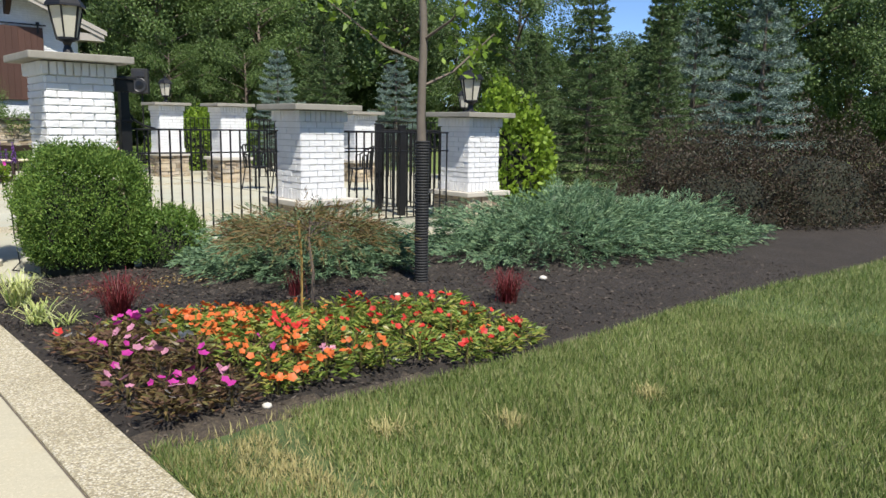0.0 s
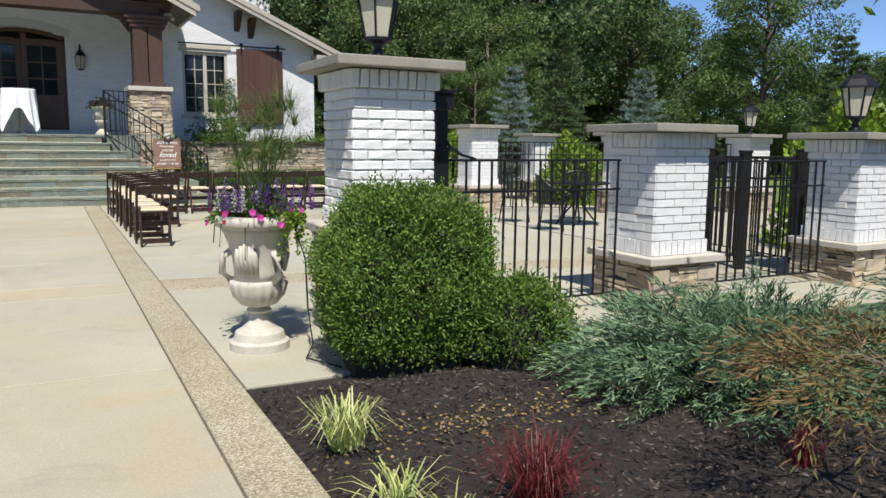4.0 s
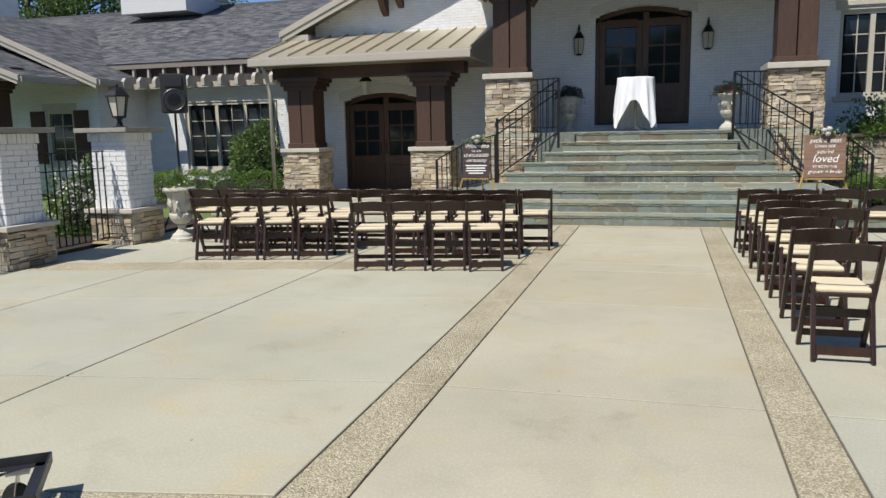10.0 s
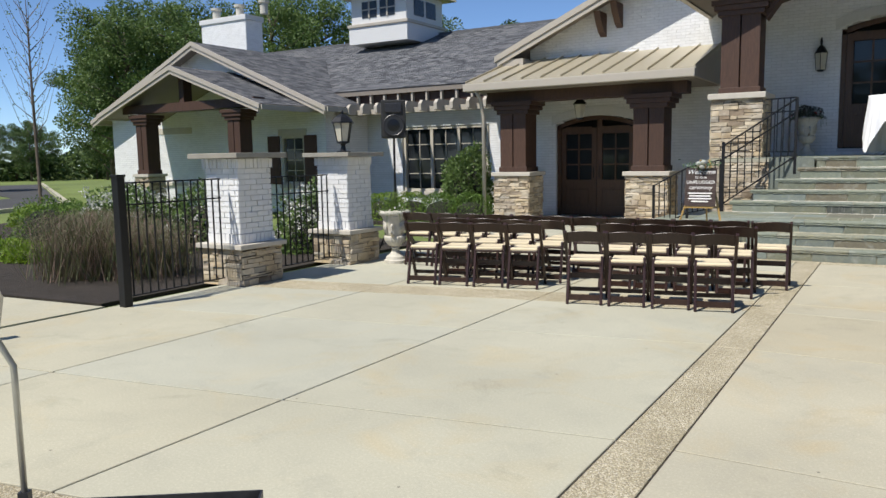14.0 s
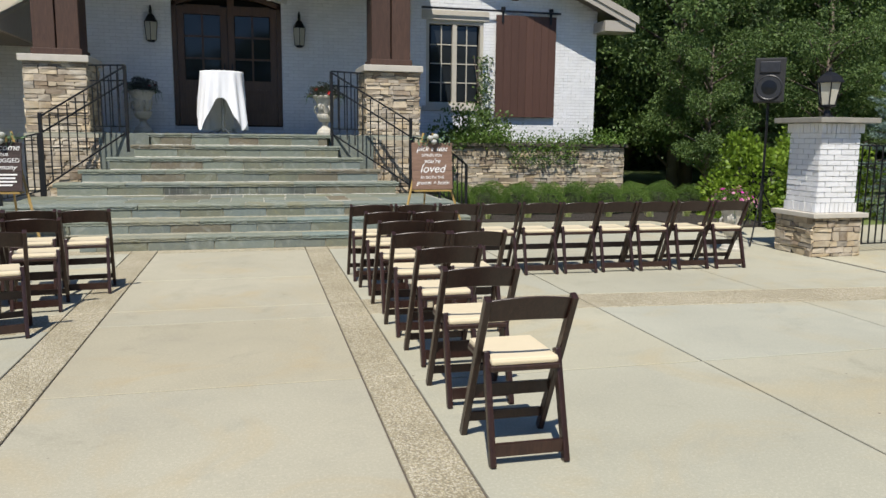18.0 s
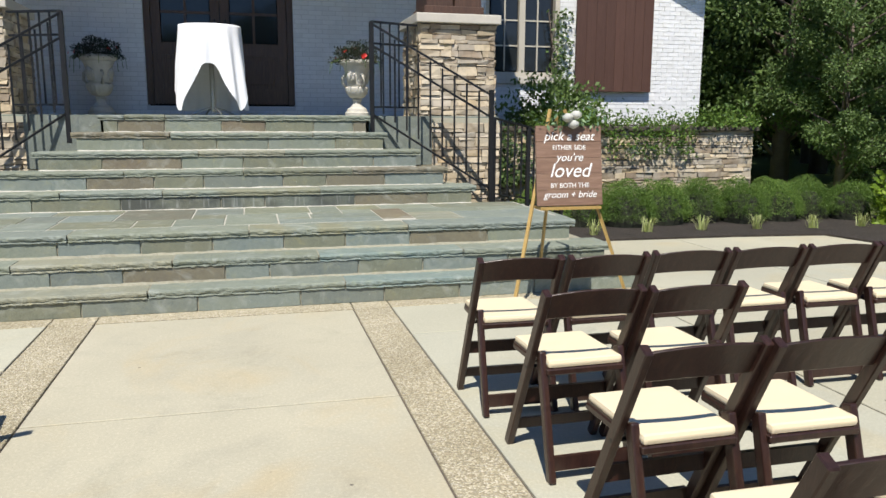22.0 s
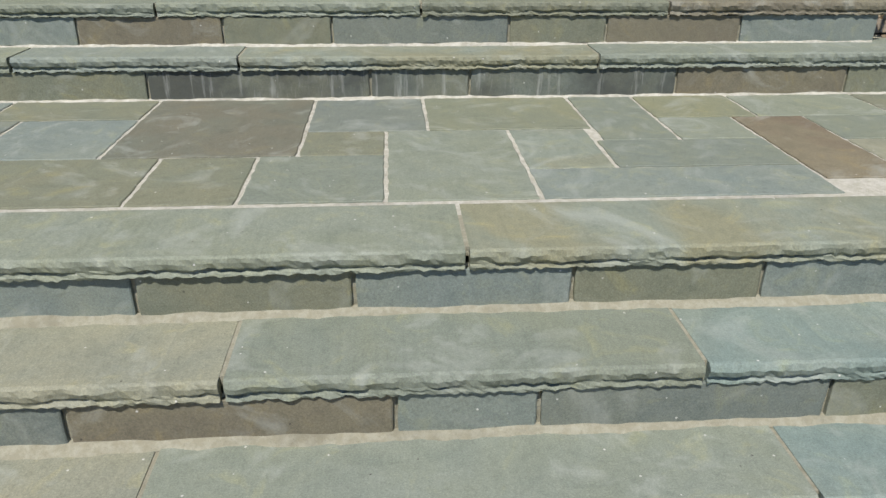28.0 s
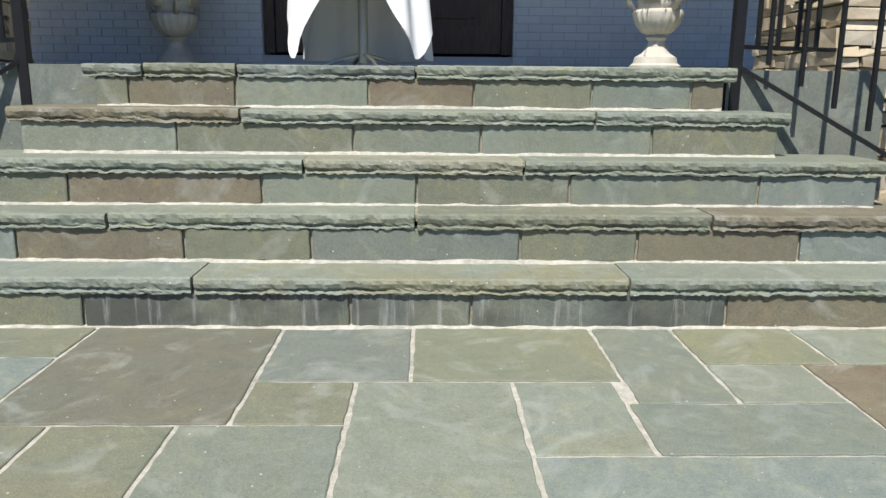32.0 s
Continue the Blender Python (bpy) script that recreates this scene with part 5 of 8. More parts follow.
chimney(7.3, 31.5, 4.6, 8.6, 0.95, 0.9, "white painted brick chimney above the roof slope", 0)

# ---- pillars, fences, lanterns
BRICK_DATA = {}


def one_brick(l, w, h, seed):
    rng = random.Random(seed)
    m = Mesh().box(-l / 2, l / 2, -w / 2, w / 2, -h / 2, h / 2)
    m.v = [(x + rng.uniform(-0.004, 0.004), y + rng.uniform(-0.004, 0.004), z + rng.uniform(-0.003, 0.003)) for x, y, z in m.v]
    return m.data("brick", WHITE_BRICK_O, bevel=0.006)


def lantern(name, x, y, z, h, label, rz=0):
    """Six-sided post lantern on a foot."""
    k = h / 0.62
    L = thing(name, x, y, z, rz, label=label, category="lantern", group="pillar lanterns")
    part("foot", Mesh().lathe([(0.11 * k, 0), (0.11 * k, 0.015 * k), (0.05 * k, 0.03 * k), (0.03 * k, 0.1 * k), (0.045 * k, 0.13 * k), (0.1 * k, 0.15 * k), (0.1 * k, 0.17 * k)], 12), IRON, L)
    n = 6
    r0, r1, z0, z1 = 0.095 * k, 0.15 * k, 0.17 * k, 0.45 * k
    for i in range(n):
        a, b = 2 * math.pi * i / n, 2 * math.pi * (i + 1) / n
        part("post", Mesh().beam((r0 * math.cos(a), r0 * math.sin(a), z0), (r1 * math.cos(a), r1 * math.sin(a), z1), 0.014 * k, 0.014 * k), IRON, L)
        g = Mesh().add([(r * q * math.cos(t), r * q * math.sin(t), zz) for q in (0.97, 0.93) for r, t, zz in ((r0, a, z0), (r0, b, z0), (r1, b, z1), (r1, a, z1))], [(0, 1, 2, 3), (7, 6, 5, 4)])
        part("glass", g, LAMP_GLASS, L, "clear seeded glass")
    part("roof", Mesh().lathe([(0.185 * k, 0.445 * k), (0.18 * k, 0.465 * k), (0.13 * k, 0.53 * k), (0.06 * k, 0.575 * k), (0.025 * k, 0.58 * k), (0.022 * k, 0.6 * k), (0.03 * k, 0.61 * k), (0.012 * k, 0.64 * k)], 6), IRON, L)
    part("bulb", Mesh().lathe([(0.015 * k, 0.18 * k), (0.03 * k, 0.26 * k), (0.025 * k, 0.34 * k), (0.006 * k, 0.38 * k)], 8), LAMP_GLASS, L)
    return L


def pillar(cx, cy, ledge, top, near=False, lamp=0.0, w=0.575, seed=1, faces=("-y", "-x", "+x", "+y")):
    """White painted brick pillar: stone foot, stone ledge, soldier courses and a slab cap."""
    rng = random.Random(seed)
    P = thing("gate_pillar", cx, cy, 0, label="white painted brick pillar on a ledge stone foot with a flat stone cap", category="pillar", kind="structure", group="patio pillars")
    s = w / 2 + 0.065
    stones_on(P, -s, s, -s, s, 0.0, ledge - 0.06, faces, rng, near=near)
    part("ledge", Mesh().box(-s - 0.06, s + 0.06, -s - 0.06, s + 0.06, ledge - 0.06, ledge), LIMESTONE, P, "stone ledge", bevel=0.008)
    z0, z1 = ledge, top - 0.07
    part("brick_core", Mesh().box(-w / 2 + 0.012, w / 2 - 0.012, -w / 2 + 0.012, w / 2 - 0.012, z0, z1), WHITE_MORTAR, P)
    part("cap", Mesh().box(-w / 2 - 0.155, w / 2 + 0.155, -w / 2 - 0.155, w / 2 + 0.155, top - 0.065, top), CAP_STONE, P, "weathered grey slab cap", bevel=0.008)
    bricks = []
    sold = 0.125
    zc1 = z1 - sold

    def ring(za, zb, length, grow, shift):
        hw = w / 2 + grow
        for face in range(4):
            a = -hw - shift
            while a < hw - 0.01:
                p, q = max(a, -hw), min(a + length, hw)
                a += length
                if q - p < 0.03:
                    continue
                bricks.append((face, p, q, za, zb, hw))
    ring(z0, z0 + sold, 0.0677, 0.015, 0)
    z, k = z0 + sold, 0
    n = max(1, round((zc1 - z) / BR_H))
    ch = (zc1 - z) / n
    for i in range(n):
        ring(z, z + ch, BR_L, 0.0, BR_L / 2 if i % 2 else 0)
        z += ch
    ring(zc1, z1, 0.0677, 0.03, 0)
    rows = []
    for face, p, q, za, zb, hw in bricks:
        o = rng.uniform(0.0, 0.009)
        if near:
            l, h = q - p - 0.009, zb - za - 0.009
            key = (round(l, 3), round(h, 3), rng.randrange(3))
            if key not in BRICK_DATA:
                BRICK_DATA[key] = one_brick(l, 0.05, h, len(BRICK_DATA))
            m, d = (p + q) / 2, hw - 0.025 + o
            x, y, rz = ((m, -d, 0), (d, m, 90), (m, d, 180), (-d, m, 270))[face]
            shared("brick", BRICK_DATA[key], P, pose(x, y, (za + zb) / 2, rng.uniform(-0.6, 0.6), 0, rz))
        else:
            p, q, za, zb = p + 0.0045, q - 0.0045, za + 0.0045, zb - 0.0045
            rows.append(((p, q, -hw - o, -hw + 0.03, za, zb), (hw - 0.03, hw + o, p, q, za, zb), (p, q, hw - 0.03, hw + o, za, zb), (-hw - o, -hw + 0.03, p, q, za, zb))[face])
    if rows:
        v, f = boxes_array(rows)
        tagged(part("brickwork", quick("brickwork", v, f, WHITE_BRICK), None, P), kind="stuff")
    if lamp:
        lantern("pillar_lantern", cx, cy, top, lamp, "black iron lantern with glass panes on a pillar cap")
    return P


pillar(2.475, 8.13, 0.77, 1.89, True, 0.62, w=0.59, seed=2)           # beside the walk
pillar(5.06, 8.1, 0.44, 1.52, False, 0, seed=3)
pillar(7.65, 8.1, 0.42, 1.49, False, 0.62, seed=4)
pillar(-7.33, 9.42, 0.66, 1.96, False, 0, 0.66, seed=5)
pillar(-7.28, 15.48, 0.53, 1.68, False, 0, seed=6)
pillar(-7.25, 17.62, 0.52, 1.68, False, 0.62, seed=7)
pillar(7.6, 18.75, 0.56, 1.76, False, 0.62, seed=8)
pillar(8.0, 16.3, 0.55, 1.72, False, 0, seed=9)
pillar(10.6, 15.0, 0.5, 1.6, False, 0, seed=10)
pillar(13.2, 14.2, 0.5, 1.6, False, 0.62, seed=13)
pillar(11.2, 18.9, 0.5, 1.62, False, 0, seed=14)


def fence(x0, y0, x1, y1, top, low=0.1, mid=None, posts=(True, True), gap=0.115, label="black wrought iron fence panel between brick pillars", name="iron_fence", overhang=True):
    """Round-bar fence panel with two rails near the top."""
    L = math.hypot(x1 - x0, y1 - y0)
    F = thing(name, x0, y0, 0, math.degrees(math.atan2(y1 - y0, x1 - x0)), label=label, category="fence", group="patio fence")
    mid = mid if mid is not None else top - 0.24
    part("top_rail", Mesh().box(-0.02, L + 0.02, -0.016, 0.016, top - 0.018, top), IRON, F, bevel=0.003)
    part("middle_rail", Mesh().box(-0.02, L + 0.02, -0.015, 0.015, mid - 0.016, mid), IRON, F)
    part("bottom_rail", Mesh().box(-0.02, L + 0.02, -0.014, 0.014, low, low + 0.012), IRON, F)
    n = max(2, round(L / gap))
    bar = Mesh().tube([(0, 0, low + 0.012), (0, 0, top - 0.012)], 0.0108, 6).data("bar", IRON)
    for i in range(n + 1):
        shared("bar", bar, F, pose(L * i / n, 0, 0))
    for i, want in enumerate(posts):
        if want:
            x = L * i
            part("post", Mesh().box(x - 0.05, x + 0.05, -0.05, 0.05, 0, top + 0.06).box(x - 0.058, x + 0.058, -0.058, 0.058, top + 0.06, top + 0.085), IRON, F, bevel=0.004)
    return F


fence(2.95, 8.1, 4.62, 8.1, 1.23, 0.1, posts=(True, False))
swoop = thing("iron_fence_swoop", 2.95, 8.1, 0, label="curved black iron brace on the fence post", category="fence", group="patio fence")
part("brace", Mesh().tube([(0, 0, 1.52), (0.02, 0, 1.42), (0.08, 0, 1.32), (0.18, 0, 1.26), (0.3, 0, 1.23)], 0.011, 6), IRON, swoop)
part("post", Mesh().box(-0.04, 0.04, -0.04, 0.04, 0, 1.58), IRON, swoop)
part("lamp_box", Mesh().box(-0.09, 0.09, -0.05, 0.05, 1.58, 1.7).box(-0.11, 0.11, -0.07, 0.07, 1.7, 1.73), IRON, swoop, "black box lamp", bevel=0.006)
fence(5.5, 8.1, 7.22, 8.1, 1.22, 0.1, posts=(False, False))
fence(6.2, 9.35, 7.15, 9.0, 1.22, 0.08, posts=(False, True), name="open_gate", label="black wrought iron gate leaf standing open")
fence(7.1, 9.5, 8.05, 9.0, 1.24, 0.08, posts=(True, True), gap=0.07, name="open_gate", label="black wrought iron gate leaf standing open")
fence(-7.2, 9.87, -7.12, 11.28, 1.39, 0.1, posts=(False, True))
fence(-7.14, 13.6, -7.2, 15.06, 1.37, 0.1, posts=(True, False))
fence(-7.25, 15.9, -7.25, 17.2, 1.36, 0.1, posts=(False, False))
fence(-7.33, 6.9, -7.33, 9.0, 1.39, 0.1, posts=(True, False))
fence(8.05, 18.7, 10.8, 18.85, 1.42, 0.1, posts=(False, False))
fence(8.4, 16.1, 10.2, 15.15, 1.4, 0.1, posts=(False, False))
fence(11.0, 14.9, 12.8, 14.3, 1.4, 0.1, posts=(False, False))
fence(7.75, 8.55, 7.95, 10.6, 1.22, 0.1, posts=(False, True))

# ---- stair rails
def stair_rail(sgn, cx):
    R = thing("stair_rail", 0, 0, 0, label="black wrought iron stair railing with square balusters", category="railing", group="stair rails")
    b = Vector((cx[0], 22.68, LAND))
    t = Vector((cx[1], 23.42, TOP))
    w = Vector((cx[2], 23.66, TOP))

    def post(p, h):
        part("newel", Mesh().box(p.x - 0.025, p.x + 0.025, p.y - 0.025, p.y + 0.025, p.z - 0.02 if p is not t else p.z - 0.3, p.z + h), IRON, R, bevel=0.003)
    post(b, 1.22)
    post(t, 1.06)
    for h in (1.16, 0.92):
        part("handrail" if h > 1 else "middle_rail", Mesh().beam(b + Vector((0, 0, h)), t + Vector((0, 0, h - 0.12)), 0.045 if h > 1 else 0.03, 0.022), IRON, R)
        part("handrail" if h > 1 else "middle_rail", Mesh().beam(t + Vector((0, 0, h - 0.1)), w + Vector((0, 0, h - 0.1)), 0.045 if h > 1 else 0.03, 0.022), IRON, R)
    part("bottom_rail", Mesh().beam(b + Vector((0, 0, 0.12)), t + Vector((0, 0, 0.02)), 0.03, 0.02), IRON, R)
    part("bottom_rail", Mesh().beam(t + Vector((0, 0, 0.1)), w + Vector((0, 0, 0.1)), 0.03, 0.02), IRON, R)
    for i in range(1, 10):
        p = b.lerp(t, i / 10)
        part("baluster", Mesh().box(p.x - 0.009, p.x + 0.009, p.y - 0.009, p.y + 0.009, p.z + 0.11, p.z + 1.13 - 0.0115 * i), IRON, R)
    for i in range(1, 5):
        p = t.lerp(w, i / 5)
        part("baluster", Mesh().box(p.x - 0.009, p.x + 0.009, p.y - 0.009, p.y + 0.009, p.z + 0.1, p.z + 1.06), IRON, R)
    return R


stair_rail(-1, (-2.67, -1.58, -2.14))
stair_rail(1, (2.9, 1.68, 2.26))


def side_rail(pts, h, label):
    R = thing("side_rail", 0, 0, 0, label=label, category="railing", group="stair rails")
    ps = [Vector(p) for p in pts]
    for k, (a, b) in enumerate(zip(ps, ps[1:])):
        part("handrail", Mesh().beam(a + Vector((0, 0, h)), b + Vector((0, 0, h)), 0.04, 0.022), IRON, R)
        part("bottom_rail", Mesh().beam(a + Vector((0, 0, 0.1)), b + Vector((0, 0, 0.1)), 0.03, 0.02), IRON, R)
        n = max(2, round((b - a).length / 0.12))
        for i in range(1 if k else 0, n + 1):
            p = a.lerp(b, i / n)
            r = 0.022 if i in (0, n) else 0.009
            part("newel" if r > 0.01 else "baluster", Mesh().box(p.x - r, p.x + r, p.y - r, p.y + r, p.z if r > 0.01 else p.z + 0.1, p.z + h), IRON, R)


side_rail(((-2.72, 22.75, 0.5), (-3.35, 22.95, 0.36), (-4.0, 23.0, 0.02)), 0.95, "black iron rail down the side of the landing")
side_rail(((2.97, 22.8, 0.5), (3.5, 23.1, 0.4), (4.05, 23.35, 0.02)), 0.95, "black iron rail down the side of the landing")
sideblock = solid("side_landing", Mesh().box(-3.9, -2.72, 22.1, 23.7, 0, 0.36).box(-2.95, -2.6, 20.95, 22.4, 0, 0.35), BLUESTONES["sage"], "side steps of mortared stone beside the landing", "steps")
side_right = solid("side_landing_right", Mesh().box(3.0, 3.6, 22.1, 23.42, 0, 0.4), BLUESTONES["sage"], "side steps of mortared stone beside the landing", "steps")

# ---- folding chairs
def chair():
    C = thing("folding_chair", 0, 0, 0, label="dark walnut folding chair with an ivory padded seat", category="chair", group="ceremony chairs")
    hw = 0.205
    for s in (-1, 1):
        part("long_leg", Mesh().beam((s * hw, 0.0, 0.78), (s * hw, 0.39, 0.0), 0.03, 0.046), CHAIR_WOOD, C, bevel=0.004)
        part("rear_leg", Mesh().beam((s * (hw - 0.028), -0.03, 0.0), (s * (hw - 0.031), 0.12, 0.505), 0.03, 0.046), CHAIR_WOOD, C, bevel=0.008)
        part("seat_rail", Mesh().beam((s * (hw - 0.05), 0.06, 0.435), (s * (hw - 0.05), 0.455, 0.44), 0.02, 0.034), CHAIR_WOOD, C)
    back = Mesh()
    n = 8
    for i in range(n):
        x0, x1 = -hw + 2 * hw * i / n, -hw + 2 * hw * (i + 1) / n
        o0, o1 = [-0.028 * (1 - (x / hw) ** 2) for x in (x0, x1)]
        t0, t1 = [0.765 + 0.02 * (1 - (x / hw) ** 2) for x in (x0, x1)]
        b0, b1 = [0.655 + 0.012 * (1 - (x / hw) ** 2) for x in (x0, x1)]
        back.add([(x0, 0.06 + o0, b0), (x1, 0.06 + o1, b1), (x1, 0.002 + o1, t1), (x0, 0.002 + o0, t0), (x0, 0.078 + o0, b0), (x1, 0.078 + o1, b1), (x1, 0.02 + o1, t1), (x0, 0.02 + o0, t0)],
                 [(0, 1, 2, 3), (7, 6, 5, 4), (3, 2, 6, 7), (4, 5, 1, 0)] + ([(0, 3, 7, 4)] if i == 0 else []) + ([(1, 5, 6, 2)] if i == n - 1 else []))
    part("backrest", back.data("backrest", CHAIR_WOOD, weld=True, bevel=0.003), None, C)
    part("seat_frame", Mesh().box(-hw + 0.035, hw - 0.035, 0.055, 0.455, 0.42, 0.447), CHAIR_WOOD, C, bevel=0.005)
    part("seat_pad", Mesh().box(-hw + 0.04, hw - 0.04, 0.06, 0.45, 0.448, 0.482), CUSHION, C, "ivory vinyl pad", bevel=0.014)
    part("rear_stretcher", Mesh().box(-hw + 0.04, hw - 0.04, -0.02, 0.0, 0.045, 0.105), CHAIR_WOOD, C)
    part("front_stretcher", Mesh().box(-hw + 0.012, hw - 0.012, 0.345, 0.365, 0.08, 0.125), CHAIR_WOOD, C)
    part("upper_stretcher", Mesh().box(-hw + 0.012, hw - 0.012, 0.25, 0.27, 0.24, 0.3), CHAIR_WOOD, C)
    for s in (-1, 1):
        part("pivot", Mesh().tube([(s * (hw - 0.045), 0.165, 0.43), (s * (hw + 0.016), 0.165, 0.43)], 0.008, 8), IRON, C)
    return C


SEATS = [(1.59, y, 0) for y in (13.4, 14.18, 14.92)]
SEATS += [(x, y, 0) for y in (15.68, 16.42, 17.18) for x in (1.58, 2.02)]
SEATS += [(1.53 + 0.463 * i, 17.9, -0.5) for i in range(10)]
SEATS += [(-2.7 + 0.43 * i, 15.95 + 0.07 * i, 15) for i in range(4)]
SEATS += [(-5.0 + 0.43 * i, 16.32 + 0.065 * i, 15) for i in range(4)]
SEATS += [(-4.95 + 0.44 * i, 17.0 + 0.03 * i, 11) for i in range(4)]
SEATS += [(-2.72 + 0.44 * i, 16.95 + 0.02 * i, 9) for i in range(4)]
SEATS += [(-5.98 + 0.44 * i, 17.72, 6) for i in range(12)]
RNGC = random.Random(4)
first = chair()
for i, (x, y, r) in enumerate(SEATS):
    m = pose(x + RNGC.uniform(-0.012, 0.012), y + RNGC.uniform(-0.02, 0.02), 0, 0, 0, r + RNGC.uniform(-1.6, 1.6))
    if i == 0:
        first.matrix_basis = m
    else:
        copy_thing(first, m)

# ---- steel chair cart
STEEL = m_plain("galvanised_steel", (0.5, 0.5, 0.48), 0.35, 0.9, 0.15, 30, 0.05)
DARK_STEEL = m_plain("dark_steel_angle", (0.06, 0.06, 0.065), 0.45, 0.7, 0.3, 30, 0.1)
RUBBER = m_plain("black_rubber", (0.02, 0.02, 0.02), 0.7)
cart = thing("chair_cart", -2.37, 10.13, 0, 35.5, label="low steel chair trolley with a bent tube handle and castors", category="cart")
CL, CW, CZ = 1.0, 0.42, 0.155
for s in (-1, 1):
    part("side_rail", Mesh().box(-CL / 2, CL / 2, s * CW / 2 - 0.004, s * CW / 2 + 0.004, CZ, CZ + 0.045).box(-CL / 2, CL / 2, min(s * CW / 2, s * (CW / 2 - 0.04)), max(s * CW / 2, s * (CW / 2 - 0.04)), CZ, CZ + 0.005), DARK_STEEL, cart)
    part("end_rail", Mesh().box(s * CL / 2 - 0.004, s * CL / 2 + 0.004, -CW / 2, CW / 2, CZ, CZ + 0.045).box(min(s * CL / 2, s * (CL / 2 - 0.06)), max(s * CL / 2, s * (CL / 2 - 0.06)), -CW / 2, CW / 2, CZ, CZ + 0.005), DARK_STEEL, cart)
    part("handle_socket", Mesh().box(-CL / 2 + 0.03, -CL / 2 + 0.07, s * (CW / 2 - 0.03) - 0.02, s * (CW / 2 - 0.03) + 0.02, CZ, CZ + 0.1), DARK_STEEL, cart)
h = CW / 2 - 0.03
part("handle", Mesh().tube([(-CL / 2 + 0.05, -h, CZ + 0.05), (-CL / 2 + 0.05, -h, 0.78), (-CL / 2 + 0.05 - 0.06, -h, 0.9), (-CL / 2 + 0.05 - 0.03, -h, 1.06), (-CL / 2 + 0.05 - 0.02, -h + 0.05, 1.1), (-CL / 2 + 0.05 - 0.02, h - 0.05, 1.1), (-CL / 2 + 0.05 - 0.03, h, 1.06), (-CL / 2 + 0.05 - 0.06, h, 0.9), (-CL / 2 + 0.05, h, 0.78), (-CL / 2 + 0.05, h, CZ + 0.05)], 0.013, 10), STEEL, cart, "bent galvanised tube handle", smooth=True)
for sx in (-0.33, 0.38):
    for sy in (-1, 1):
        y = sy * (CW / 2 - 0.05)
        w = part("castor", Mesh().box(sx - 0.045, sx + 0.045, y - 0.03, y + 0.03, CZ - 0.008, CZ).beam((sx - 0.02, y - 0.024, 0.042), (sx, y - 0.024, CZ), 0.004, 0.05, (0, 1, 0)).beam((sx - 0.02, y + 0.024, 0.042), (sx, y + 0.024, CZ), 0.004, 0.05, (0, 1, 0)), STEEL, cart)
        part("wheel", Mesh().tube([(sx - 0.02, y - 0.016, 0.05), (sx - 0.02, y + 0.016, 0.05)], 0.05, 20), RUBBER, w, "black rubber wheel")
part("brace", Mesh().tube([(-0.4, -0.18, CZ), (0.4, 0.18, CZ)], 0.006, 6), DARK_STEEL, cart)

# ---- cocktail table with its cloth
TX, TY = -0.15, 24.75
table = thing("cocktail_table", TX, TY, TOP, label="tall round cocktail table on a folding metal base", category="table")
part("tabletop", Mesh().lathe([(0.36, 1.05), (0.37, 1.06), (0.37, 1.08), (0.36, 1.09)], 32), DARK_TIMBER, table)
part("pole", Mesh().tube([(0, 0, 0.04), (0, 0, 1.05)], 0.03, 12), STEEL, table)
for i in range(4):
    a = math.pi / 2 * i + 0.4
    part("foot", Mesh().tube([(0, 0, 0.1), (0.16 * math.cos(a), 0.16 * math.sin(a), 0.06), (0.27 * math.cos(a), 0.27 * math.sin(a), 0.012)], 0.012, 8), STEEL, table)
cloth = thing("tablecloth", TX, TY, TOP, label="white tablecloth draped over the cocktail table with a lifted corner", category="tablecloth")
cm = Mesh()
n, rows_ = 96, 16
for j in range(rows_ + 1):
    for i in range(n):
        a = 2 * math.pi * i / n
        # square cloth: the corners hang low, the edges high
        sq = 1 / max(abs(math.cos(a + 0.03)), abs(math.sin(a + 0.03)))
        drop = (1.0 * sq - 0.37) * 1.02
        front = math.exp(-((math.atan2(math.sin(a + 1.62), math.cos(a + 1.62))) / 0.42) ** 4)
        back = min(1, max(0, math.sin(a) * 3))
        drop = min(1.08, drop + 0.1) * (1 - 0.34 * front)
        drop += (1.075 - drop) * back
        t = j / rows_
        z = 1.097 - drop * max(0, t - 0.04)
        fold = (0.028 * math.sin(11 * a + 0.7) + 0.02 * math.sin(17 * a)) * min(1, t * 1.6)
        r = 0.378 + fold * 0.8 - 0.085 * t * math.cos(4 * (a + 0.03)) + 0.07 * t
        cm.v.append((r * math.cos(a), r * math.sin(a), max(0.012, z)))
for j in range(rows_):
    for i in range(n):
        p, q = j * n + i, j * n + (i + 1) % n
        cm.f.append((p, q, q + n, p + n))
cm.f.append(tuple(range(n)))
ob = part("drape", cm, CLOTH, cloth, smooth=True)

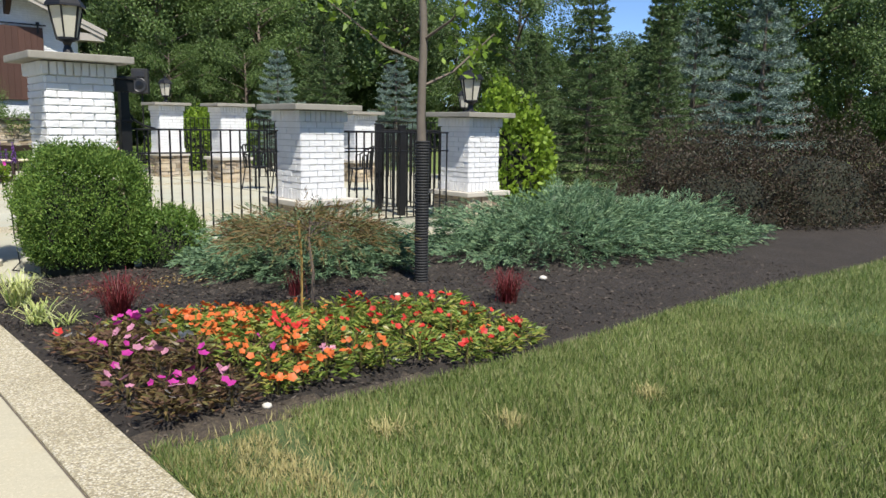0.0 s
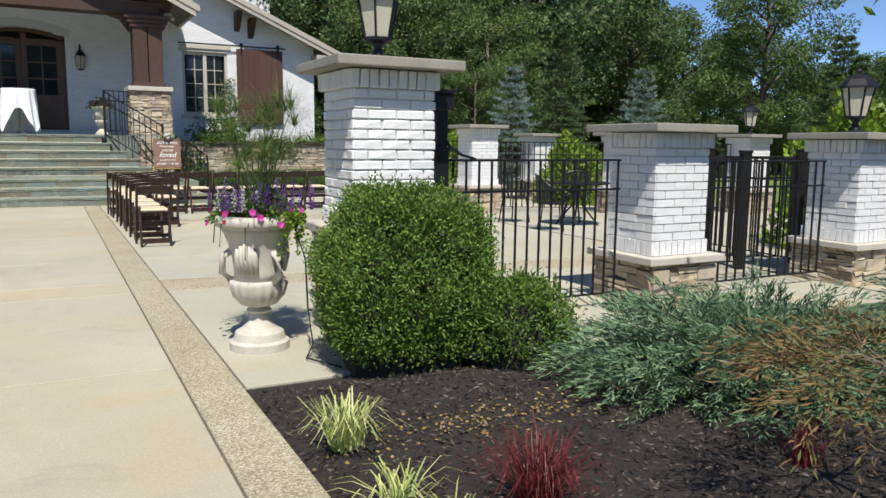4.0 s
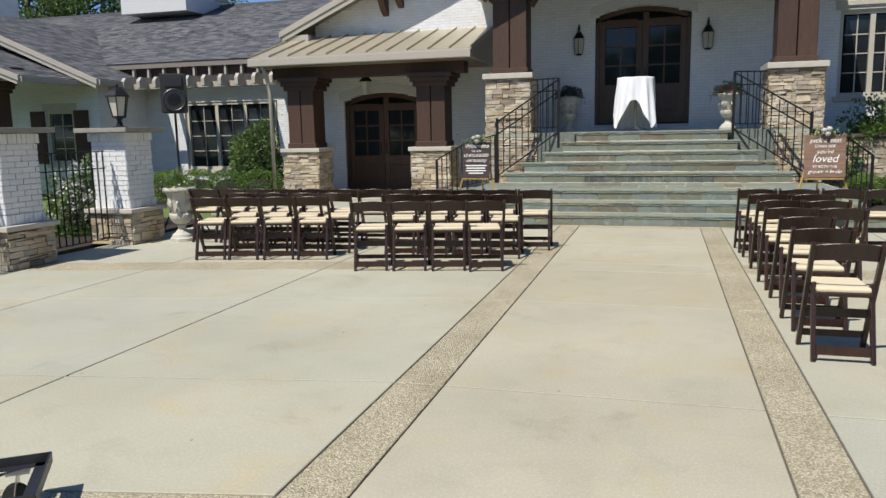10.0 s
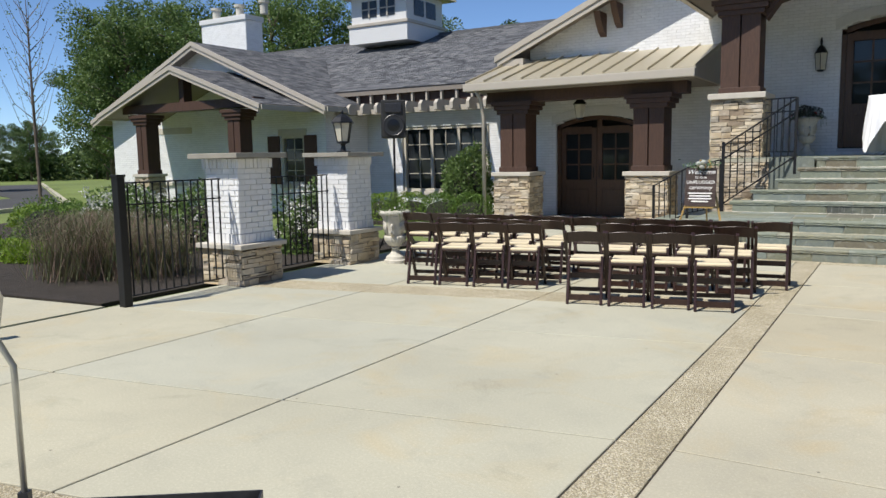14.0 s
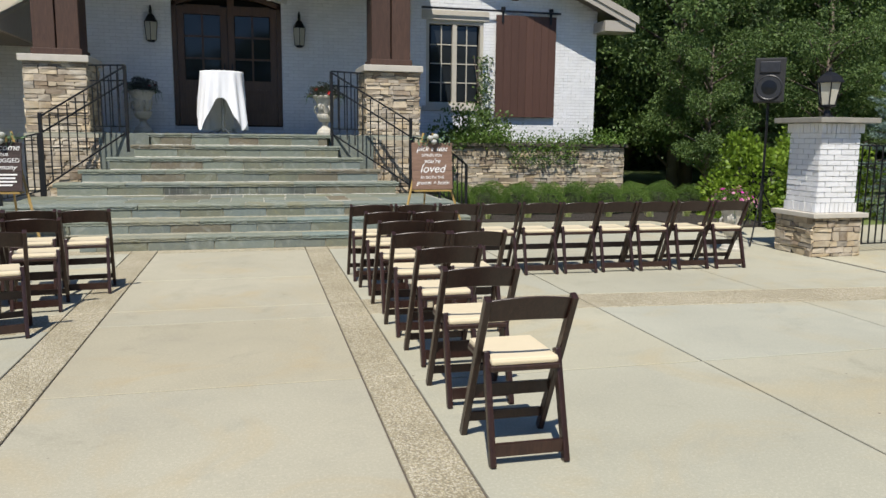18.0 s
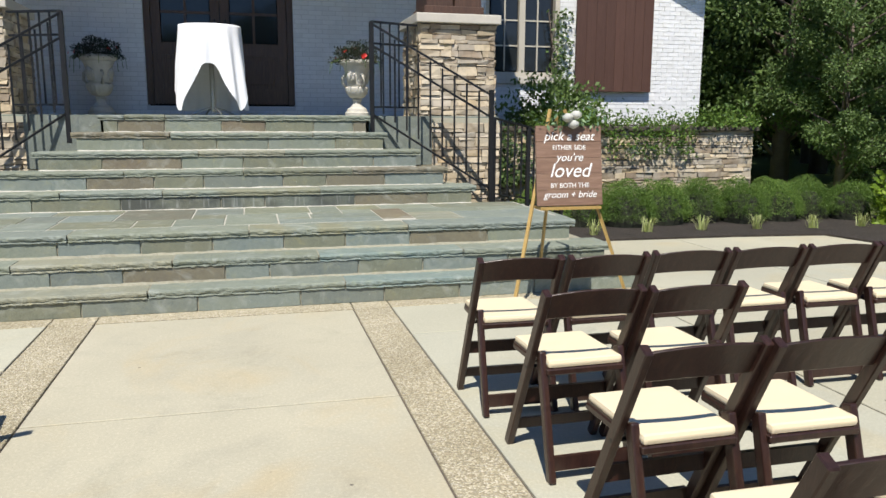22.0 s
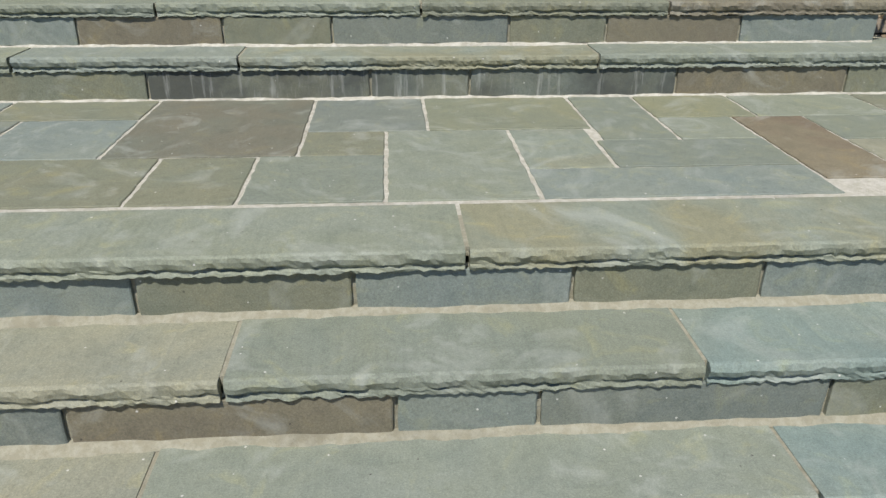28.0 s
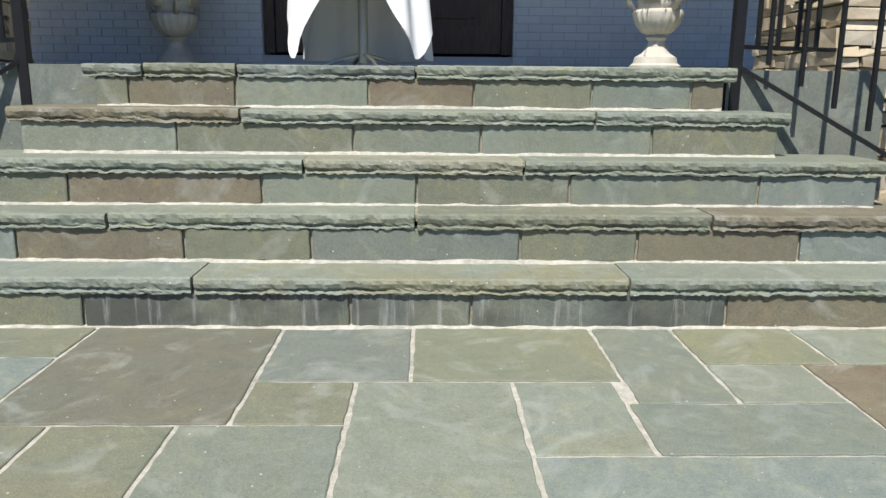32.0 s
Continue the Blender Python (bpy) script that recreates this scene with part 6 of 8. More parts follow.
# ---- urns
def urn(x, y, z, h, label, shade=CAST_STONE, group="urns", slim=0.8):
    U = thing("garden_urn", x, y, z, label=label, category="urn", group=group)
    k = h / 0.86
    w = k * slim
    pr = [(0.235, 0), (0.235, 0.05), (0.205, 0.065), (0.19, 0.11), (0.13, 0.14), (0.085, 0.185), (0.075, 0.23), (0.1, 0.25), (0.075, 0.27)]
    part("pedestal", Mesh().lathe([(r * w, q * k) for r, q in pr], 32), shade, U, smooth=False)
    part("gadrooned_bowl", Mesh().lathe([(r * w, q * k) for r, q in ((0.07, 0.27), (0.14, 0.29), (0.2, 0.35), (0.225, 0.42), (0.215, 0.45))], 72, wave=0.035, lobes=18), shade, U, "fluted bowl", smooth=True)
    part("body", Mesh().lathe([(r * w, q * k) for r, q in ((0.19, 0.45), (0.185, 0.5), (0.195, 0.58), (0.225, 0.68), (0.26, 0.75), (0.29, 0.79))], 40), shade, U, smooth=True)
    rim = Mesh().lathe([(r * w, q * k) for r, q in ((0.27, 0.775), (0.31, 0.79), (0.325, 0.82), (0.315, 0.85), (0.29, 0.86), (0.27, 0.83))], 96, wave=0.014, lobes=24)
    part("rim", rim, shade, U, "carved rim", smooth=True)
    for s in (0.9, 0.9 + math.pi * 2 / 3, 0.9 + math.pi * 4 / 3):
        c, d = math.cos(s), math.sin(s)
        part("scroll_handle", Mesh().tube([(c * 0.19 * w, d * 0.19 * w, 0.64 * k), (c * 0.27 * w, d * 0.27 * w, 0.6 * k), (c * 0.275 * w, d * 0.275 * w, 0.5 * k), (c * 0.21 * w, d * 0.21 * w, 0.45 * k)], 0.024 * k, 8), shade, U, smooth=True)
        sw = Mesh()
        for i in range(5):
            a = s + 1.05 + (i - 2) * 0.16
            sw.tube([(math.cos(a) * 0.225 * w, math.sin(a) * 0.225 * w, (0.7 - 0.02 * abs(i - 2)) * k), (math.cos(a) * 0.22 * w, math.sin(a) * 0.22 * w, 0.6 * k), (math.cos(a + 0.08) * 0.205 * w, math.sin(a + 0.08) * 0.205 * w, 0.5 * k)], [0.012 * k, 0.024 * k, 0.012 * k], 6)
        part("relief", sw, shade, U, "carved drapery relief", smooth=True)
    part("soil", Mesh().lathe([(0.001, 0.79 * k), (0.27 * w, 0.79 * k), (0.27 * w, 0.815 * k), (0.001, 0.83 * k)], 20), MULCH, U)
    return U


urn(1.58, 8.0, 0, 0.88, "weathered white cast stone urn full of flowers beside the walk")
urn(6.55, 19.1, 0, 0.62, "white cast stone urn of pink flowers beside the speaker stand")
urn(-6.43, 17.78, 0, 0.8, "white cast stone urn with straggling plants beside a pillar")
urn(1.68, 24.7, TOP, 0.72, "pale cast stone urn of flowers beside the main door")
urn(-1.66, 25.85, TOP, 0.8, "pale cast stone urn of flowers beside the main door")

# ---- wall lanterns and fixtures
def wall_lantern(x, z, y=WALL_Y):
    L = thing("wall_lantern", x, y, z, label="black iron wall lantern beside the main door", category="lantern", group="door lanterns")
    part("backplate", Mesh().box(-0.05, 0.05, -0.02, 0, 0.1, 0.55), IRON, L, bevel=0.005)
    part("arm", Mesh().tube([(0, 0, 0.5), (0, -0.1, 0.6), (0, -0.16, 0.68)], 0.012, 6), IRON, L)
    part("cage", Mesh().lathe([(0.05, 0.02), (0.09, 0.06)], 4, 0, -0.16).lathe([(0.125, 0.4), (0.11, 0.44), (0.05, 0.54), (0.02, 0.56), (0.03, 0.62), (0.012, 0.72)], 8, 0, -0.16), IRON, L)
    part("glass", Mesh().lathe([(0.085, 0.06), (0.115, 0.4)], 4, 0, -0.16), LAMP_GLASS, L)
    for i in range(4):
        a = math.pi / 2 * i
        part("bar", Mesh().beam((0.09 * math.cos(a), -0.16 + 0.09 * math.sin(a), 0.06), (0.12 * math.cos(a), -0.16 + 0.12 * math.sin(a), 0.41), 0.012, 0.012), IRON, L)


wall_lantern(-1.5, 3.2)
wall_lantern(1.33, 3.2)
hang = thing("hanging_lantern", -6.45, 25.4, 2.42, label="black iron ceiling lantern under the entry porch", category="lantern")
part("chain", Mesh().tube([(0, 0, 0.5), (0, 0, 0.66)], 0.008, 6), IRON, hang)
part("roof", Mesh().lathe([(0.17, 0.33), (0.16, 0.36), (0.05, 0.47), (0.02, 0.5)], 6), IRON, hang)
part("glass", Mesh().lathe([(0.09, 0.02), (0.14, 0.33)], 6), LAMP_GLASS, hang)
part("foot", Mesh().lathe([(0.03, -0.03), (0.1, 0.0), (0.1, 0.02)], 6), IRON, hang)
cam_fix = thing("security_camera", 3.32, 24.1, 4.42, label="small security camera under the porch eave", category="camera")
part("mount", Mesh().box(-0.1, 0.1, -0.06, 0.06, 0.05, 0.14), TRIM, cam_fix, bevel=0.01)
for s in (-0.1, 0.1):
    part("lens_head", Mesh().tube([(s, 0.0, 0.03), (s, -0.12, -0.01)], 0.045, 12), TRIM, cam_fix)
spot = thing("door_camera", -0.03, WALL_Y, 4.93, label="small black dome light above the main door arch", category="light")
part("dome", Mesh().tube([(0, 0, 0), (0, -0.12, -0.03)], [0.07, 0.06], 12), IRON, spot)

# ---- speakers on tripods
SPEAKER_CONE = m_plain("black_speaker_cone", (0.006, 0.006, 0.007), 0.3)
SPEAKER_RIM = m_plain("grey_speaker_rim", (0.028, 0.028, 0.03), 0.4)


def speaker(x, y, z0, rz, base=0.0):
    S = thing("speaker_stand", x, y, base, rz, label="black tripod stand under a loudspeaker", category="stand", group="speaker stands")
    part("pole", Mesh().tube([(0, 0, 0.25), (0, 0, z0 - base)], 0.018, 8), IRON, S)
    part("collar", Mesh().tube([(0, 0, 0.75), (0, 0, 0.85)], 0.03, 8), IRON, S)
    for i in range(3):
        a = 2 * math.pi * i / 3 + 0.3
        part("leg", Mesh().tube([(0, 0, 0.78), (0.42 * math.cos(a), 0.42 * math.sin(a), 0.012)], 0.011, 6), IRON, S)
        part("brace", Mesh().tube([(0, 0, 0.3), (0.24 * math.cos(a), 0.24 * math.sin(a), 0.34)], 0.008, 6), IRON, S)
    B = thing("loudspeaker", x, y, z0, rz, label="black plastic loudspeaker on a tripod stand", category="loudspeaker", group="loudspeakers")
    part("cabinet", Mesh().prism([(-0.2, -0.17), (0.2, -0.17), (0.14, 0.16), (-0.14, 0.16)], "z", 0, 0.6), RUBBER, B, bevel=0.02)
    part("grille", Mesh().lathe([(0.15, -0.012), (0.15, 0.0), (0.1, 0.012), (0.001, 0.02)], 24).data("grille", SPEAKER_CONE), None, B, "round woofer grille").matrix_basis = pose(0, -0.172, 0.2, 90)
    part("woofer_rim", Mesh().lathe([(0.148, -0.012), (0.172, -0.012), (0.172, 0.012), (0.16, 0.02), (0.148, 0.012)], 28).data("woofer_rim", SPEAKER_RIM), None, B, "grey woofer rim").matrix_basis = pose(0, -0.172, 0.2, 90)
    part("horn", Mesh().box(-0.13, 0.13, -0.19, -0.17, 0.4, 0.55), DARK_STEEL, B, bevel=0.015)


speaker(7.35, 19.6, 1.98, -38)
speaker(-6.95, 18.55, 1.9, 35)

# ---- signs on easels
SIGN_WOOD = m_wood("brown_sign_boards", [(0.17, 0.095, 0.062), (0.25, 0.15, 0.1), (0.33, 0.21, 0.145)], 0.6, 1.2, 14, 14)
SIGN_DARK = m_wood("dark_sign_boards", [(0.03, 0.018, 0.015), (0.05, 0.03, 0.024), (0.075, 0.045, 0.036)], 0.6, 1.2, 14, 14)
EASEL = m_wood("gilt_easel_wood", [(0.32, 0.2, 0.06), (0.42, 0.28, 0.09), (0.5, 0.34, 0.13)], 0.4, 14, 14, 2)
WHITE_PAINT = m_plain("white_lettering", (0.85, 0.84, 0.8), 0.6, 0, 0.05, 20, 0)


def lettering(text, size, x, z, parent, shear=0.0):
    cu = bpy.data.curves.new("lettering", "FONT")
    cu.body, cu.size, cu.align_x, cu.extrude, cu.shear = text, size, "CENTER", 0.0008, shear
    tmp = bpy.data.objects.new("lettering", cu)
    me = bpy.data.meshes.new_from_object(tmp)
    bpy.data.objects.remove(tmp)
    me.materials.clear()
    me.materials.append(WHITE_PAINT)
    ob = part("lettering", me, None, parent, "white painted lettering")
    ob.matrix_basis = pose(x, -0.013, z, 90)
    return ob


def sign(x, y, zc, w, h, wood, lines, label, lean=-8, foot=0.0, rz=0):
    E = thing("easel", x, y, foot, rz, label="slim gilt wooden easel holding a sign", category="easel", group="easels")
    H = zc + h / 2 + 0.12 - foot
    for s in (-1, 1):
        part("front_leg", Mesh().beam((s * (w / 2 + 0.22), -0.32, 0), (s * 0.06, 0.09, H), 0.025, 0.018), EASEL, E)
    part("rear_leg", Mesh().beam((0, 0.42, 0.0), (0, 0.1, H - 0.05), 0.022, 0.018), EASEL, E)
    part("shelf", Mesh().box(-w / 2 + 0.02, w / 2 - 0.02, -0.24, -0.06, zc - h / 2 - 0.025 - foot, zc - h / 2 - 0.005 - foot), EASEL, E)
    S = thing("welcome_sign", x, y - 0.02, zc, rz, label=label, category="sign", group="ceremony signs")
    S.matrix_basis = pose(x, y - 0.165, zc, lean, 0, rz)
    k = 5
    for i in range(k):
        part("board", Mesh().box(-w / 2, w / 2, -0.01, 0.01, -h / 2 + h * i / k + 0.0008, -h / 2 + h * (i + 1) / k - 0.0008), wood, S, bevel=0.002)
    for text, size, z, sh in lines:
        lettering(text, size, 0, z, S, sh)
    return S


sign(2.615, 20.02, 1.095, 0.53, 0.6, SIGN_WOOD, (("pick a seat", 0.095, 0.19, 0.3), ("EITHER SIDE", 0.05, 0.12, 0), ("you're", 0.085, 0.035, 0.3), ("loved", 0.15, -0.085, 0.3), ("BY BOTH THE", 0.05, -0.165, 0), ("groom + bride", 0.072, -0.24, 0.3)),
     "brown plank wedding sign with white lettering and flowers on an easel")
sign(-2.42, 20.05, 1.08, 0.44, 0.56, SIGN_DARK, (("Welcome", 0.1, 0.19, 0.3), ("TO OUR", 0.045, 0.125, 0), ("UNPLUGGED", 0.068, 0.05, 0), ("ceremony", 0.08, -0.03, 0.3)),
     "dark plank wedding sign with white lettering and flowers on an easel")
for i, (wd, z) in enumerate(((0.34, -0.09), (0.3, -0.13), (0.33, -0.17), (0.24, -0.21))):
    bars = new("lettering", Mesh().box(-wd / 2, wd / 2, -0.0135, -0.0125, z - 0.009, z + 0.009).data("lettering", WHITE_PAINT))
    bars.parent = [o for o in scene.objects if o.name.startswith("welcome_sign")][-1]


# ---- dark metal patio set on the side terrace
def patio_chair():
    C = thing("patio_chair", 0, 0, 0, label="dark metal patio chair with a slatted barrel back", category="chair", group="patio set")
    part("seat", Mesh().lathe([(0.2, 0.42), (0.235, 0.425), (0.235, 0.445), (0.2, 0.45)], 18), IRON, C)
    for i in range(4):
        a = math.radians(45 + 90 * i)
        part("leg", Mesh().tube([(0.2 * math.cos(a), 0.2 * math.sin(a), 0.42), (0.27 * math.cos(a), 0.27 * math.sin(a), 0.0)], 0.012, 6), IRON, C)
    arc = [(0.26 * math.cos(math.radians(t)), 0.26 * math.sin(math.radians(t))) for t in range(-10, 191, 20)]
    part("top_rail", Mesh().tube([(x, y, 0.68 + 0.2 * max(0, y / 0.26)) for x, y in arc], 0.014, 6), IRON, C)
    for x, y in arc:
        part("slat", Mesh().beam((x * 0.86, y * 0.86, 0.43), (x, y, 0.68 + 0.2 * max(0, y / 0.26)), 0.03, 0.005), IRON, C)
    return C


ptable = thing("patio_table", 8.35, 13.5, 0, label="round dark metal patio table on the side terrace", category="table", group="patio set")
part("tabletop", Mesh().lathe([(0.5, 0.70), (0.53, 0.705), (0.53, 0.725), (0.5, 0.73)], 30), IRON, ptable)
for i in range(4):
    a = math.radians(45 + 90 * i)
    part("leg", Mesh().tube([(0.1 * math.cos(a), 0.1 * math.sin(a), 0.7), (0.08 * math.cos(a), 0.08 * math.sin(a), 0.35), (0.36 * math.cos(a), 0.36 * math.sin(a), 0.0)], 0.016, 6), IRON, ptable)
pc = patio_chair()
pc.matrix_basis = pose(7.45, 13.0, 0, 0, 0, 60)
for x, y, r in ((8.9, 14.3, -40), (7.6, 14.3, 20), (9.2, 12.9, -110)):
    copy_thing(pc, pose(x, y, 0, 0, 0, r))

# drip line by the urn
hose = thing("drip_hose", 1.78, 7.86, 0, label="thin black irrigation hose rising from the bed to the urn", category="hose")
part("tube", Mesh().tube([(0.12, -0.55, 0.01), (-0.02, -0.3, 0.02), (0.08, -0.12, 0.05), (0.06, -0.08, 0.3), (0.05, -0.08, 0.6), (0.0, 0.02, 0.84), (-0.06, 0.06, 0.82)], 0.006, 6), RUBBER, hose, smooth=True)

# ---- planting
G = np.random.default_rng(5)
BOX_GREEN = m_leaf("boxwood_leaf", [(0.065, 0.13, 0.025), (0.11, 0.205, 0.035), (0.175, 0.28, 0.05), (0.26, 0.36, 0.08)], 0.62)
YEW_GREEN = m_leaf("yew_leaf", [(0.07, 0.14, 0.025), (0.115, 0.2, 0.035), (0.17, 0.26, 0.05)], 0.5)
JUNIPER = m_leaf("juniper_spray", [(0.085, 0.155, 0.085), (0.135, 0.23, 0.125), (0.19, 0.3, 0.165), (0.27, 0.375, 0.19)], 0.6, 0.15)
MAPLE = m_leaf("bronze_maple_leaf", [(0.13, 0.085, 0.04), (0.2, 0.14, 0.055), (0.13, 0.15, 0.055), (0.28, 0.15, 0.07), (0.15, 0.17, 0.06)], 0.55)
LIME = m_leaf("lime_shrub_leaf", [(0.13, 0.22, 0.02), (0.2, 0.31, 0.03), (0.3, 0.42, 0.05)], 0.5, 0.35)
BROWN_LEAF = m_leaf("dark_bronze_shrub_leaf", [(0.03, 0.026, 0.018), (0.06, 0.042, 0.03), (0.085, 0.055, 0.038), (0.06, 0.07, 0.035), (0.11, 0.075, 0.05)], 0.55)
SPRUCE = m_leaf("blue_spruce_needle", [(0.13, 0.19, 0.16), (0.22, 0.3, 0.26), (0.34, 0.43, 0.38)], 0.6, 0.1)
CEDAR = m_leaf("dark_evergreen_spray", [(0.06, 0.105, 0.04), (0.1, 0.16, 0.055), (0.15, 0.21, 0.075)], 0.6, 0.1)
OAK = m_leaf("woodland_leaf", [(0.05, 0.09, 0.035), (0.085, 0.14, 0.05), (0.125, 0.19, 0.065), (0.18, 0.25, 0.085)], 0.55, 0.3)
OAK2 = m_leaf("light_woodland_leaf", [(0.08, 0.135, 0.04), (0.125, 0.195, 0.055), (0.18, 0.26, 0.075)], 0.55, 0.3)
GRASS = m_leaf("grass_blade", [(0.1, 0.16, 0.035), (0.18, 0.25, 0.065), (0.28, 0.33, 0.11), (0.48, 0.45, 0.23)], 0.55, 0.3)
STRAW = m_leaf("straw_blade", [(0.42, 0.36, 0.16), (0.55, 0.47, 0.22), (0.3, 0.3, 0.11)], 0.7, 0.3)
VARIEG = m_leaf("variegated_blade", [(0.35, 0.42, 0.1), (0.55, 0.58, 0.22), (0.65, 0.66, 0.36), (0.25, 0.36, 0.07)], 0.5, 0.3)
RED_GRASS = m_leaf("red_grass_blade", [(0.14, 0.02, 0.025), (0.25, 0.035, 0.04), (0.1, 0.025, 0.02)], 0.5, 0.3)
IMP_GREEN = m_leaf("impatiens_leaf", [(0.11, 0.18, 0.035), (0.19, 0.27, 0.05), (0.3, 0.35, 0.07), (0.4, 0.34, 0.09)], 0.4, 0.25)
IMP_DARK = m_leaf("dark_impatiens_leaf", [(0.1, 0.055, 0.04), (0.16, 0.09, 0.055), (0.15, 0.14, 0.05), (0.26, 0.16, 0.07)], 0.4, 0.25)
BARK = m_plain("grey_bark", (0.14, 0.11, 0.085), 0.9, 0, 0.4, 8, 0.8)
FLOWERS = {n: m_leaf(n + "_petal", [tuple(v * 0.75 for v in c), c], 0.5, 0.3) for n, c in (("orange", (0.85, 0.2, 0.05)), ("magenta", (0.7, 0.06, 0.42)), ("red", (0.72, 0.05, 0.04)), ("white", (0.85, 0.83, 0.78)), ("purple", (0.26, 0.1, 0.45)), ("pink", (0.8, 0.35, 0.5)))}
PAPYRUS = m_leaf("papyrus_blade", [(0.085, 0.14, 0.035), (0.13, 0.195, 0.05), (0.2, 0.26, 0.08)], 0.5, 0.3)


def unit(a):
    return a / np.maximum(np.linalg.norm(a, axis=1, keepdims=True), 1e-6)


def leaf_mesh(name, P, D, length, width, mat, bend=0.0):
    """Many four-cornered leaves: P where they grow, D which way."""
    n = len(P)
    D = unit(D)
    side = unit(np.cross(D, G.normal(size=(n, 3))))
    nor = np.cross(D, side)
    L = (length * G.uniform(0.7, 1.25, n))[:, None]
    W = (width * G.uniform(0.75, 1.2, n))[:, None]
    v = np.empty((n, 4, 3))
    v[:, 0] = P
    v[:, 1] = P + D * L * 0.5 + side * W * 0.5 + nor * L * bend
    v[:, 2] = P + D * L
    v[:, 3] = P + D * L * 0.5 - side * W * 0.5 + nor * L * bend
    me = bpy.data.meshes.new(name)
    me.vertices.add(n * 4)
    me.vertices.foreach_set("co", v.ravel())
    me.loops.add(n * 4)
    me.loops.foreach_set("vertex_index", np.arange(n * 4, dtype=np.int32))
    me.polygons.add(n)
    me.polygons.foreach_set("loop_start", np.arange(0, n * 4, 4, dtype=np.int32))
    me.polygons.foreach_set("loop_total", np.full(n, 4, dtype=np.int32))
    me.update()
    me.materials.append(mat)
    return me


def blob(n, rx, ry, rz, power=2.0, depth=0.3, low=-0.3, lump=0.12, freq=2.5):
    """Points in the outer skin of a lumpy rounded mass, and the way out of it."""
    d = unit(G.normal(size=(int(n * 1.6) + 20, 3)))
    d = d[d[:, 2] > low][:n]
    q = (np.abs(d) ** power).sum(1) ** (-1 / power)
    ph = G.uniform(0, 6.28, 6)
    w = 1 + lump * (np.sin(freq * 2 * d[:, 0] + ph[0]) * np.cos(freq * 2 * d[:, 1] + ph[1]) + 0.6 * np.sin(freq * 4 * d[:, 2] + ph[2] + 3 * d[:, 0]) + 0.5 * np.sin(freq * 5 * d[:, 1] + ph[3]))
    r = q * w * (1 - depth * G.random(len(d)) ** 2)
    return d * r[:, None] * np.array([rx, ry, rz]), d


def core_mesh(rx, ry, rz, power, k=0.78):
    m = Mesh()
    nu, nv = 14, 8
    for j in range(nv + 1):
        t = -0.35 + (math.pi / 2 + 0.35) * j / nv
        for i in range(nu):
            a = 2 * math.pi * i / nu
            d = np.array([math.cos(t) * math.cos(a), math.cos(t) * math.sin(a), math.sin(t)])
            q = (np.abs(d) ** power).sum() ** (-1 / power) * k
            m.v.append((d[0] * q * rx, d[1] * q * ry, d[2] * q * rz))
    for j in range(nv):
        for i in range(nu):
            a, b = j * nu + i, j * nu + (i + 1) % nu
            m.f.append((a, b, b + nu, a + nu))
    return m


# near-black hull inside each bush: the inner shade is put into its colour
SHADE_CORE = m_plain("shaded_twigs", (0.02, 0.022, 0.012), 0.95, 0, 0.4, 20, 0.6)


def shrub(name, x, y, z, rx, ry, rz, n, leaf, wid, mat, label, power=2.0, up=0.35, spread=0.8, group="", lump=0.1, low=-0.25, cz=0.0, core=True, depth=0.3, category="shrub", freq=2.5, rot=0):
    S = thing(name, x, y, z, rot, label=label, category=category, group=group)
    P, d = blob(n, rx, ry, rz, power, depth, low, lump, freq)
    D = d * 0.55 + G.normal(size=d.shape) * spread + np.array([0, 0, up])
    P[:, 2] += cz
    P[:, 2] = np.maximum(P[:, 2], 0.02)
    part("foliage", leaf_mesh("foliage", P, D, leaf, wid, mat, 0.08), None, S)
    if core:
        part("woody_core", core_mesh(rx, ry, rz, power, 0.72), SHADE_CORE, S).location.z = cz
    stem = Mesh()
    for i in range(4):
        a = 1.57 * i + 0.4
        stem.tube([(0.05 * math.cos(a), 0.05 * math.sin(a), -0.02), (0.3 * rx * math.cos(a), 0.3 * ry * math.sin(a), cz + 0.3 * rz)], [0.02, 0.012], 5)
    part("branching_stem", stem, BARK, S)
    return S


def tuft(name, x, y, z, n, h, spread, mat, label, width=0.012, group="grasses", droop=0.5, base=0.03):
    """A clump of arching blades, each of three joints."""
    T = thing(name, x, y, z, label=label, category="grass", group=group)
    m = Mesh()
    for _ in range(n):
        a, s = G.uniform(0, 6.28), G.uniform(0.25, 1) * spread
        hh = h * G.uniform(0.6, 1.1)
        b = np.array([G.normal() * base, G.normal() * base, 0])
        o = np.array([math.cos(a), math.sin(a), 0])
        w = np.array([-o[1], o[0], 0]) * width * G.uniform(0.7, 1.3) / 2
        pts = [b, b + o * s * 0.35 + np.array([0, 0, hh * 0.6]), b + o * s * 0.75 + np.array([0, 0, hh * (1 - 0.15 * droop)]), b + o * s * 1.15 + np.array([0, 0, hh * (1 - 0.6 * droop)])]
        k = len(m.v)
        for i, p in enumerate(pts):
            q = w * (1 - 0.3 * i) if i < 3 else w * 0.08
            m.v += [tuple(p - q), tuple(p + q)]
        m.f += [(k + 2 * i, k + 2 * i + 1, k + 2 * i + 3, k + 2 * i + 2) for i in range(3)]
    part("clump", quick("clump", m.v, m.f, mat), None, T)
    return T


# mulch bed with a slight mound
def bed_z(x, y):
    e = min(1, max(0, (x - 1.3) / 0.5), max(0, (7.15 - y) / 0.5))
    return -0.012 + 0.085 * e * min(1, max(0, (y - 3.2) / 0.8)) + 0.012 * noise.noise((x * 2.1, y * 2.1, 0.3))


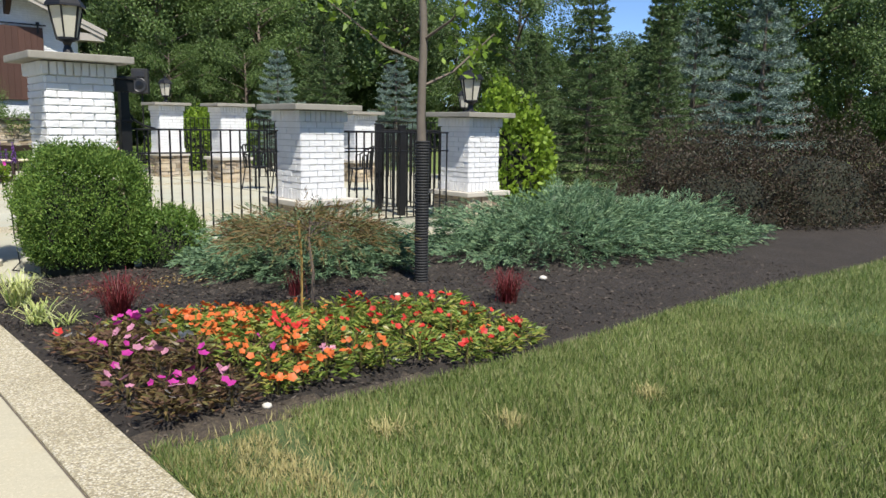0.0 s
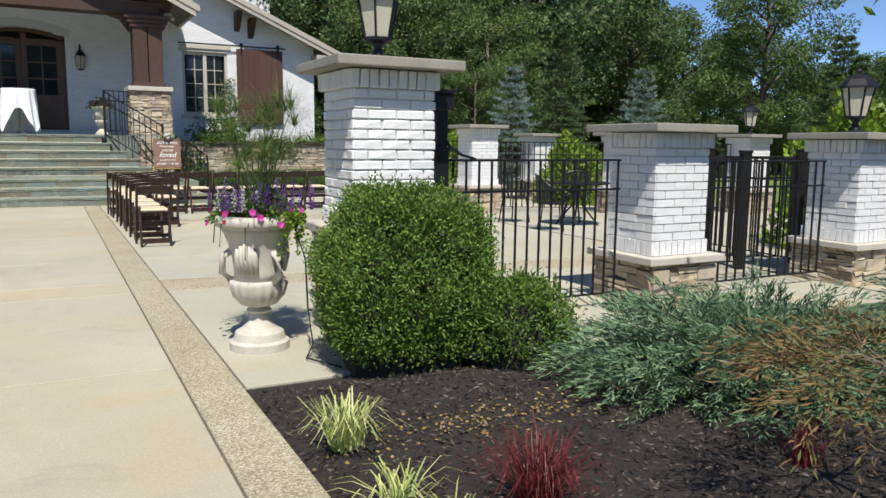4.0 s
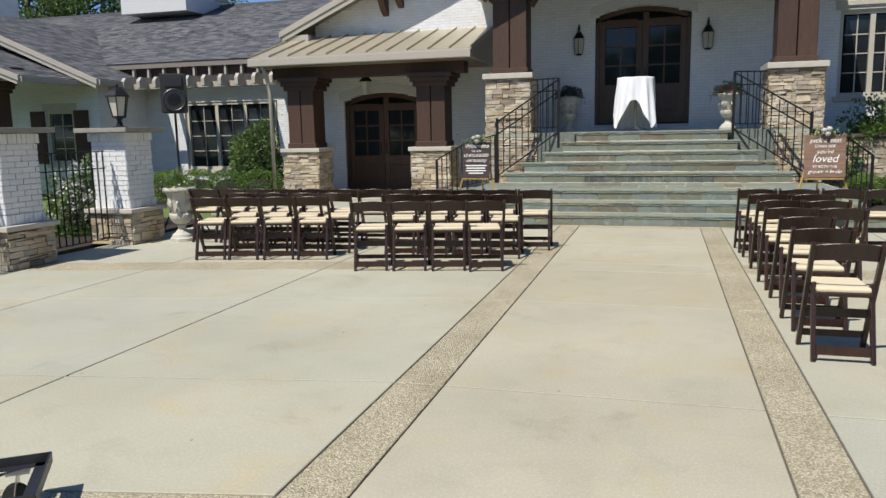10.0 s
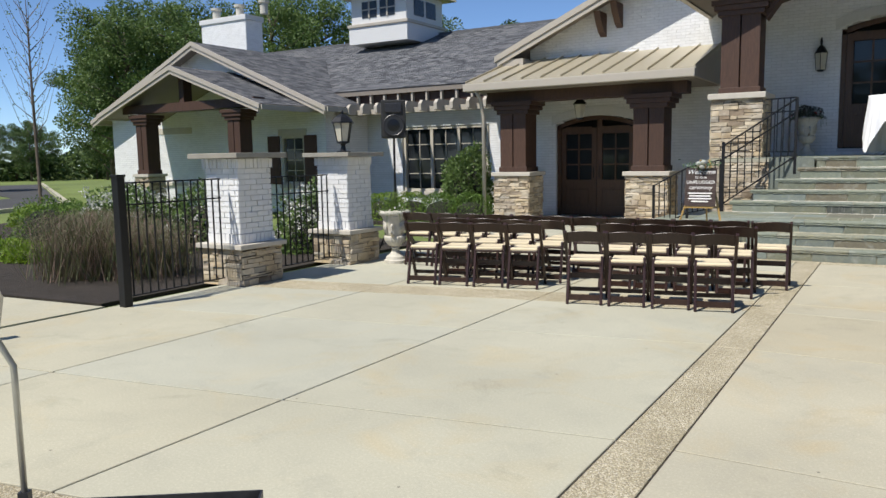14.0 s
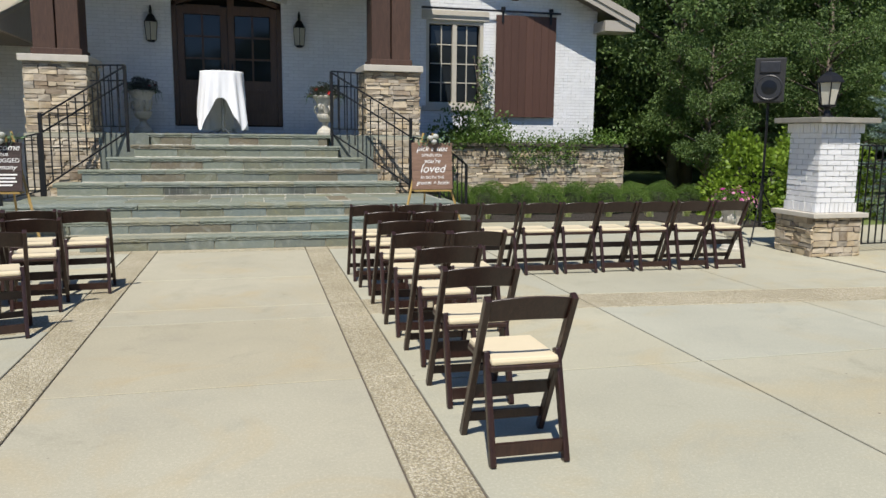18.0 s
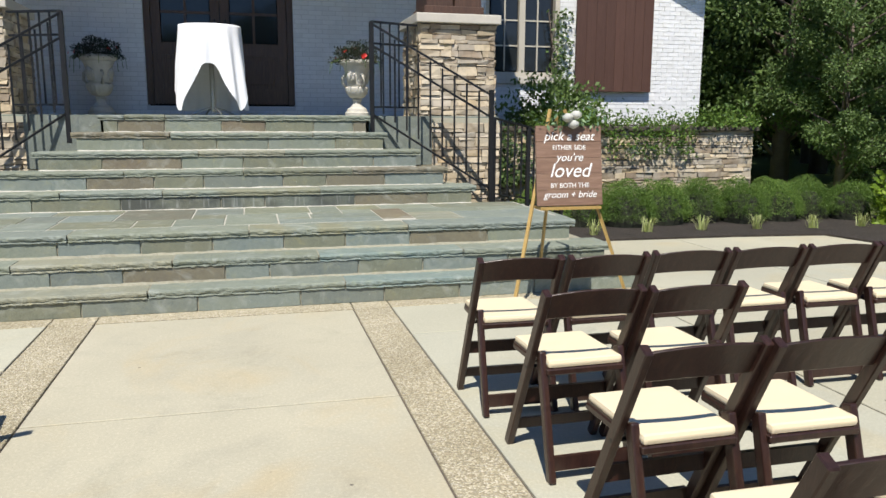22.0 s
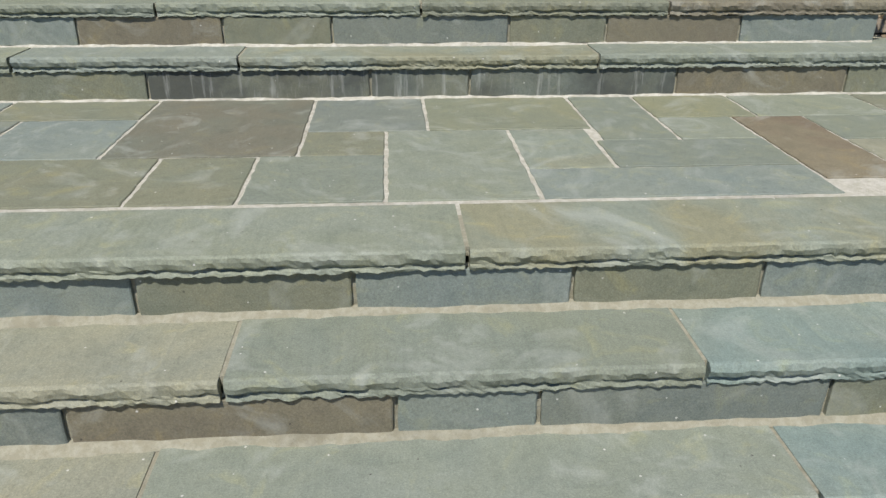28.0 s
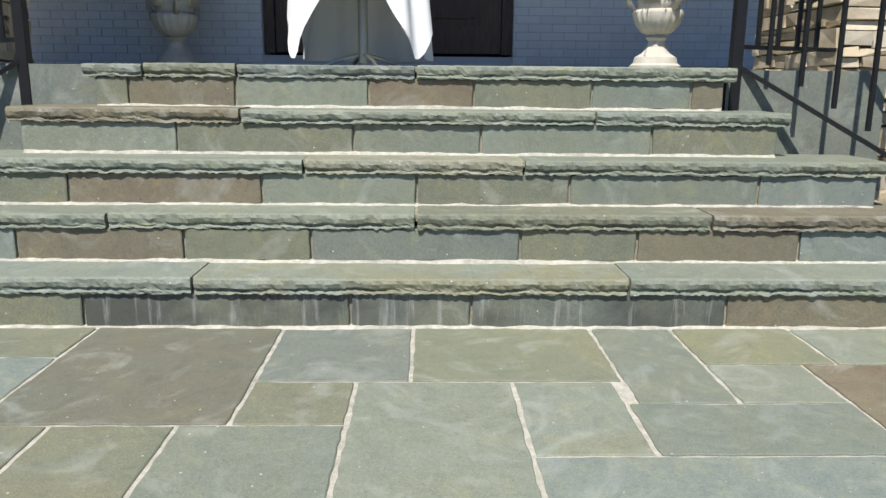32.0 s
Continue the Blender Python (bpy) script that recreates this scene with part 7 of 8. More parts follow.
def grid(name, x0, x1, y0, y1, step, fz, mat, label, category, keep=None):
    nx, ny = int((x1 - x0) / step), int((y1 - y0) / step)
    m = Mesh()
    for j in range(ny + 1):
        for i in range(nx + 1):
            x, y = x0 + (x1 - x0) * i / nx, y0 + (y1 - y0) * j / ny
            m.v.append((x, y, fz(x, y)))
    for j in range(ny):
        for i in range(nx):
            a = j * (nx + 1) + i
            m.f.append((a, a + 1, a + nx + 2, a + nx + 1))
    return tagged(new(name, quick(name, m.v, m.f, mat, True)), label, category, kind="structure")


def lawn_edge(x):
    return 3.23 + 0.05 * math.sin(x * 1.3) - 0.02 * max(0, x - 5)


grid("mulch_bed", 1.302, 13.0, 2.6, 7.2, 0.09, lambda x, y: bed_z(x, y) if y > lawn_edge(x) - 0.02 else -0.05, MULCH, "dark shredded bark mulch bed", "flower bed")
grid("soil_patch", 1.303, 4.3, 2.7, 4.2, 0.06, lambda x, y: (bed_z(x, y) + 0.006 + 0.01 * noise.noise((x * 7, y * 7, 2))) if lawn_edge(x) - 0.05 < y < lawn_edge(x) + 0.24 - 0.05 * x + 0.1 * noise.noise((x * 5, y * 5, 8)) else -0.055, SOIL, "dry brown soil along the lawn's edge", "flower bed")

# mulch chips
n = 26000
P = np.stack([G.uniform(1.32, 7.5, n), G.uniform(3.3, 7.1, n), np.zeros(n)], 1)
P = P[G.random(n) < np.clip(1.6 - 0.2 * P[:, 0], 0.25, 1)]
P = np.array([p for p in P if p[1] > lawn_edge(p[0]) + 0.02])
P[:, 2] = [bed_z(a, b) + 0.004 for a, b, _ in P]
D = G.normal(size=P.shape) * np.array([1, 1, 0.22])
CHIP = m_leaf("bark_chip", [(0.025, 0.019, 0.016), (0.055, 0.042, 0.036), (0.1, 0.078, 0.064), (0.17, 0.14, 0.115)], 0.9, 0)
tagged(new("mulch_chips", leaf_mesh("mulch_chips", P, D, 0.036, 0.009, CHIP, 0.1)), "loose shreds of dark bark mulch", "mulch", kind="stuff")

LIT = m_leaf("dry_leaf_litter", [(0.3, 0.2, 0.07), (0.42, 0.3, 0.11), (0.25, 0.15, 0.06), (0.5, 0.42, 0.24)], 0.8, 0.1)
n = 420
P = np.stack([2.25 + G.normal(size=n) * 0.5, 6.05 + G.normal(size=n) * 0.12, np.zeros(n)], 1)
P[:, 2] = [bed_z(a, b) + 0.008 for a, b, _ in P]
tagged(new("leaf_litter", leaf_mesh("leaf_litter", P, G.normal(size=P.shape) * np.array([1, 1, 0.15]), 0.024, 0.014, LIT, 0.1)), "yellow dry leaf litter beneath the boxwood", "leaves", kind="stuff")

# lawn blades
def lawn_blades(n, x0, x1, y0, y1, h, mat, name, cond):
    P = np.stack([G.uniform(x0, x1, n), G.uniform(y0, y1, n), np.full(n, -0.022)], 1)
    P = P[[cond(a, b) for a, b, _ in P]]
    D = G.normal(size=P.shape) * np.array([0.45, 0.45, 0]) + np.array([0, 0, 1])
    return tagged(new(name, leaf_mesh(name, P, D, h, 0.0046, mat, 0.06)), "blades of the front lawn", "grass", kind="stuff")


def patch(x, y):
    return noise.noise((x * 0.9, y * 0.9, 5.0)) + 0.5 * noise.noise((x * 2.7, y * 2.7, 1.0))


ok = lambda x, y: y < lawn_edge(x) - 0.015
lawn_blades(170000, 1.31, 5.5, 0.6, 3.5, 0.062, GRASS, "lawn_blades_near", lambda x, y: ok(x, y) and patch(x, y) > -0.6 - 0.6 * max(0, x - 2.3) + 0.3 * G.random())
lawn_blades(150000, 4.6, 12, -1.6, 4.2, 0.07, GRASS, "lawn_blades_far", lambda x, y: ok(x, y) and (x - 4.6) / 1.6 > G.random())
lawn_blades(26000, 1.31, 5.5, 0.6, 3.4, 0.055, STRAW, "dry_blades", lambda x, y: ok(x, y) and patch(x, y) < -0.2 + 0.25 * G.random() - 0.5 * max(0, x - 2.4))
lawn_blades(2600, 1.31, 1.75, 2.3, 3.1, 0.045, STRAW, "dry_corner_blades", ok)
for x, y in ((2.15, 2.75), (2.62, 2.5), (3.4, 2.3)):
    tuft("dry_grass_tuft", x, y, -0.02, 90, 0.09, 0.09, STRAW, "dry straw coloured tuft in the lawn", 0.006)

# clipped hedge mass beside the walk
def clipped(x, y, rx, ry, h, n, leaf, mat, label, power, rot, tuck, group="boxwoods"):
    """Evergreen bush of many small leafy clumps with dark hollows between, drawn in at the foot."""
    S = thing("boxwood", x, y, 0.02, rot, label=label, category="shrub", group=group)
    C, d = blob(n // 26, rx, ry, h, power, 0.1, -0.1, 0.05, 4.5)
    k = 26
    size = 0.02 + 0.022 * G.random((len(C), 1, 1))
    P = (C[:, None, :] + G.normal(size=(len(C), k, 3)) * size).reshape(-1, 3)
    d = np.repeat(d, k, 0)
    D = d * 0.7 + G.normal(size=d.shape) * 0.7 + np.array([0, 0, 0.3])
    f = 1 - tuck * np.clip(1 - P[:, 2] / (0.55 * h), 0, 1)
    P[:, :2] *= f[:, None]
    keep = P[:, 2] > 0.06 + 0.1 * G.random(len(P))
    P, D = P[keep], D[keep]
    part("foliage", leaf_mesh("foliage", P, D, leaf, leaf * 0.44, mat, 0.08), None, S)
    Q, e = blob(260, rx, ry, h, power, 0.02, 0.35, 0.05, 4.5)
    Q = np.repeat(Q, 7, 0) + np.tile(np.linspace(0, 0.05, 7)[:, None] * np.array([[0, 0, 1.0]]), (len(Q), 1))
    part("fresh_growth", leaf_mesh("fresh_growth", Q, G.normal(size=Q.shape) * 0.7 + np.array([0, 0, 0.8]), leaf, leaf * 0.5, mat, 0.08), None, S)["kind"] = "stuff"
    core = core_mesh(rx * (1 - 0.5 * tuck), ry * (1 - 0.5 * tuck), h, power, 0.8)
    part("woody_core", core, SHADE_CORE, S)


clipped(2.28, 7.24, 0.53, 0.46, 1.02, 96000, 0.026, BOX_GREEN, "dense clipped boxwood bush beside the pillar", 3.2, -6, 0.3)
clipped(2.86, 6.85, 0.3, 0.32, 0.52, 13000, 0.028, YEW_GREEN, "small clipped evergreen beside the juniper", 2.6, 0, 0.1)


def plumes(name, x, y, rx, ry, h, count, needles, length, leaf, width, mat, label, droop=0.35, rise=0.35, rot=0, z=0.02, category="juniper", group="junipers", core=True, low=0.1, cz=0.0, mound=2.2):
    """Low spreading bush of feathered plumes that arch outwards in layers."""
    J = thing(name, x, y, z, rot, label=label, category=category, group=group)
    B, d = blob(count, rx * 0.86, ry * 0.86, h * 0.88, mound, 0.55, low, 0.14, 3.0)
    B[:, 2] += cz
    A = d * np.array([1, 1, 0.25]) + G.normal(size=d.shape) * np.array([0.35, 0.35, 0.12]) + np.array([0, 0, rise])
    A = unit(A)
    L = length * G.uniform(0.55, 1.25, (len(B), 1))
    t = np.linspace(0.05, 1, needles)[None, :, None]
    P = B[:, None] + A[:, None] * (L[:, None] * t) - np.array([0, 0, 1.0]) * (droop * L[:, None] * t * t)
    side = unit(np.cross(A, np.array([0, 0, 1.0]) + 0.2 * G.normal(size=A.shape)))
    s = np.where(np.arange(needles) % 2 == 0, 1.0, -1.0)[None, :, None]
    D = A[:, None] * 0.75 + side[:, None] * s * 0.62 * (1.1 - t) + G.normal(size=P.shape) * 0.16 - np.array([0, 0, droop]) * t
    P = P + G.normal(size=P.shape) * 0.008
    P = P.reshape(-1, 3)
    D = D.reshape(-1, 3)
    keep = P[:, 2] > 0.07
    P, D = P[keep], D[keep]
    part("plume_foliage", leaf_mesh("plume_foliage", P, D, leaf, width, mat, 0.08), None, J)
    if core:
        part("woody_core", core_mesh(rx, ry, h, 2.2, 0.6), SHADE_CORE, J)
    return J


plumes("juniper", 3.72, 5.95, 1.0, 0.75, 0.47, 1500, 30, 0.3, 0.062, 0.009, JUNIPER, "low spreading blue-green juniper before the fence", rot=-20)
plumes("juniper", 6.45, 5.3, 1.6, 1.1, 0.56, 2600, 30, 0.32, 0.065, 0.0095, JUNIPER, "wide spreading grey-green juniper beside the young tree", rot=-12)
plumes("juniper", 7.9, 4.95, 0.95, 0.8, 0.45, 900, 26, 0.32, 0.065, 0.0095, JUNIPER, "wide spreading grey-green juniper beside the lawn", rot=-8)

# weeping maple with its stake
W = plumes("weeping_maple", 2.92, 4.62, 0.58, 0.44, 0.2, 340, 16, 0.24, 0.055, 0.0075, MAPLE, "small weeping maple with bronze leaves tied to a stake", droop=0.5, rise=0.22, z=0.06, category="tree", group="", core=False, low=0.05, cz=0.48)
tw = Mesh().tube([(0, 0, -0.05), (0.02, 0, 0.25), (-0.01, 0.01, 0.5), (0.0, 0, 0.62)], [0.014, 0.012, 0.01, 0.006], 6)
for i in range(9):
    a = 0.7 * i
    tw.tube([(0, 0, 0.5 + 0.012 * i), (0.22 * math.cos(a), 0.2 * math.sin(a), 0.6), (0.42 * math.cos(a), 0.36 * math.sin(a), 0.52)], [0.006, 0.004, 0.002], 5)
part("trunk", tw, BARK, W)
stk = thing("wooden_stake", 2.7, 4.38, 0.05, label="thin bamboo stake beside the weeping maple", category="stake")
part("cane", Mesh().tube([(0, 0, -0.05), (0.01, 0, 0.4), (-0.01, 0, 0.66)], 0.008, 6), EASEL, stk)

# young street tree in a trunk guard
YOUNG_BARK = m_plain("smooth_dark_bark", (0.15, 0.125, 0.098), 0.8, 0, 0.3, 14, 0.5)
T = thing("young_tree", 4.08, 4.86, 0.05, label="young tree with a black corrugated trunk guard and sparse leaves", category="tree")
part("trunk", Mesh().tube([(0, 0, -0.05), (0.0, 0, 0.9), (-0.02, 0, 1.3), (0.0, 0, 1.9), (-0.03, 0, 2.6), (0, 0, 3.4), (0.04, 0, 4.2)], [0.046, 0.04, 0.034, 0.03, 0.026, 0.02, 0.01], 10), YOUNG_BARK, T, smooth=True)
guard = Mesh()
prof = []
for i in range(52):
    z = 0.02 + i * 0.0215
    prof += [(0.05, z), (0.056, z + 0.006), (0.056, z + 0.013), (0.05, z + 0.0185)]
guard.lathe(prof, 20)
part("trunk_guard", guard, RUBBER, T, "black corrugated plastic guard")
lim = Mesh()
LP = []
for i in range(14):
    a = 2.4 * i
    z = 1.55 + 0.17 * i
    r = 0.75 - 0.02 * i
    e = (r * math.cos(a), r * math.sin(a), z + 0.45)
    lim.tube([(0, 0, z), (0.4 * r * math.cos(a), 0.4 * r * math.sin(a), z + 0.12), e], [0.014, 0.01, 0.004], 5)
    for t in G.uniform(0.35, 1.05, 46):
        LP.append([e[0] * t + G.normal() * 0.09, e[1] * t + G.normal() * 0.09, z + 0.45 * t + G.normal() * 0.08])
part("limb", lim, BARK, T)
LP = np.array(LP)
part("crown", leaf_mesh("crown", LP, G.normal(size=LP.shape) + np.array([0, 0, -0.3]), 0.09, 0.05, LIME, 0.06), None, T, "sparse yellow-green leaves")

tuft("red_fountain_grass", 1.86, 5.2, 0.07, 260, 0.28, 0.3, RED_GRASS, "dark red fountain grass tuft in the mulch", 0.006)
tuft("red_fountain_grass", 4.12, 3.95, 0.07, 180, 0.24, 0.24, RED_GRASS, "dark red fountain grass tuft in the mulch", 0.006)
tuft("red_fountain_grass", 3.05, 5.05, 0.07, 60, 0.2, 0.14, RED_GRASS, "dark red fountain grass tuft in the mulch", 0.006)
for x, y, n, h in ((1.48, 6.1, 110, 0.24), (1.46, 5.5, 60, 0.15), (1.56, 5.3, 30, 0.1)):
    tuft("variegated_grass", x, y, 0.03, n, h, 0.24, VARIEG, "cream and green variegated grass clump at the bed's edge", 0.012)


# impatiens
def impatiens(x, y, z, dark, flower, nf, size, rz, seed):
    g = np.random.default_rng(seed)
    I = thing("impatiens", x, y, z, rz, label=("dark leaved impatiens plant with %s blooms" if dark else "green impatiens plant with %s blooms") % flower, category="flower", group="impatiens bed")
    n = 150
    a = g.uniform(0, 6.28, n)
    r = size * np.sqrt(g.random(n)) * 0.8
    P = np.stack([r * np.cos(a), r * np.sin(a), size * (0.25 + 0.68 * g.random(n)) * (1 - 0.4 * (r / size) ** 2)], 1)
    D = np.stack([np.cos(a), np.sin(a), g.uniform(-0.15, 0.7, n)], 1)
    part("leaves", leaf_mesh("leaves", P, D, size * 0.4, size * 0.1, IMP_DARK if dark else IMP_GREEN, 0.1), None, I)
    part("stem", Mesh().tube([(0, 0, -0.03), (0, 0, size * 0.8)], 0.008, 5), IMP_DARK, I)
    for i in range(nf):
        b = g.uniform(0, 6.28)
        q = g.uniform(0.1, 0.75) * size
        c = Vector((q * math.cos(b), q * math.sin(b), size * g.uniform(0.82, 1.02)))
        m = Mesh()
        s = (0.023 if dark else 0.0195) * g.uniform(0.7, 1.2)
        o = Vector((g.normal() * 0.5, g.normal() * 0.5 - 0.25, 0.75)).normalized()
        e1 = o.cross(Vector((0.3, 1, 0.1))).normalized()
        e2 = o.cross(e1)
        for k in range(5):
            t = k * 1.2566 + b
            u, w = e1 * math.cos(t) + e2 * math.sin(t) + o * 0.2, e2 * math.cos(t) - e1 * math.sin(t)
            m.add([c, c + u * s * 0.65 + w * s * 0.55, c + u * s * 1.15, c + u * s * 0.65 - w * s * 0.55], [(0, 1, 2, 3)])
        part("bloom", quick("bloom", m.v, m.f, FLOWERS[flower]), None, I, flower + " bloom")
    return I


g2 = random.Random(9)
k = 0
yy = 3.3
while yy < 4.85:
    xx = 1.43 + 0.1 * g2.random()
    x_end = 3.78 - 0.25 * abs(yy - 3.5)
    while xx < x_end:
        lo = lawn_edge(xx) + 0.1 + 0.05 * max(0, 2.6 - xx)
        hi = 4.85 - 0.5 * max(0, xx - 2.0)
        if lo < yy < max(hi, 3.75):
            dark = xx + 0.15 * (yy - 3.4) < 1.98 or (g2.random() < 0.1 and xx < 2.5)
            fl = g2.choice(("magenta", "magenta", "pink", "magenta", "pink", "magenta", "white")) if dark else ("orange" if xx < 2.85 and g2.random() < 0.85 else g2.choice(("red", "orange", "red")))
            if yy > 4.7 and xx < 1.9:
                fl = g2.choice(("red", "red", "magenta"))
            nf = g2.choice((2, 3, 4, 2) if dark else ((7, 11, 13, 9) if xx < 2.4 else (2, 4, 5, 3)))
            impatiens(xx + g2.uniform(-0.04, 0.04), yy + g2.uniform(-0.04, 0.04), bed_z(xx, yy), dark, fl, nf, g2.uniform(0.1, 0.148), g2.uniform(0, 360), k + 100)
            k += 1
        xx += 0.175
    yy += 0.165
STONE_W = m_plain("pale_pebble", (0.62, 0.58, 0.5), 0.8, 0, 0.2, 20, 0.3)
for x, y, s in ((2.75, 3.48, 0.028), (3.29, 3.4, 0.03), (1.9, 3.35, 0.026), (4.9, 4.3, 0.035), (3.6, 4.55, 0.025)):
    p = thing("pebble", x, y, bed_z(x, y), label="pale loose stone lying on the bed", category="stone", group="pebbles")
    part("stone", Mesh().lathe([(0.3 * s, 0), (s, 0.3 * s), (0.8 * s, 0.8 * s), (0.2 * s, s)], 7), STONE_W, p, smooth=True)


# urn plantings
# leaf colours darkened so that the porch's shade is already in them
PORCH_SHADE_LEAF = m_leaf("dark_porch_leaf", [(0.02, 0.035, 0.016), (0.035, 0.05, 0.02), (0.05, 0.04, 0.03)], 0.5, 0.2)
def urn_flowers(x, y, z, r, tall, mix, n, label, mat=None):
    U = thing("urn_planting", x, y, z, label=label, category="flowers", group="urn plantings")
    P, d = blob(n, r, r, r * 0.75, 2, 0.6, -0.1, 0.15)
    part("foliage", leaf_mesh("foliage", P, d + G.normal(size=d.shape) * 0.6, 0.036, 0.015, mat or YEW_GREEN, 0.08), None, U)
    for col, count, up, size in mix:
        Q, e = blob(count, r * 1.12, r * 1.12, r * up, 2, 0.1, 0.05, 0.15)
        for c, o in zip(Q, e):
            m = Mesh()
            c, o = Vector(c), Vector(o)
            w = o.cross(Vector((0.3, 0.2, 0.9))).normalized()
            u = w.cross(o)
            for j in range(5):
                t = j * 1.2566
                b = u * math.cos(t) + w * math.sin(t)
                s = -u * math.sin(t) + w * math.cos(t)
                m.add([c, c + b * size * 0.7 + s * size * 0.5 + o * size * 0.3, c + b * size + o * size * 0.35, c + b * size * 0.7 - s * size * 0.5 + o * size * 0.3], [(0, 1, 2, 3)])
            part("bloom", quick("bloom", m.v, m.f, FLOWERS[col]), None, U, col + " bloom")
    tr = Mesh()
    for i in range(9):
        a = i * 0.7
        tr.tube([(0.8 * r * math.cos(a), 0.8 * r * math.sin(a), 0.02), (1.15 * r * math.cos(a), 1.15 * r * math.sin(a), -0.02), (1.2 * r * math.cos(a), 1.2 * r * math.sin(a), -0.08 - 0.14 * G.random())], 0.004, 4)
    part("trailing_stem", tr, YEW_GREEN, U)
    if tall:
        a = G.uniform(-1.3, 1.0, 900)
        t = G.random(900)
        P = np.stack([r * (0.85 + 0.4 * np.minimum(1, t * 2.5)) * np.cos(a), r * (0.85 + 0.4 * np.minimum(1, t * 2.5)) * np.sin(a), 0.04 - 0.4 * np.maximum(0, t - 0.35) * (0.5 + 0.5 * np.sin(a * 9))], 1)
        part("trailing_foliage", leaf_mesh("trailing_foliage", P + G.normal(size=P.shape) * 0.012, G.normal(size=P.shape), 0.026, 0.02, LIME, 0.05), None, U, "yellow-green trailing leaves")["kind"] = "stuff"
        for i in range(7):
            a = 2.4 + 0.5 * i
            m = Mesh()
            c = Vector((1.45 * r * math.cos(a), 1.45 * r * math.sin(a), 0.05 + 0.05 * math.sin(i * 2.2)))
            part("runner", Mesh().tube([(0.8 * r * math.cos(a), 0.8 * r * math.sin(a), 0.02), tuple(c * 0.85 + Vector((0, 0, 0.05))), tuple(c)], 0.003, 4), YEW_GREEN, U)
            o = Vector((math.cos(a), math.sin(a), 0.4)).normalized()
            w = o.cross(Vector((0, 0, 1))).normalized()
            u = w.cross(o)
            for j in range(5):
                b = u * math.cos(j * 1.2566) + w * math.sin(j * 1.2566)
                q = -u * math.sin(j * 1.2566) + w * math.cos(j * 1.2566)
                m.add([c, c + b * 0.015 + q * 0.012 + o * 0.006, c + b * 0.023 + o * 0.007, c + b * 0.015 - q * 0.012 + o * 0.006], [(0, 1, 2, 3)])
            part("bloom", quick("bloom", m.v, m.f, FLOWERS["magenta"]), None, U, "magenta bloom")
    if tall:
        for i in range(28):
            a = G.uniform(0, 6.28)
            s = G.uniform(0.05, 0.3)
            h = tall * G.uniform(0.42, 1.06)
            top = (s * math.cos(a), s * math.sin(a), h)
            part("stalk", Mesh().tube([(0.3 * s * math.cos(a), 0.3 * s * math.sin(a), 0), (0.5 * s * math.cos(a), 0.5 * s * math.sin(a), h * 0.6), top], [0.0045, 0.0038, 0.0022], 6), PAPYRUS, U)
            m = Mesh()
            tp = np.array(top)
            for _ in range(62):
                phi = G.uniform(0, 6.28)
                el = math.radians(G.uniform(8, 80))
                bend = math.radians(G.uniform(6, 24))
                step = G.uniform(0.03, 0.052) * (0.7 + 0.4 * h / tall)
                side = np.array([-math.sin(phi), math.cos(phi), 0])
                ray = [tp]
                for _ in range(5):
                    ray.append(ray[-1] + step * np.array([math.cos(el) * math.cos(phi), math.cos(el) * math.sin(phi), math.sin(el)]))
                    el -= bend
                wd = (0.0011, 0.0017, 0.0016, 0.0013, 0.0009, 0.0003)
                m.add([tuple(p + side * w) for p, w in zip(ray, wd)] + [tuple(p - side * w) for p, w in zip(ray, wd)], [(k, k + 1, k + 7, k + 6) for k in range(5)])
            part("feathery_head", quick("feathery_head", m.v, m.f, PAPYRUS), None, U, "feathery papyrus head")
        for col, count in (("purple", 34), ("white", 14)):
            for i in range(count):
                SP, SD = [], []
                a, s = G.uniform(0, 6.28), G.uniform(0.1, 0.3)
                lean = G.uniform(0.9, 1.2)
                up = G.uniform(0.15, 0.28)
                for zz in np.linspace(0.08, up, 18):
                    w = 0.013 * (1.15 - (zz - 0.08) / (up - 0.08))
                    for _ in range(4):
                        SP.append([s * lean * math.cos(a) + G.normal() * w, s * lean * math.sin(a) + G.normal() * w, zz])
                        SD.append(G.normal(size=3))
                part("flower_spike", leaf_mesh("flower_spike", np.array(SP), np.array(SD), 0.013, 0.01, FLOWERS[col], 0.1), None, U, col + " flower spike")
    return U


urn_flowers(1.58, 8.0, 0.84, 0.23, 0.68, (("magenta", 15, 0.5, 0.024), ("red", 16, 0.7, 0.017), ("white", 16, 1.1, 0.01)), 6500, "mixed magenta, red and purple flowers with tall papyrus in the urn")
urn_flowers(6.55, 19.1, 0.6, 0.26, 0, (("pink", 40, 0.9, 0.024), ("magenta", 30, 0.9, 0.024)), 900, "pink flowers spilling over the urn")
urn_flowers(-6.43, 17.78, 0.77, 0.24, 0, (("white", 12, 0.9, 0.014),), 600, "straggling green plants in the urn")
tuft("urn_grass", -6.43, 17.78, 0.8, 60, 0.32, 0.2, PAPYRUS, "spiky green grass in the urn", 0.008)
for x, y, z in ((1.68, 24.7, 0.7), (-1.66, 25.85, 0.78)):
    urn_flowers(x, y, TOP + z, 0.3, 0, (("red", 6, 0.6, 0.03),), 2600, "leafy flowers darkened for porch shade, spilling over the urn", PORCH_SHADE_LEAF)
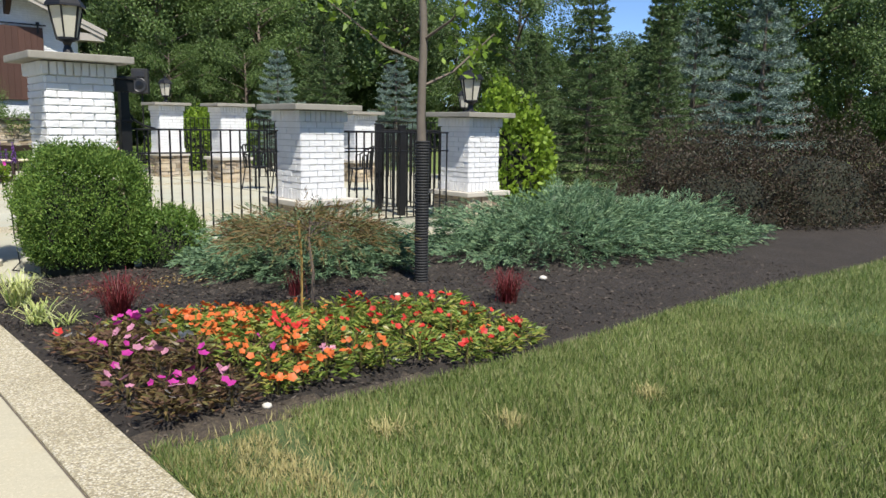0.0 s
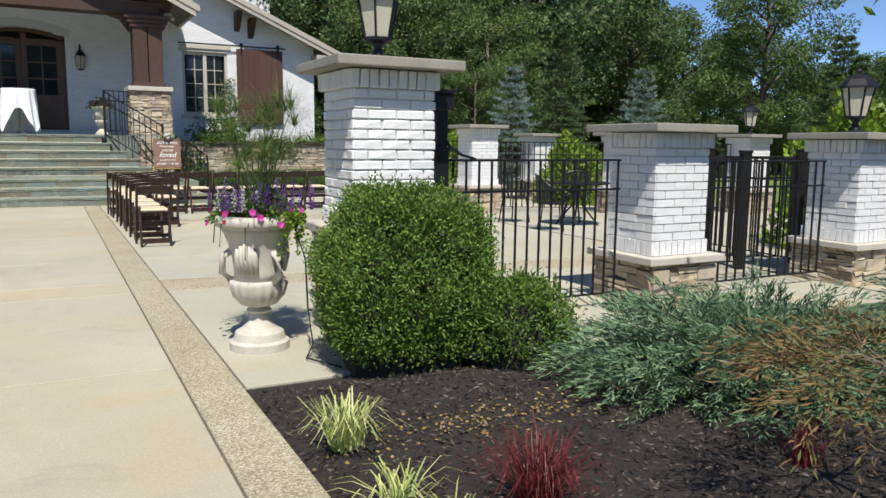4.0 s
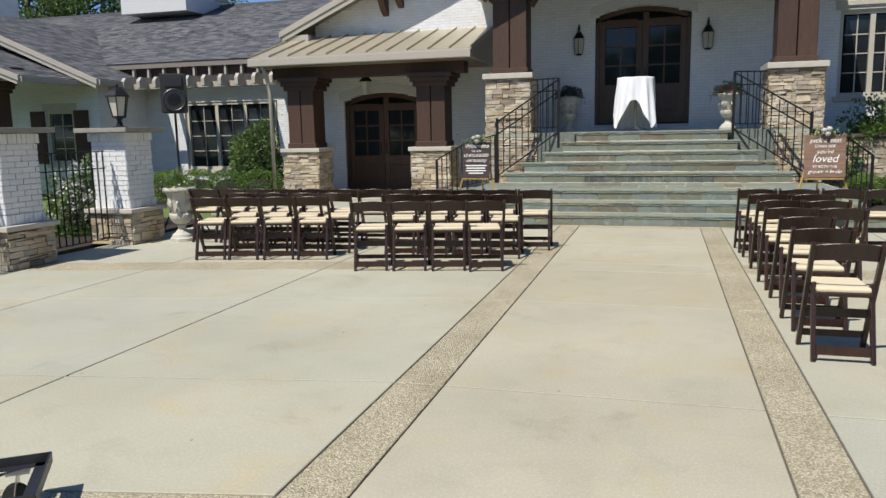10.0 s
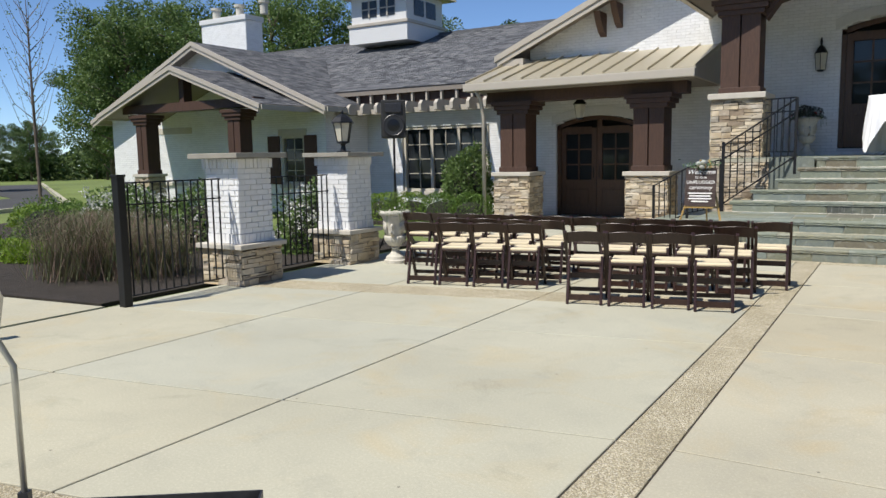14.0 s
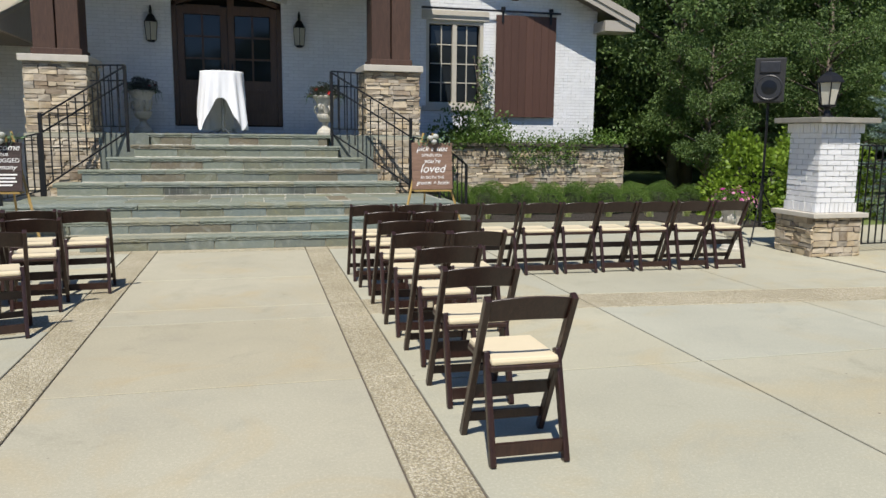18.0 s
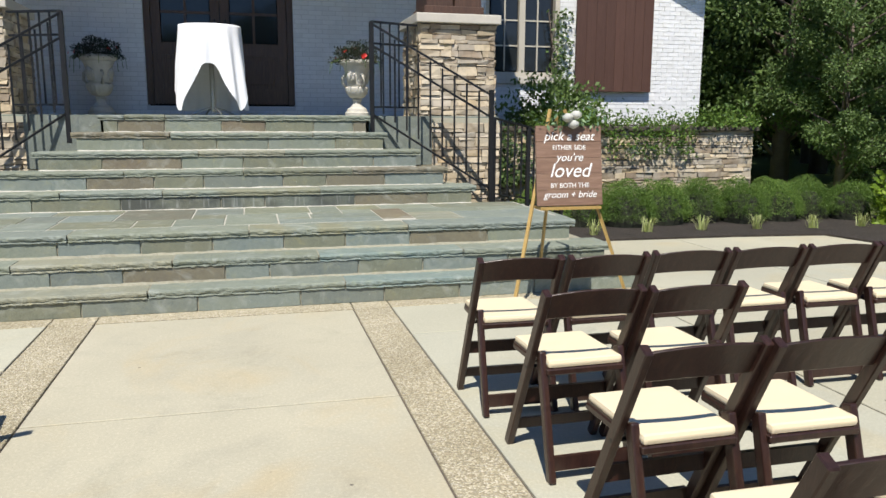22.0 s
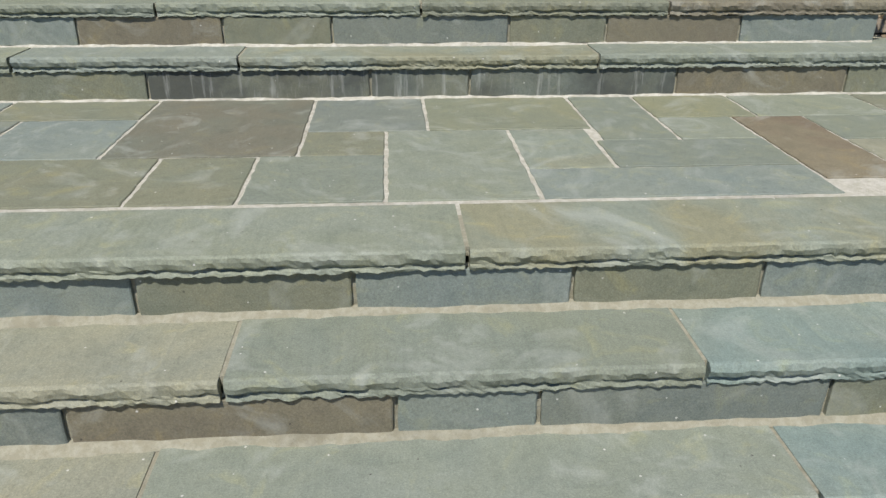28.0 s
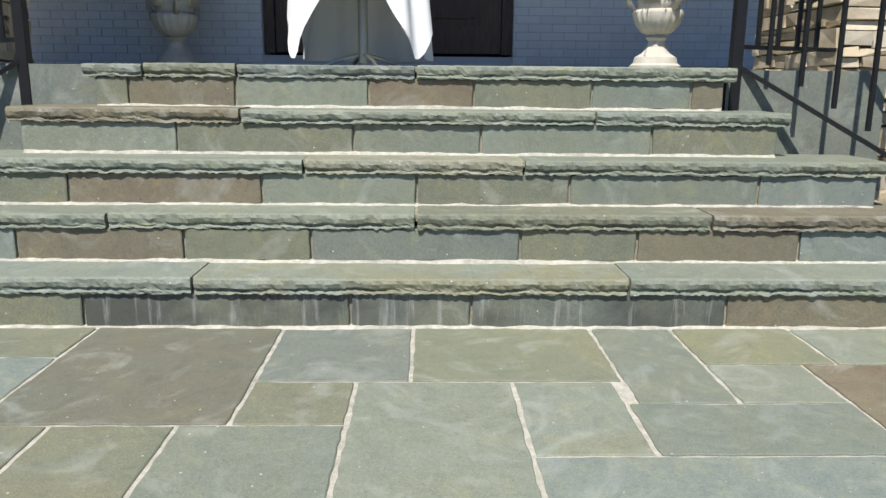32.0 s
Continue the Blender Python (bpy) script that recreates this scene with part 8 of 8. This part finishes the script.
for x, z, y in ((2.615, 1.42, 19.9), (-2.42, 1.39, 19.92)):
    F = thing("flower_garland", x, y, z, label="white roses and eucalyptus tied along the sign's top", category="flowers", group="sign garlands")
    P = np.stack([G.normal(size=110) * 0.12, G.normal(size=110) * 0.025 - 0.03, G.normal(size=110) * 0.03 + 0.01], 1)
    part("eucalyptus", leaf_mesh("eucalyptus", P, G.normal(size=P.shape), 0.05, 0.022, JUNIPER, 0.05), None, F)["kind"] = "stuff"
    m = Mesh()
    for cx, cz in ((-0.03, 0.03), (0.04, 0.05), (0.02, -0.02)):
        m.lathe([(0.01, cz - 0.03), (0.04, cz - 0.01), (0.042, cz + 0.015), (0.02, cz + 0.035)], 10, cx, -0.06)
    part("rose", m, FLOWERS["white"], F, "white rose heads", smooth=True)

# ---- planting by the house
planter_mulch = solid("house_bed", Mesh().prism([(3.7, 22.78), (6.1, 22.68), (7.3, 22.55), (7.55, 21.46), (9.5, 21.46), (9.5, 25.0), (3.7, 25.0)], "z", -0.012, 0.025), MULCH, "mulched bed before the planter wall", "flower bed")
for i in range(9):
    clipped(4.0 + 0.6 * i, 23.9 + 0.12 * math.sin(i * 2.1), 0.36, 0.38, 0.5, 17000, 0.02, YEW_GREEN if i % 3 else BOX_GREEN, "rounded green boxwood in the hedge row", 2.3, 40 * i, 0.1, "hedge balls")
for i in range(8):
    shrub("boxwood_ball", 4.3 + 0.62 * i, 24.6, 0.0, 0.36, 0.34, 0.58, 7000, 0.02, 0.011, BOX_GREEN, "rounded green boxwood in the hedge row", 2.4, group="hedge balls", lump=0.05, depth=0.15, low=-0.1)
for i in range(6):
    tuft("variegated_grass", 4.4 + 0.78 * i, 23.1 + 0.1 * math.sin(i), 0.0, 45, 0.22, 0.16, VARIEG, "cream and green variegated grass clump before the hedge", 0.01)
shrub("climbing_vine", 4.75, 25.4, 1.25, 0.8, 0.5, 0.75, 3200, 0.085, 0.05, OAK2, "leafy vine climbing over the planter beneath the window", 2.0, lump=0.25, core=False, depth=0.7, low=-0.4, group="vines", category="vine")
shrub("climbing_vine", 3.7, 25.0, 0.55, 0.55, 0.4, 0.8, 2200, 0.085, 0.05, OAK, "dark leafy vine beside the stair rail", 2.0, lump=0.25, core=False, depth=0.7, low=-0.6, group="vines", category="vine")
P = np.stack([G.uniform(4.2, 8.0, 3600), 25.05 + G.normal(size=3600) * 0.16, np.zeros(3600)], 1)
P[:, 2] = 1.33 + np.abs(G.normal(size=3600)) * 0.13 - 0.5 * (G.random(3600) ** 2) * (np.sin(P[:, 0] * 2.3) > -0.1)
P[:, 1] = np.where(P[:, 2] < 1.28, 24.9 - G.random(3600) * 0.05, P[:, 1])
V = thing("trailing_plants", 0, 0, 0, label="trailing green plants spilling over the planter wall", category="vine")
part("foliage", leaf_mesh("foliage", P, G.normal(size=P.shape) + np.array([0, -0.3, 0.2]), 0.07, 0.03, YEW_GREEN, 0.1), None, V)
part("vine_stem", Mesh().tube([(4.2, 25.1, 1.34), (6, 25.05, 1.36), (8.0, 25.1, 1.34)], 0.012, 5), BARK, V)
P = np.stack([5.28 + 0.1 * np.sin(np.linspace(0, 9, 700)) + G.normal(size=700) * 0.06, np.full(700, 26.42), 1.9 + 1.3 * G.random(700) ** 1.6], 1)[:420]
V2 = thing("wall_vine", 0, 0, 0, label="vine creeping up beside the window", category="vine")
part("foliage", leaf_mesh("foliage", P, G.normal(size=P.shape), 0.07, 0.045, OAK2, 0.05), None, V2)
part("vine_stem", Mesh().tube([(5.1, 26.4, 1.3), (5.2, 26.45, 2.2), (5.05, 26.45, 3.2)], 0.01, 5), BARK, V2)
shrub("gate_shrub", -8.42, 10.42, -0.01, 0.5, 0.46, 1.15, 5200, 0.05, 0.03, BOX_GREEN, "upright leafy green shrub behind the iron gate", 2.4, lump=0.12, depth=0.3)
left_bed = solid("entry_bed", Mesh().box(-13.5, -8.3, 23.6, 27.3, -0.055, 0.02), MULCH, "mulched bed before the wing", "flower bed")
shrub("entry_shrub", -9.35, 25.2, 0, 0.75, 0.7, 1.75, 7000, 0.08, 0.05, OAK2, "tall bright green shrub beside the entry pier", 2.2, lump=0.1, depth=0.25)
for i in range(6):
    shrub("low_hedge", -13.0 + 0.85 * i, 24.25, 0, 0.55, 0.4, 0.7, 2600, 0.05, 0.024, LIME if i in (2, 3) else YEW_GREEN, "low clipped hedge along the wing", 2.8, group="low hedge", lump=0.05, depth=0.15)
shrub("lime_shrub", 9.6, 22.8, 0, 0.95, 0.8, 1.45, 6500, 0.1, 0.06, LIME, "bright yellow-green shrub beyond the patio", 2.2, lump=0.15, depth=0.3, group="lime shrubs")
shrub("lime_shrub", 11.4, 23.4, 0, 1.0, 0.9, 1.7, 6500, 0.1, 0.06, LIME, "bright yellow-green shrub beyond the patio", 2.2, lump=0.15, depth=0.3, group="lime shrubs")
shrub("lime_shrub", 9.9, 9.6, 0, 0.8, 0.8, 1.95, 6000, 0.11, 0.07, LIME, "bright yellow-green shrub beside the corner pillar", 2.2, lump=0.15, depth=0.3, group="lime shrubs")
shrub("lime_shrub", 9.3, 21.0, 0, 0.6, 0.6, 1.6, 3500, 0.1, 0.06, LIME, "bright yellow-green shrub behind the fence", 2.2, lump=0.15, depth=0.3, group="lime shrubs")
shrub("lime_shrub", 11.2, 17.5, 0, 0.7, 0.7, 1.5, 3500, 0.1, 0.06, LIME, "bright yellow-green shrub behind the fence", 2.2, lump=0.15, depth=0.3, group="lime shrubs")
for x, y, r, h in ((9.9, 5.5, 1.1, 1.05), (11.4, 4.9, 1.4, 1.35), (12.9, 4.3, 1.2, 1.2), (10.9, 6.6, 1.3, 1.35)):
    shrub("bronze_shrub", x, y, 0, r, 1.0, h, 24000, 0.042, 0.02, BROWN_LEAF, "dark bronze leaved shrub beyond the juniper", 2.2, lump=0.24, depth=0.4, group="bronze shrubs", freq=3.5)

# left garden beyond the gate
gate_walk = thing("garden_path", label="pale concrete garden path beyond the gate", category="path", kind="structure")
for a in (((-7.4, 11.0), (-7.4, 13.5), (-10.3, 13.2), (-10.6, 11.1)), ((-10.5, 10.9), (-10.2, 13.0), (-13.6, 12.6), (-13.2, 11.2)), ((-13.4, 11.4), (-13.6, 12.7), (-19, 17.5), (-19.8, 16.4))):
    part("slab", Mesh().prism(list(a), "z", -0.05, -0.005), CONCRETE_B, gate_walk)
gm = thing("garden_bed", label="dark mulched garden bed beyond the gate", category="flower bed", kind="structure")
part("mulch", Mesh().prism([(-7.6, 13.6), (-7.6, 20.5), (-17.5, 21.5), (-16.2, 15.6), (-10.6, 13.3)], "z", -0.055, -0.008), MULCH, gm)
part("mulch", Mesh().prism([(-7.6, 5.0), (-7.6, 10.9), (-10.6, 10.9), (-13.2, 11.0), (-14.5, 5.0)], "z", -0.055, -0.008), MULCH, gm)
part("mulch", Mesh().prism([(-10.7, 13.3), (-16.2, 15.6), (-17.5, 21.5), (-21.5, 21.0), (-20.0, 17.6), (-13.6, 12.9)], "z", -0.055, -0.0085), MULCH, gm)
part("mulch", Mesh().prism([(-13.2, 10.95), (-19.9, 16.3), (-21.8, 16.0), (-21.6, 7.0), (-14.5, 5.0)], "z", -0.055, -0.0085), MULCH, gm)
GRS = m_leaf("plumed_grass", [(0.11, 0.15, 0.06), (0.16, 0.17, 0.08), (0.2, 0.15, 0.11), (0.3, 0.2, 0.17)], 0.6, 0.3)
for x, y, n_, h in ((-9.7, 14.9, 1800, 0.85), (-10.5, 15.6, 1500, 0.85), (-9.0, 15.3, 1000, 0.75)):
    tuft("plumed_grass", x, y, 0, n_, h, 0.75, GRS, "tall pink plumed ornamental grass in the garden bed", 0.01, droop=0.25, base=0.3)
for x, y, r in ((-11.3, 16.9, 0.8), (-12.6, 17.6, 0.9), (-11.3, 18.3, 1.0), (-8.7, 18.6, 0.7), (-14.5, 15.2, 0.5)):
    S = shrub("white_hydrangea", x, y, 0, r, r * 0.9, 1.05 if r > 0.6 else 0.5, 3000, 0.09, 0.05, OAK2, "green shrub with white flower heads in the garden", 2.2, lump=0.12, group="white shrubs")
    Q, e = blob(170, r * 1.05, r * 0.95, 1.12 if r > 0.6 else 0.56, 2.2, 0.05, 0.1, 0.12)
    Q = np.repeat(Q, 8, 0) + G.normal(size=(len(Q) * 8, 3)) * 0.035
    part("flower_heads", leaf_mesh("flower_heads", Q, G.normal(size=Q.shape), 0.05, 0.04, FLOWERS["white"], 0), None, S, "white flower heads")
for x, y, r, h, mt in ((-14.2, 15.0, 0.85, 0.5, SPRUCE), (-13.2, 15.7, 0.8, 0.25, LIME), (-12.2, 15.5, 0.5, 0.22, LIME), (-15.2, 17.6, 0.8, 0.9, BOX_GREEN), (-16.6, 19.0, 0.8, 0.7, BOX_GREEN), (-18, 19.8, 0.7, 0.6, YEW_GREEN), (-14.2, 18.8, 0.6, 0.35, LIME), (-12.5, 13.9, 0.7, 0.3, LIME), (-18.5, 14.2, 0.7, 0.6, YEW_GREEN), (-19.6, 12.6, 0.8, 0.7, BOX_GREEN), (-17.0, 12.4, 0.6, 0.4, LIME), (-15.2, 10.6, 0.7, 0.5, YEW_GREEN), (-20.4, 18.4, 0.8, 0.7, BOX_GREEN), (-19.2, 19.6, 0.6, 0.5, LIME), (-17.6, 16.9, 0.6, 0.45, YEW_GREEN), (-20.6, 15.4, 0.7, 0.6, BOX_GREEN), (-16.2, 16.6, 0.5, 0.3, LIME)):
    shrub("garden_shrub", x, y, 0, r, r * 0.8, h, 2600, 0.07, 0.025, mt, "rounded low garden shrub in mulch", 2.3, lump=0.1, group="garden shrubs")
shrub("upright_shrub", -9.1, 10.0, 0, 0.55, 0.5, 1.35, 5200, 0.05, 0.02, BOX_GREEN, "upright dark green shrub behind the fence", 2.6, lump=0.1, group="garden shrubs")
shrub("upright_shrub", -8.6, 19.3, 0, 0.5, 0.5, 1.1, 2600, 0.05, 0.02, BOX_GREEN, "upright dark green shrub behind the fence", 2.6, lump=0.1, group="garden shrubs")
asph = solid("road", Mesh().prism([(-22.7, 4.0), (-22.7, 10.3), (-23.2, 16.9), (-28.6, 26.3), (-60, 44), (-62, 38), (-37, 29.0), (-29.8, 19.6), (-29.0, 10.9), (-29.0, 4.0)], "z", -0.055, -0.03), ASPHALT, "grey asphalt drive curving past the garden", "road")
kerb = solid("kerb", Mesh().beam((-22.5, 10.3, -0.0), (-23.0, 17.0, -0.0), 0.18, 0.16).beam((-23.0, 17.0, -0.0), (-28.4, 26.4, -0.0), 0.18, 0.16).beam((-28.4, 26.4, 0), (-60, 44.2, 0), 0.18, 0.16), CONCRETE_B, "pale concrete kerb along the drive", "kerb")
lamp_post = thing("street_lamp", -47, 25.7, -0.06, label="tall dark parking lot lamp with a flat head", category="lamp post")
part("pole", Mesh().tube([(0, 0, 0.6), (0, 0, 6.95)], [0.09, 0.06], 8), IRON, lamp_post)
part("base", Mesh().lathe([(0.25, -0.06), (0.25, 0.6), (0.22, 0.62)], 12), CONCRETE_B, lamp_post)
part("head", Mesh().box(-0.9, 0.1, -0.18, 0.18, 6.9, 7.05), IRON, lamp_post, bevel=0.02)

# ---- trees
def tree_mesh(kind, seed, n):
    """Wood and crown of one tree, of about ten metres."""
    g = np.random.default_rng(seed)
    rng = random.Random(seed)
    wood = Mesh().tube([(0, 0, -0.3), (0.05, 0, 2.5), (-0.1, 0.08, 5), (0.05, 0, 8.4)], [0.24, 0.19, 0.13, 0.03], 8)
    C = []
    for i in range(26):
        a = 2.399 * i + rng.uniform(-0.3, 0.3)
        z = 1.6 + 7.4 * (i / 26) ** 0.9
        r = (3.1 * math.sin(min(1, (z - 0.6) / 9.6) * math.pi) ** 0.7 + 0.4) * rng.uniform(0.65, 1.1)
        e = (r * math.cos(a), r * math.sin(a), z + rng.uniform(0.2, 1.1))
        wood.tube([(0, 0, max(0.8, z - 0.8)), (0.45 * e[0], 0.45 * e[1], z - 0.1), e], [0.07, 0.04, 0.012], 5)
        for t in (0.5, 0.78, 1.02):
            C.append((e[0] * t, e[1] * t, z - 0.1 + (e[2] - z) * t, rng.uniform(0.55, 1.0)))
    C.append((0, 0, 9.6, 0.7))
    C = np.array(C)
    pick = g.integers(0, len(C), n)
    c = C[pick]
    d = unit(g.normal(size=(n, 3)))
    P = c[:, :3] + d * (c[:, 3] * g.random(n) ** 0.4)[:, None] * np.array([1, 1, 0.75])
    D = d + g.normal(size=(n, 3)) * 0.5 + np.array([0, 0, -0.2])
    return wood, P, D


def conifer_mesh(seed, n, h=6.0, base=1.9, tiers=17):
    """Whorls of drooping boughs, each with side twigs, and open air between the tiers."""
    g = np.random.default_rng(seed)
    wood = Mesh().tube([(0, 0, -0.2), (0, 0, h * 0.97)], [0.13, 0.015], 8)
    boughs = []
    for i in range(tiers):
        t = i / tiers
        k = max(4, int(11 - 6 * t))
        for j in range(k):
            boughs.append((t + g.uniform(-0.25, 0.25) / tiers, 6.283 * (j + 0.5 * (i % 2)) / k + g.uniform(-0.25, 0.25)))
    per = n // len(boughs)
    P, D = [], []
    for t, a in boughs:
        t = min(max(t, 0.0), 0.985)
        z = 0.15 + (h - 0.3) * t
        L = base * (1 - t) ** 0.8 * g.uniform(0.7, 1.15) + 0.16
        o = np.array([math.cos(a), math.sin(a), 0])
        s = np.array([-o[1], o[0], 0])
        rise = (0.55 * t - 0.12) * L
        wood.tube([(0, 0, z), tuple(o * L * 0.96 + np.array([0, 0, z + rise * 0.9]))], [0.022 * (1 - t) + 0.006, 0.003], 4)
        m = max(5, int(9 * L))
        twig = g.integers(0, m, per)
        u = 0.22 + 0.78 * twig / m
        side = np.where(twig % 2 == 0, 1.0, -1.0)
        q = g.random(per)
        reach = 0.42 * L * (1.12 - u) * q
        curve = rise * u * u - 0.06 * L * u
        c = u[:, None] * L * o + np.array([0, 0, z]) + curve[:, None] * np.array([0, 0, 1.0])
        c = c + (side * reach)[:, None] * s + (reach * 0.7)[:, None] * o + (-0.18 * reach)[:, None] * np.array([0, 0, 1.0])
        P.append(c + g.normal(size=(per, 3)) * 0.022)
        D.append(o * 0.7 + (side * 0.6)[:, None] * s + g.normal(size=(per, 3)) * 0.5 + np.array([0, 0, 0.25]))
    return wood, np.concatenate(P), np.concatenate(D)


TREES = []
for i, (mt, n_, lf) in enumerate(((OAK, 30000, 0.15), (OAK2, 28000, 0.14), (OAK, 26000, 0.16))):
    wd, P, D = tree_mesh("oak", 60 + i, n_)
    t = thing("woodland_tree", 0, 0, 0, label="tall leafy deciduous tree at the edge of the woods", category="tree", group="woodland")
    part("trunk", wd, BARK, t, smooth=True)
    part("crown", leaf_mesh("crown", P, D, lf, lf * 0.62, mt, 0.08), None, t)
    TREES.append(t)
wd, P, D = conifer_mesh(71, 34000)
spruce = thing("blue_spruce", 0, 0, 0, label="blue spruce with silvery tiers of needles", category="tree", group="spruces")
part("trunk", wd, BARK, spruce)
part("crown", leaf_mesh("crown", P, D, 0.11, 0.024, SPRUCE, 0.05), None, spruce)
wd, P, D = conifer_mesh(72, 34000, 7.0, 1.7, 26)
cedar = thing("dark_evergreen", 0, 0, 0, label="dark green evergreen tree at the edge of the woods", category="tree", group="evergreens")
part("trunk", wd, BARK, cedar)
part("crown", leaf_mesh("crown", P, D, 0.13, 0.03, CEDAR, 0.05), None, cedar)


def put(tree, x, y, s, rz, used=set()):
    m = pose(x, y, -0.08, 0, 0, rz)
    tree.scale = (s, s, s * G.uniform(0.9, 1.12))
    if tree.name not in used:
        used.add(tree.name)
        sc = tree.scale.copy()
        tree.matrix_basis = m @ Matrix.Diagonal((*sc, 1))
        return tree
    return copy_thing(tree, m)


gt = random.Random(17)
for x, y, s in ((13.6, 6.9, 0.86), (12.8, 22.6, 0.62), (16.3, 20.9, 0.66), (14.9, 9.0, 0.7)):
    put(spruce, x, y, s, gt.uniform(0, 360))
for x, y, s in ((12.2, 9.6, 0.45), (13.0, 8.6, 0.5), (11.6, 10.8, 0.42), (17.4, 11.2, 0.7), (19, 12.5, 0.8), (15, 13.5, 0.6), (12.3, 26.5, 0.7), (14.5, 22.5, 0.8), (-41, 14.5, 0.42), (-31, 6, 0.6)):
    put(cedar, x, y, s, gt.uniform(0, 360))
for i in range(58):
    a = math.radians(-38 + 122 * (i + gt.random()) / 58)
    r = gt.uniform(22, 44)
    x, y = 6 + r * math.cos(a), 12 + r * math.sin(a)
    if x < 13 and y < 45:
        continue
    dip = 26 < math.degrees(math.atan2(y - 2, x - 0.4)) < 40
    put(TREES[i % 3], x, y, gt.uniform(0.95, 1.5) if a > 0.8 else (gt.uniform(0.5, 0.62) if dip else gt.uniform(0.68, 0.92)), gt.uniform(0, 360))
for x, y, s in ((11.2, 28.5, 0.75), (12.8, 30.5, 0.95), (10.5, 32.5, 0.9), (14.5, 27.0, 0.7), (11.0, 36, 1.0), (16, 33, 1.1), (9.5, 41, 1.0), (13, 25.2, 0.42), (10.7, 26.2, 0.4)):
    put(TREES[1 if s < 0.8 else 0], x, y, s, gt.uniform(0, 360))
# left: field trees and far woods
for x, y, s in ((-49.2, 31.8, 0.8), (-52, 20, 0.5), (-34.5, 12.4, 1.0), (-36.5, 15.2, 0.8), (-58, 27, 0.4), (-40, 38, 1.15), (-43, 42, 1.25), (-36.5, 40, 1.2), (-46, 41, 1.05), (-33, 43, 1.2), (-31, 45, 1.2), (-24, 44, 1.1), (-20, 50, 0.95), (-12, 58, 0.9)):
    put(TREES[gt.randrange(3)], x, y, s, gt.uniform(0, 360))
for i in range(46):
    a = math.radians(112 + 78 * (i + gt.random()) / 46)
    r = gt.uniform(72, 96)
    put(TREES[i % 3], r * math.cos(a), 12 + r * math.sin(a), gt.uniform(0.42, 0.6), gt.uniform(0, 360))
# unseen woods added behind the walk's start, to darken reflections and cut sky light
for i in range(30):
    a = math.radians(196 + 140 * (i + gt.random()) / 30)
    r = gt.uniform(42, 56)
    put(TREES[i % 3], 2 + r * math.cos(a), r * math.sin(a), gt.uniform(0.9, 1.3), gt.uniform(0, 360))


def bare_tree(x, y, h, seed, n):
    g = np.random.default_rng(seed)
    B = thing("thin_tree", x, y, -0.06, label="thin young tree with upright bare branches", category="tree", group="thin trees")
    w = Mesh().tube([(0, 0, -0.1), (0, 0, h * 0.5), (0.05, 0, h)], [0.07, 0.05, 0.006], 7)
    L = []
    for i in range(34):
        a = 2.4 * i
        z = h * (0.28 + 0.6 * i / 34)
        r = h * 0.13 * g.uniform(0.7, 1.2)
        e = (r * math.cos(a), r * math.sin(a), z + h * 0.22 * g.uniform(0.7, 1.2))
        w.tube([(0, 0, z), (0.5 * e[0], 0.5 * e[1], z + h * 0.07), e], [0.018, 0.011, 0.003], 4)
        for t in g.uniform(0.3, 1, n):
            L.append([e[0] * t + g.normal() * 0.08, e[1] * t + g.normal() * 0.08, z + (e[2] - z) * t + g.normal() * 0.08])
    part("trunk", w, BARK, B)
    L = np.array(L)
    part("crown", leaf_mesh("crown", L, g.normal(size=L.shape), 0.11, 0.06, OAK2, 0.05), None, B, "sparse leaves")


bare_tree(-27.9, 25.0, 8.2, 3, 5)
bare_tree(-34.0, 19.5, 6.4, 4, 26)
bare_tree(-36.0, 17.6, 6.0, 5, 24)

# undergrowth at the foot of the far woods
def undergrowth(name, cx, cy, a0, a1, r0, r1, top, n, leaf, label):
    a = np.radians(G.uniform(a0, a1, n))
    rr = G.uniform(r0, r1, n)
    z = top * G.random(n) ** 0.8 * (0.75 + 0.25 * np.sin(a * 37) * np.sin(a * 83))
    P = np.stack([cx + rr * np.cos(a), cy + rr * np.sin(a), z - 0.1], 1)
    tagged(new(name, leaf_mesh(name, P, G.normal(size=P.shape), leaf, leaf * 0.6, OAK, 0.1)), label, "woods", kind="stuff")


undergrowth("woods_undergrowth", 0, 12, 108, 200, 84, 97, 3.4, 40000, 0.6, "dark thicket at the foot of the far woods")
undergrowth("woods_undergrowth", 6, 12, -38, 84, 33, 46, 3.4, 60000, 0.34, "dark thicket beneath the woodland trees")
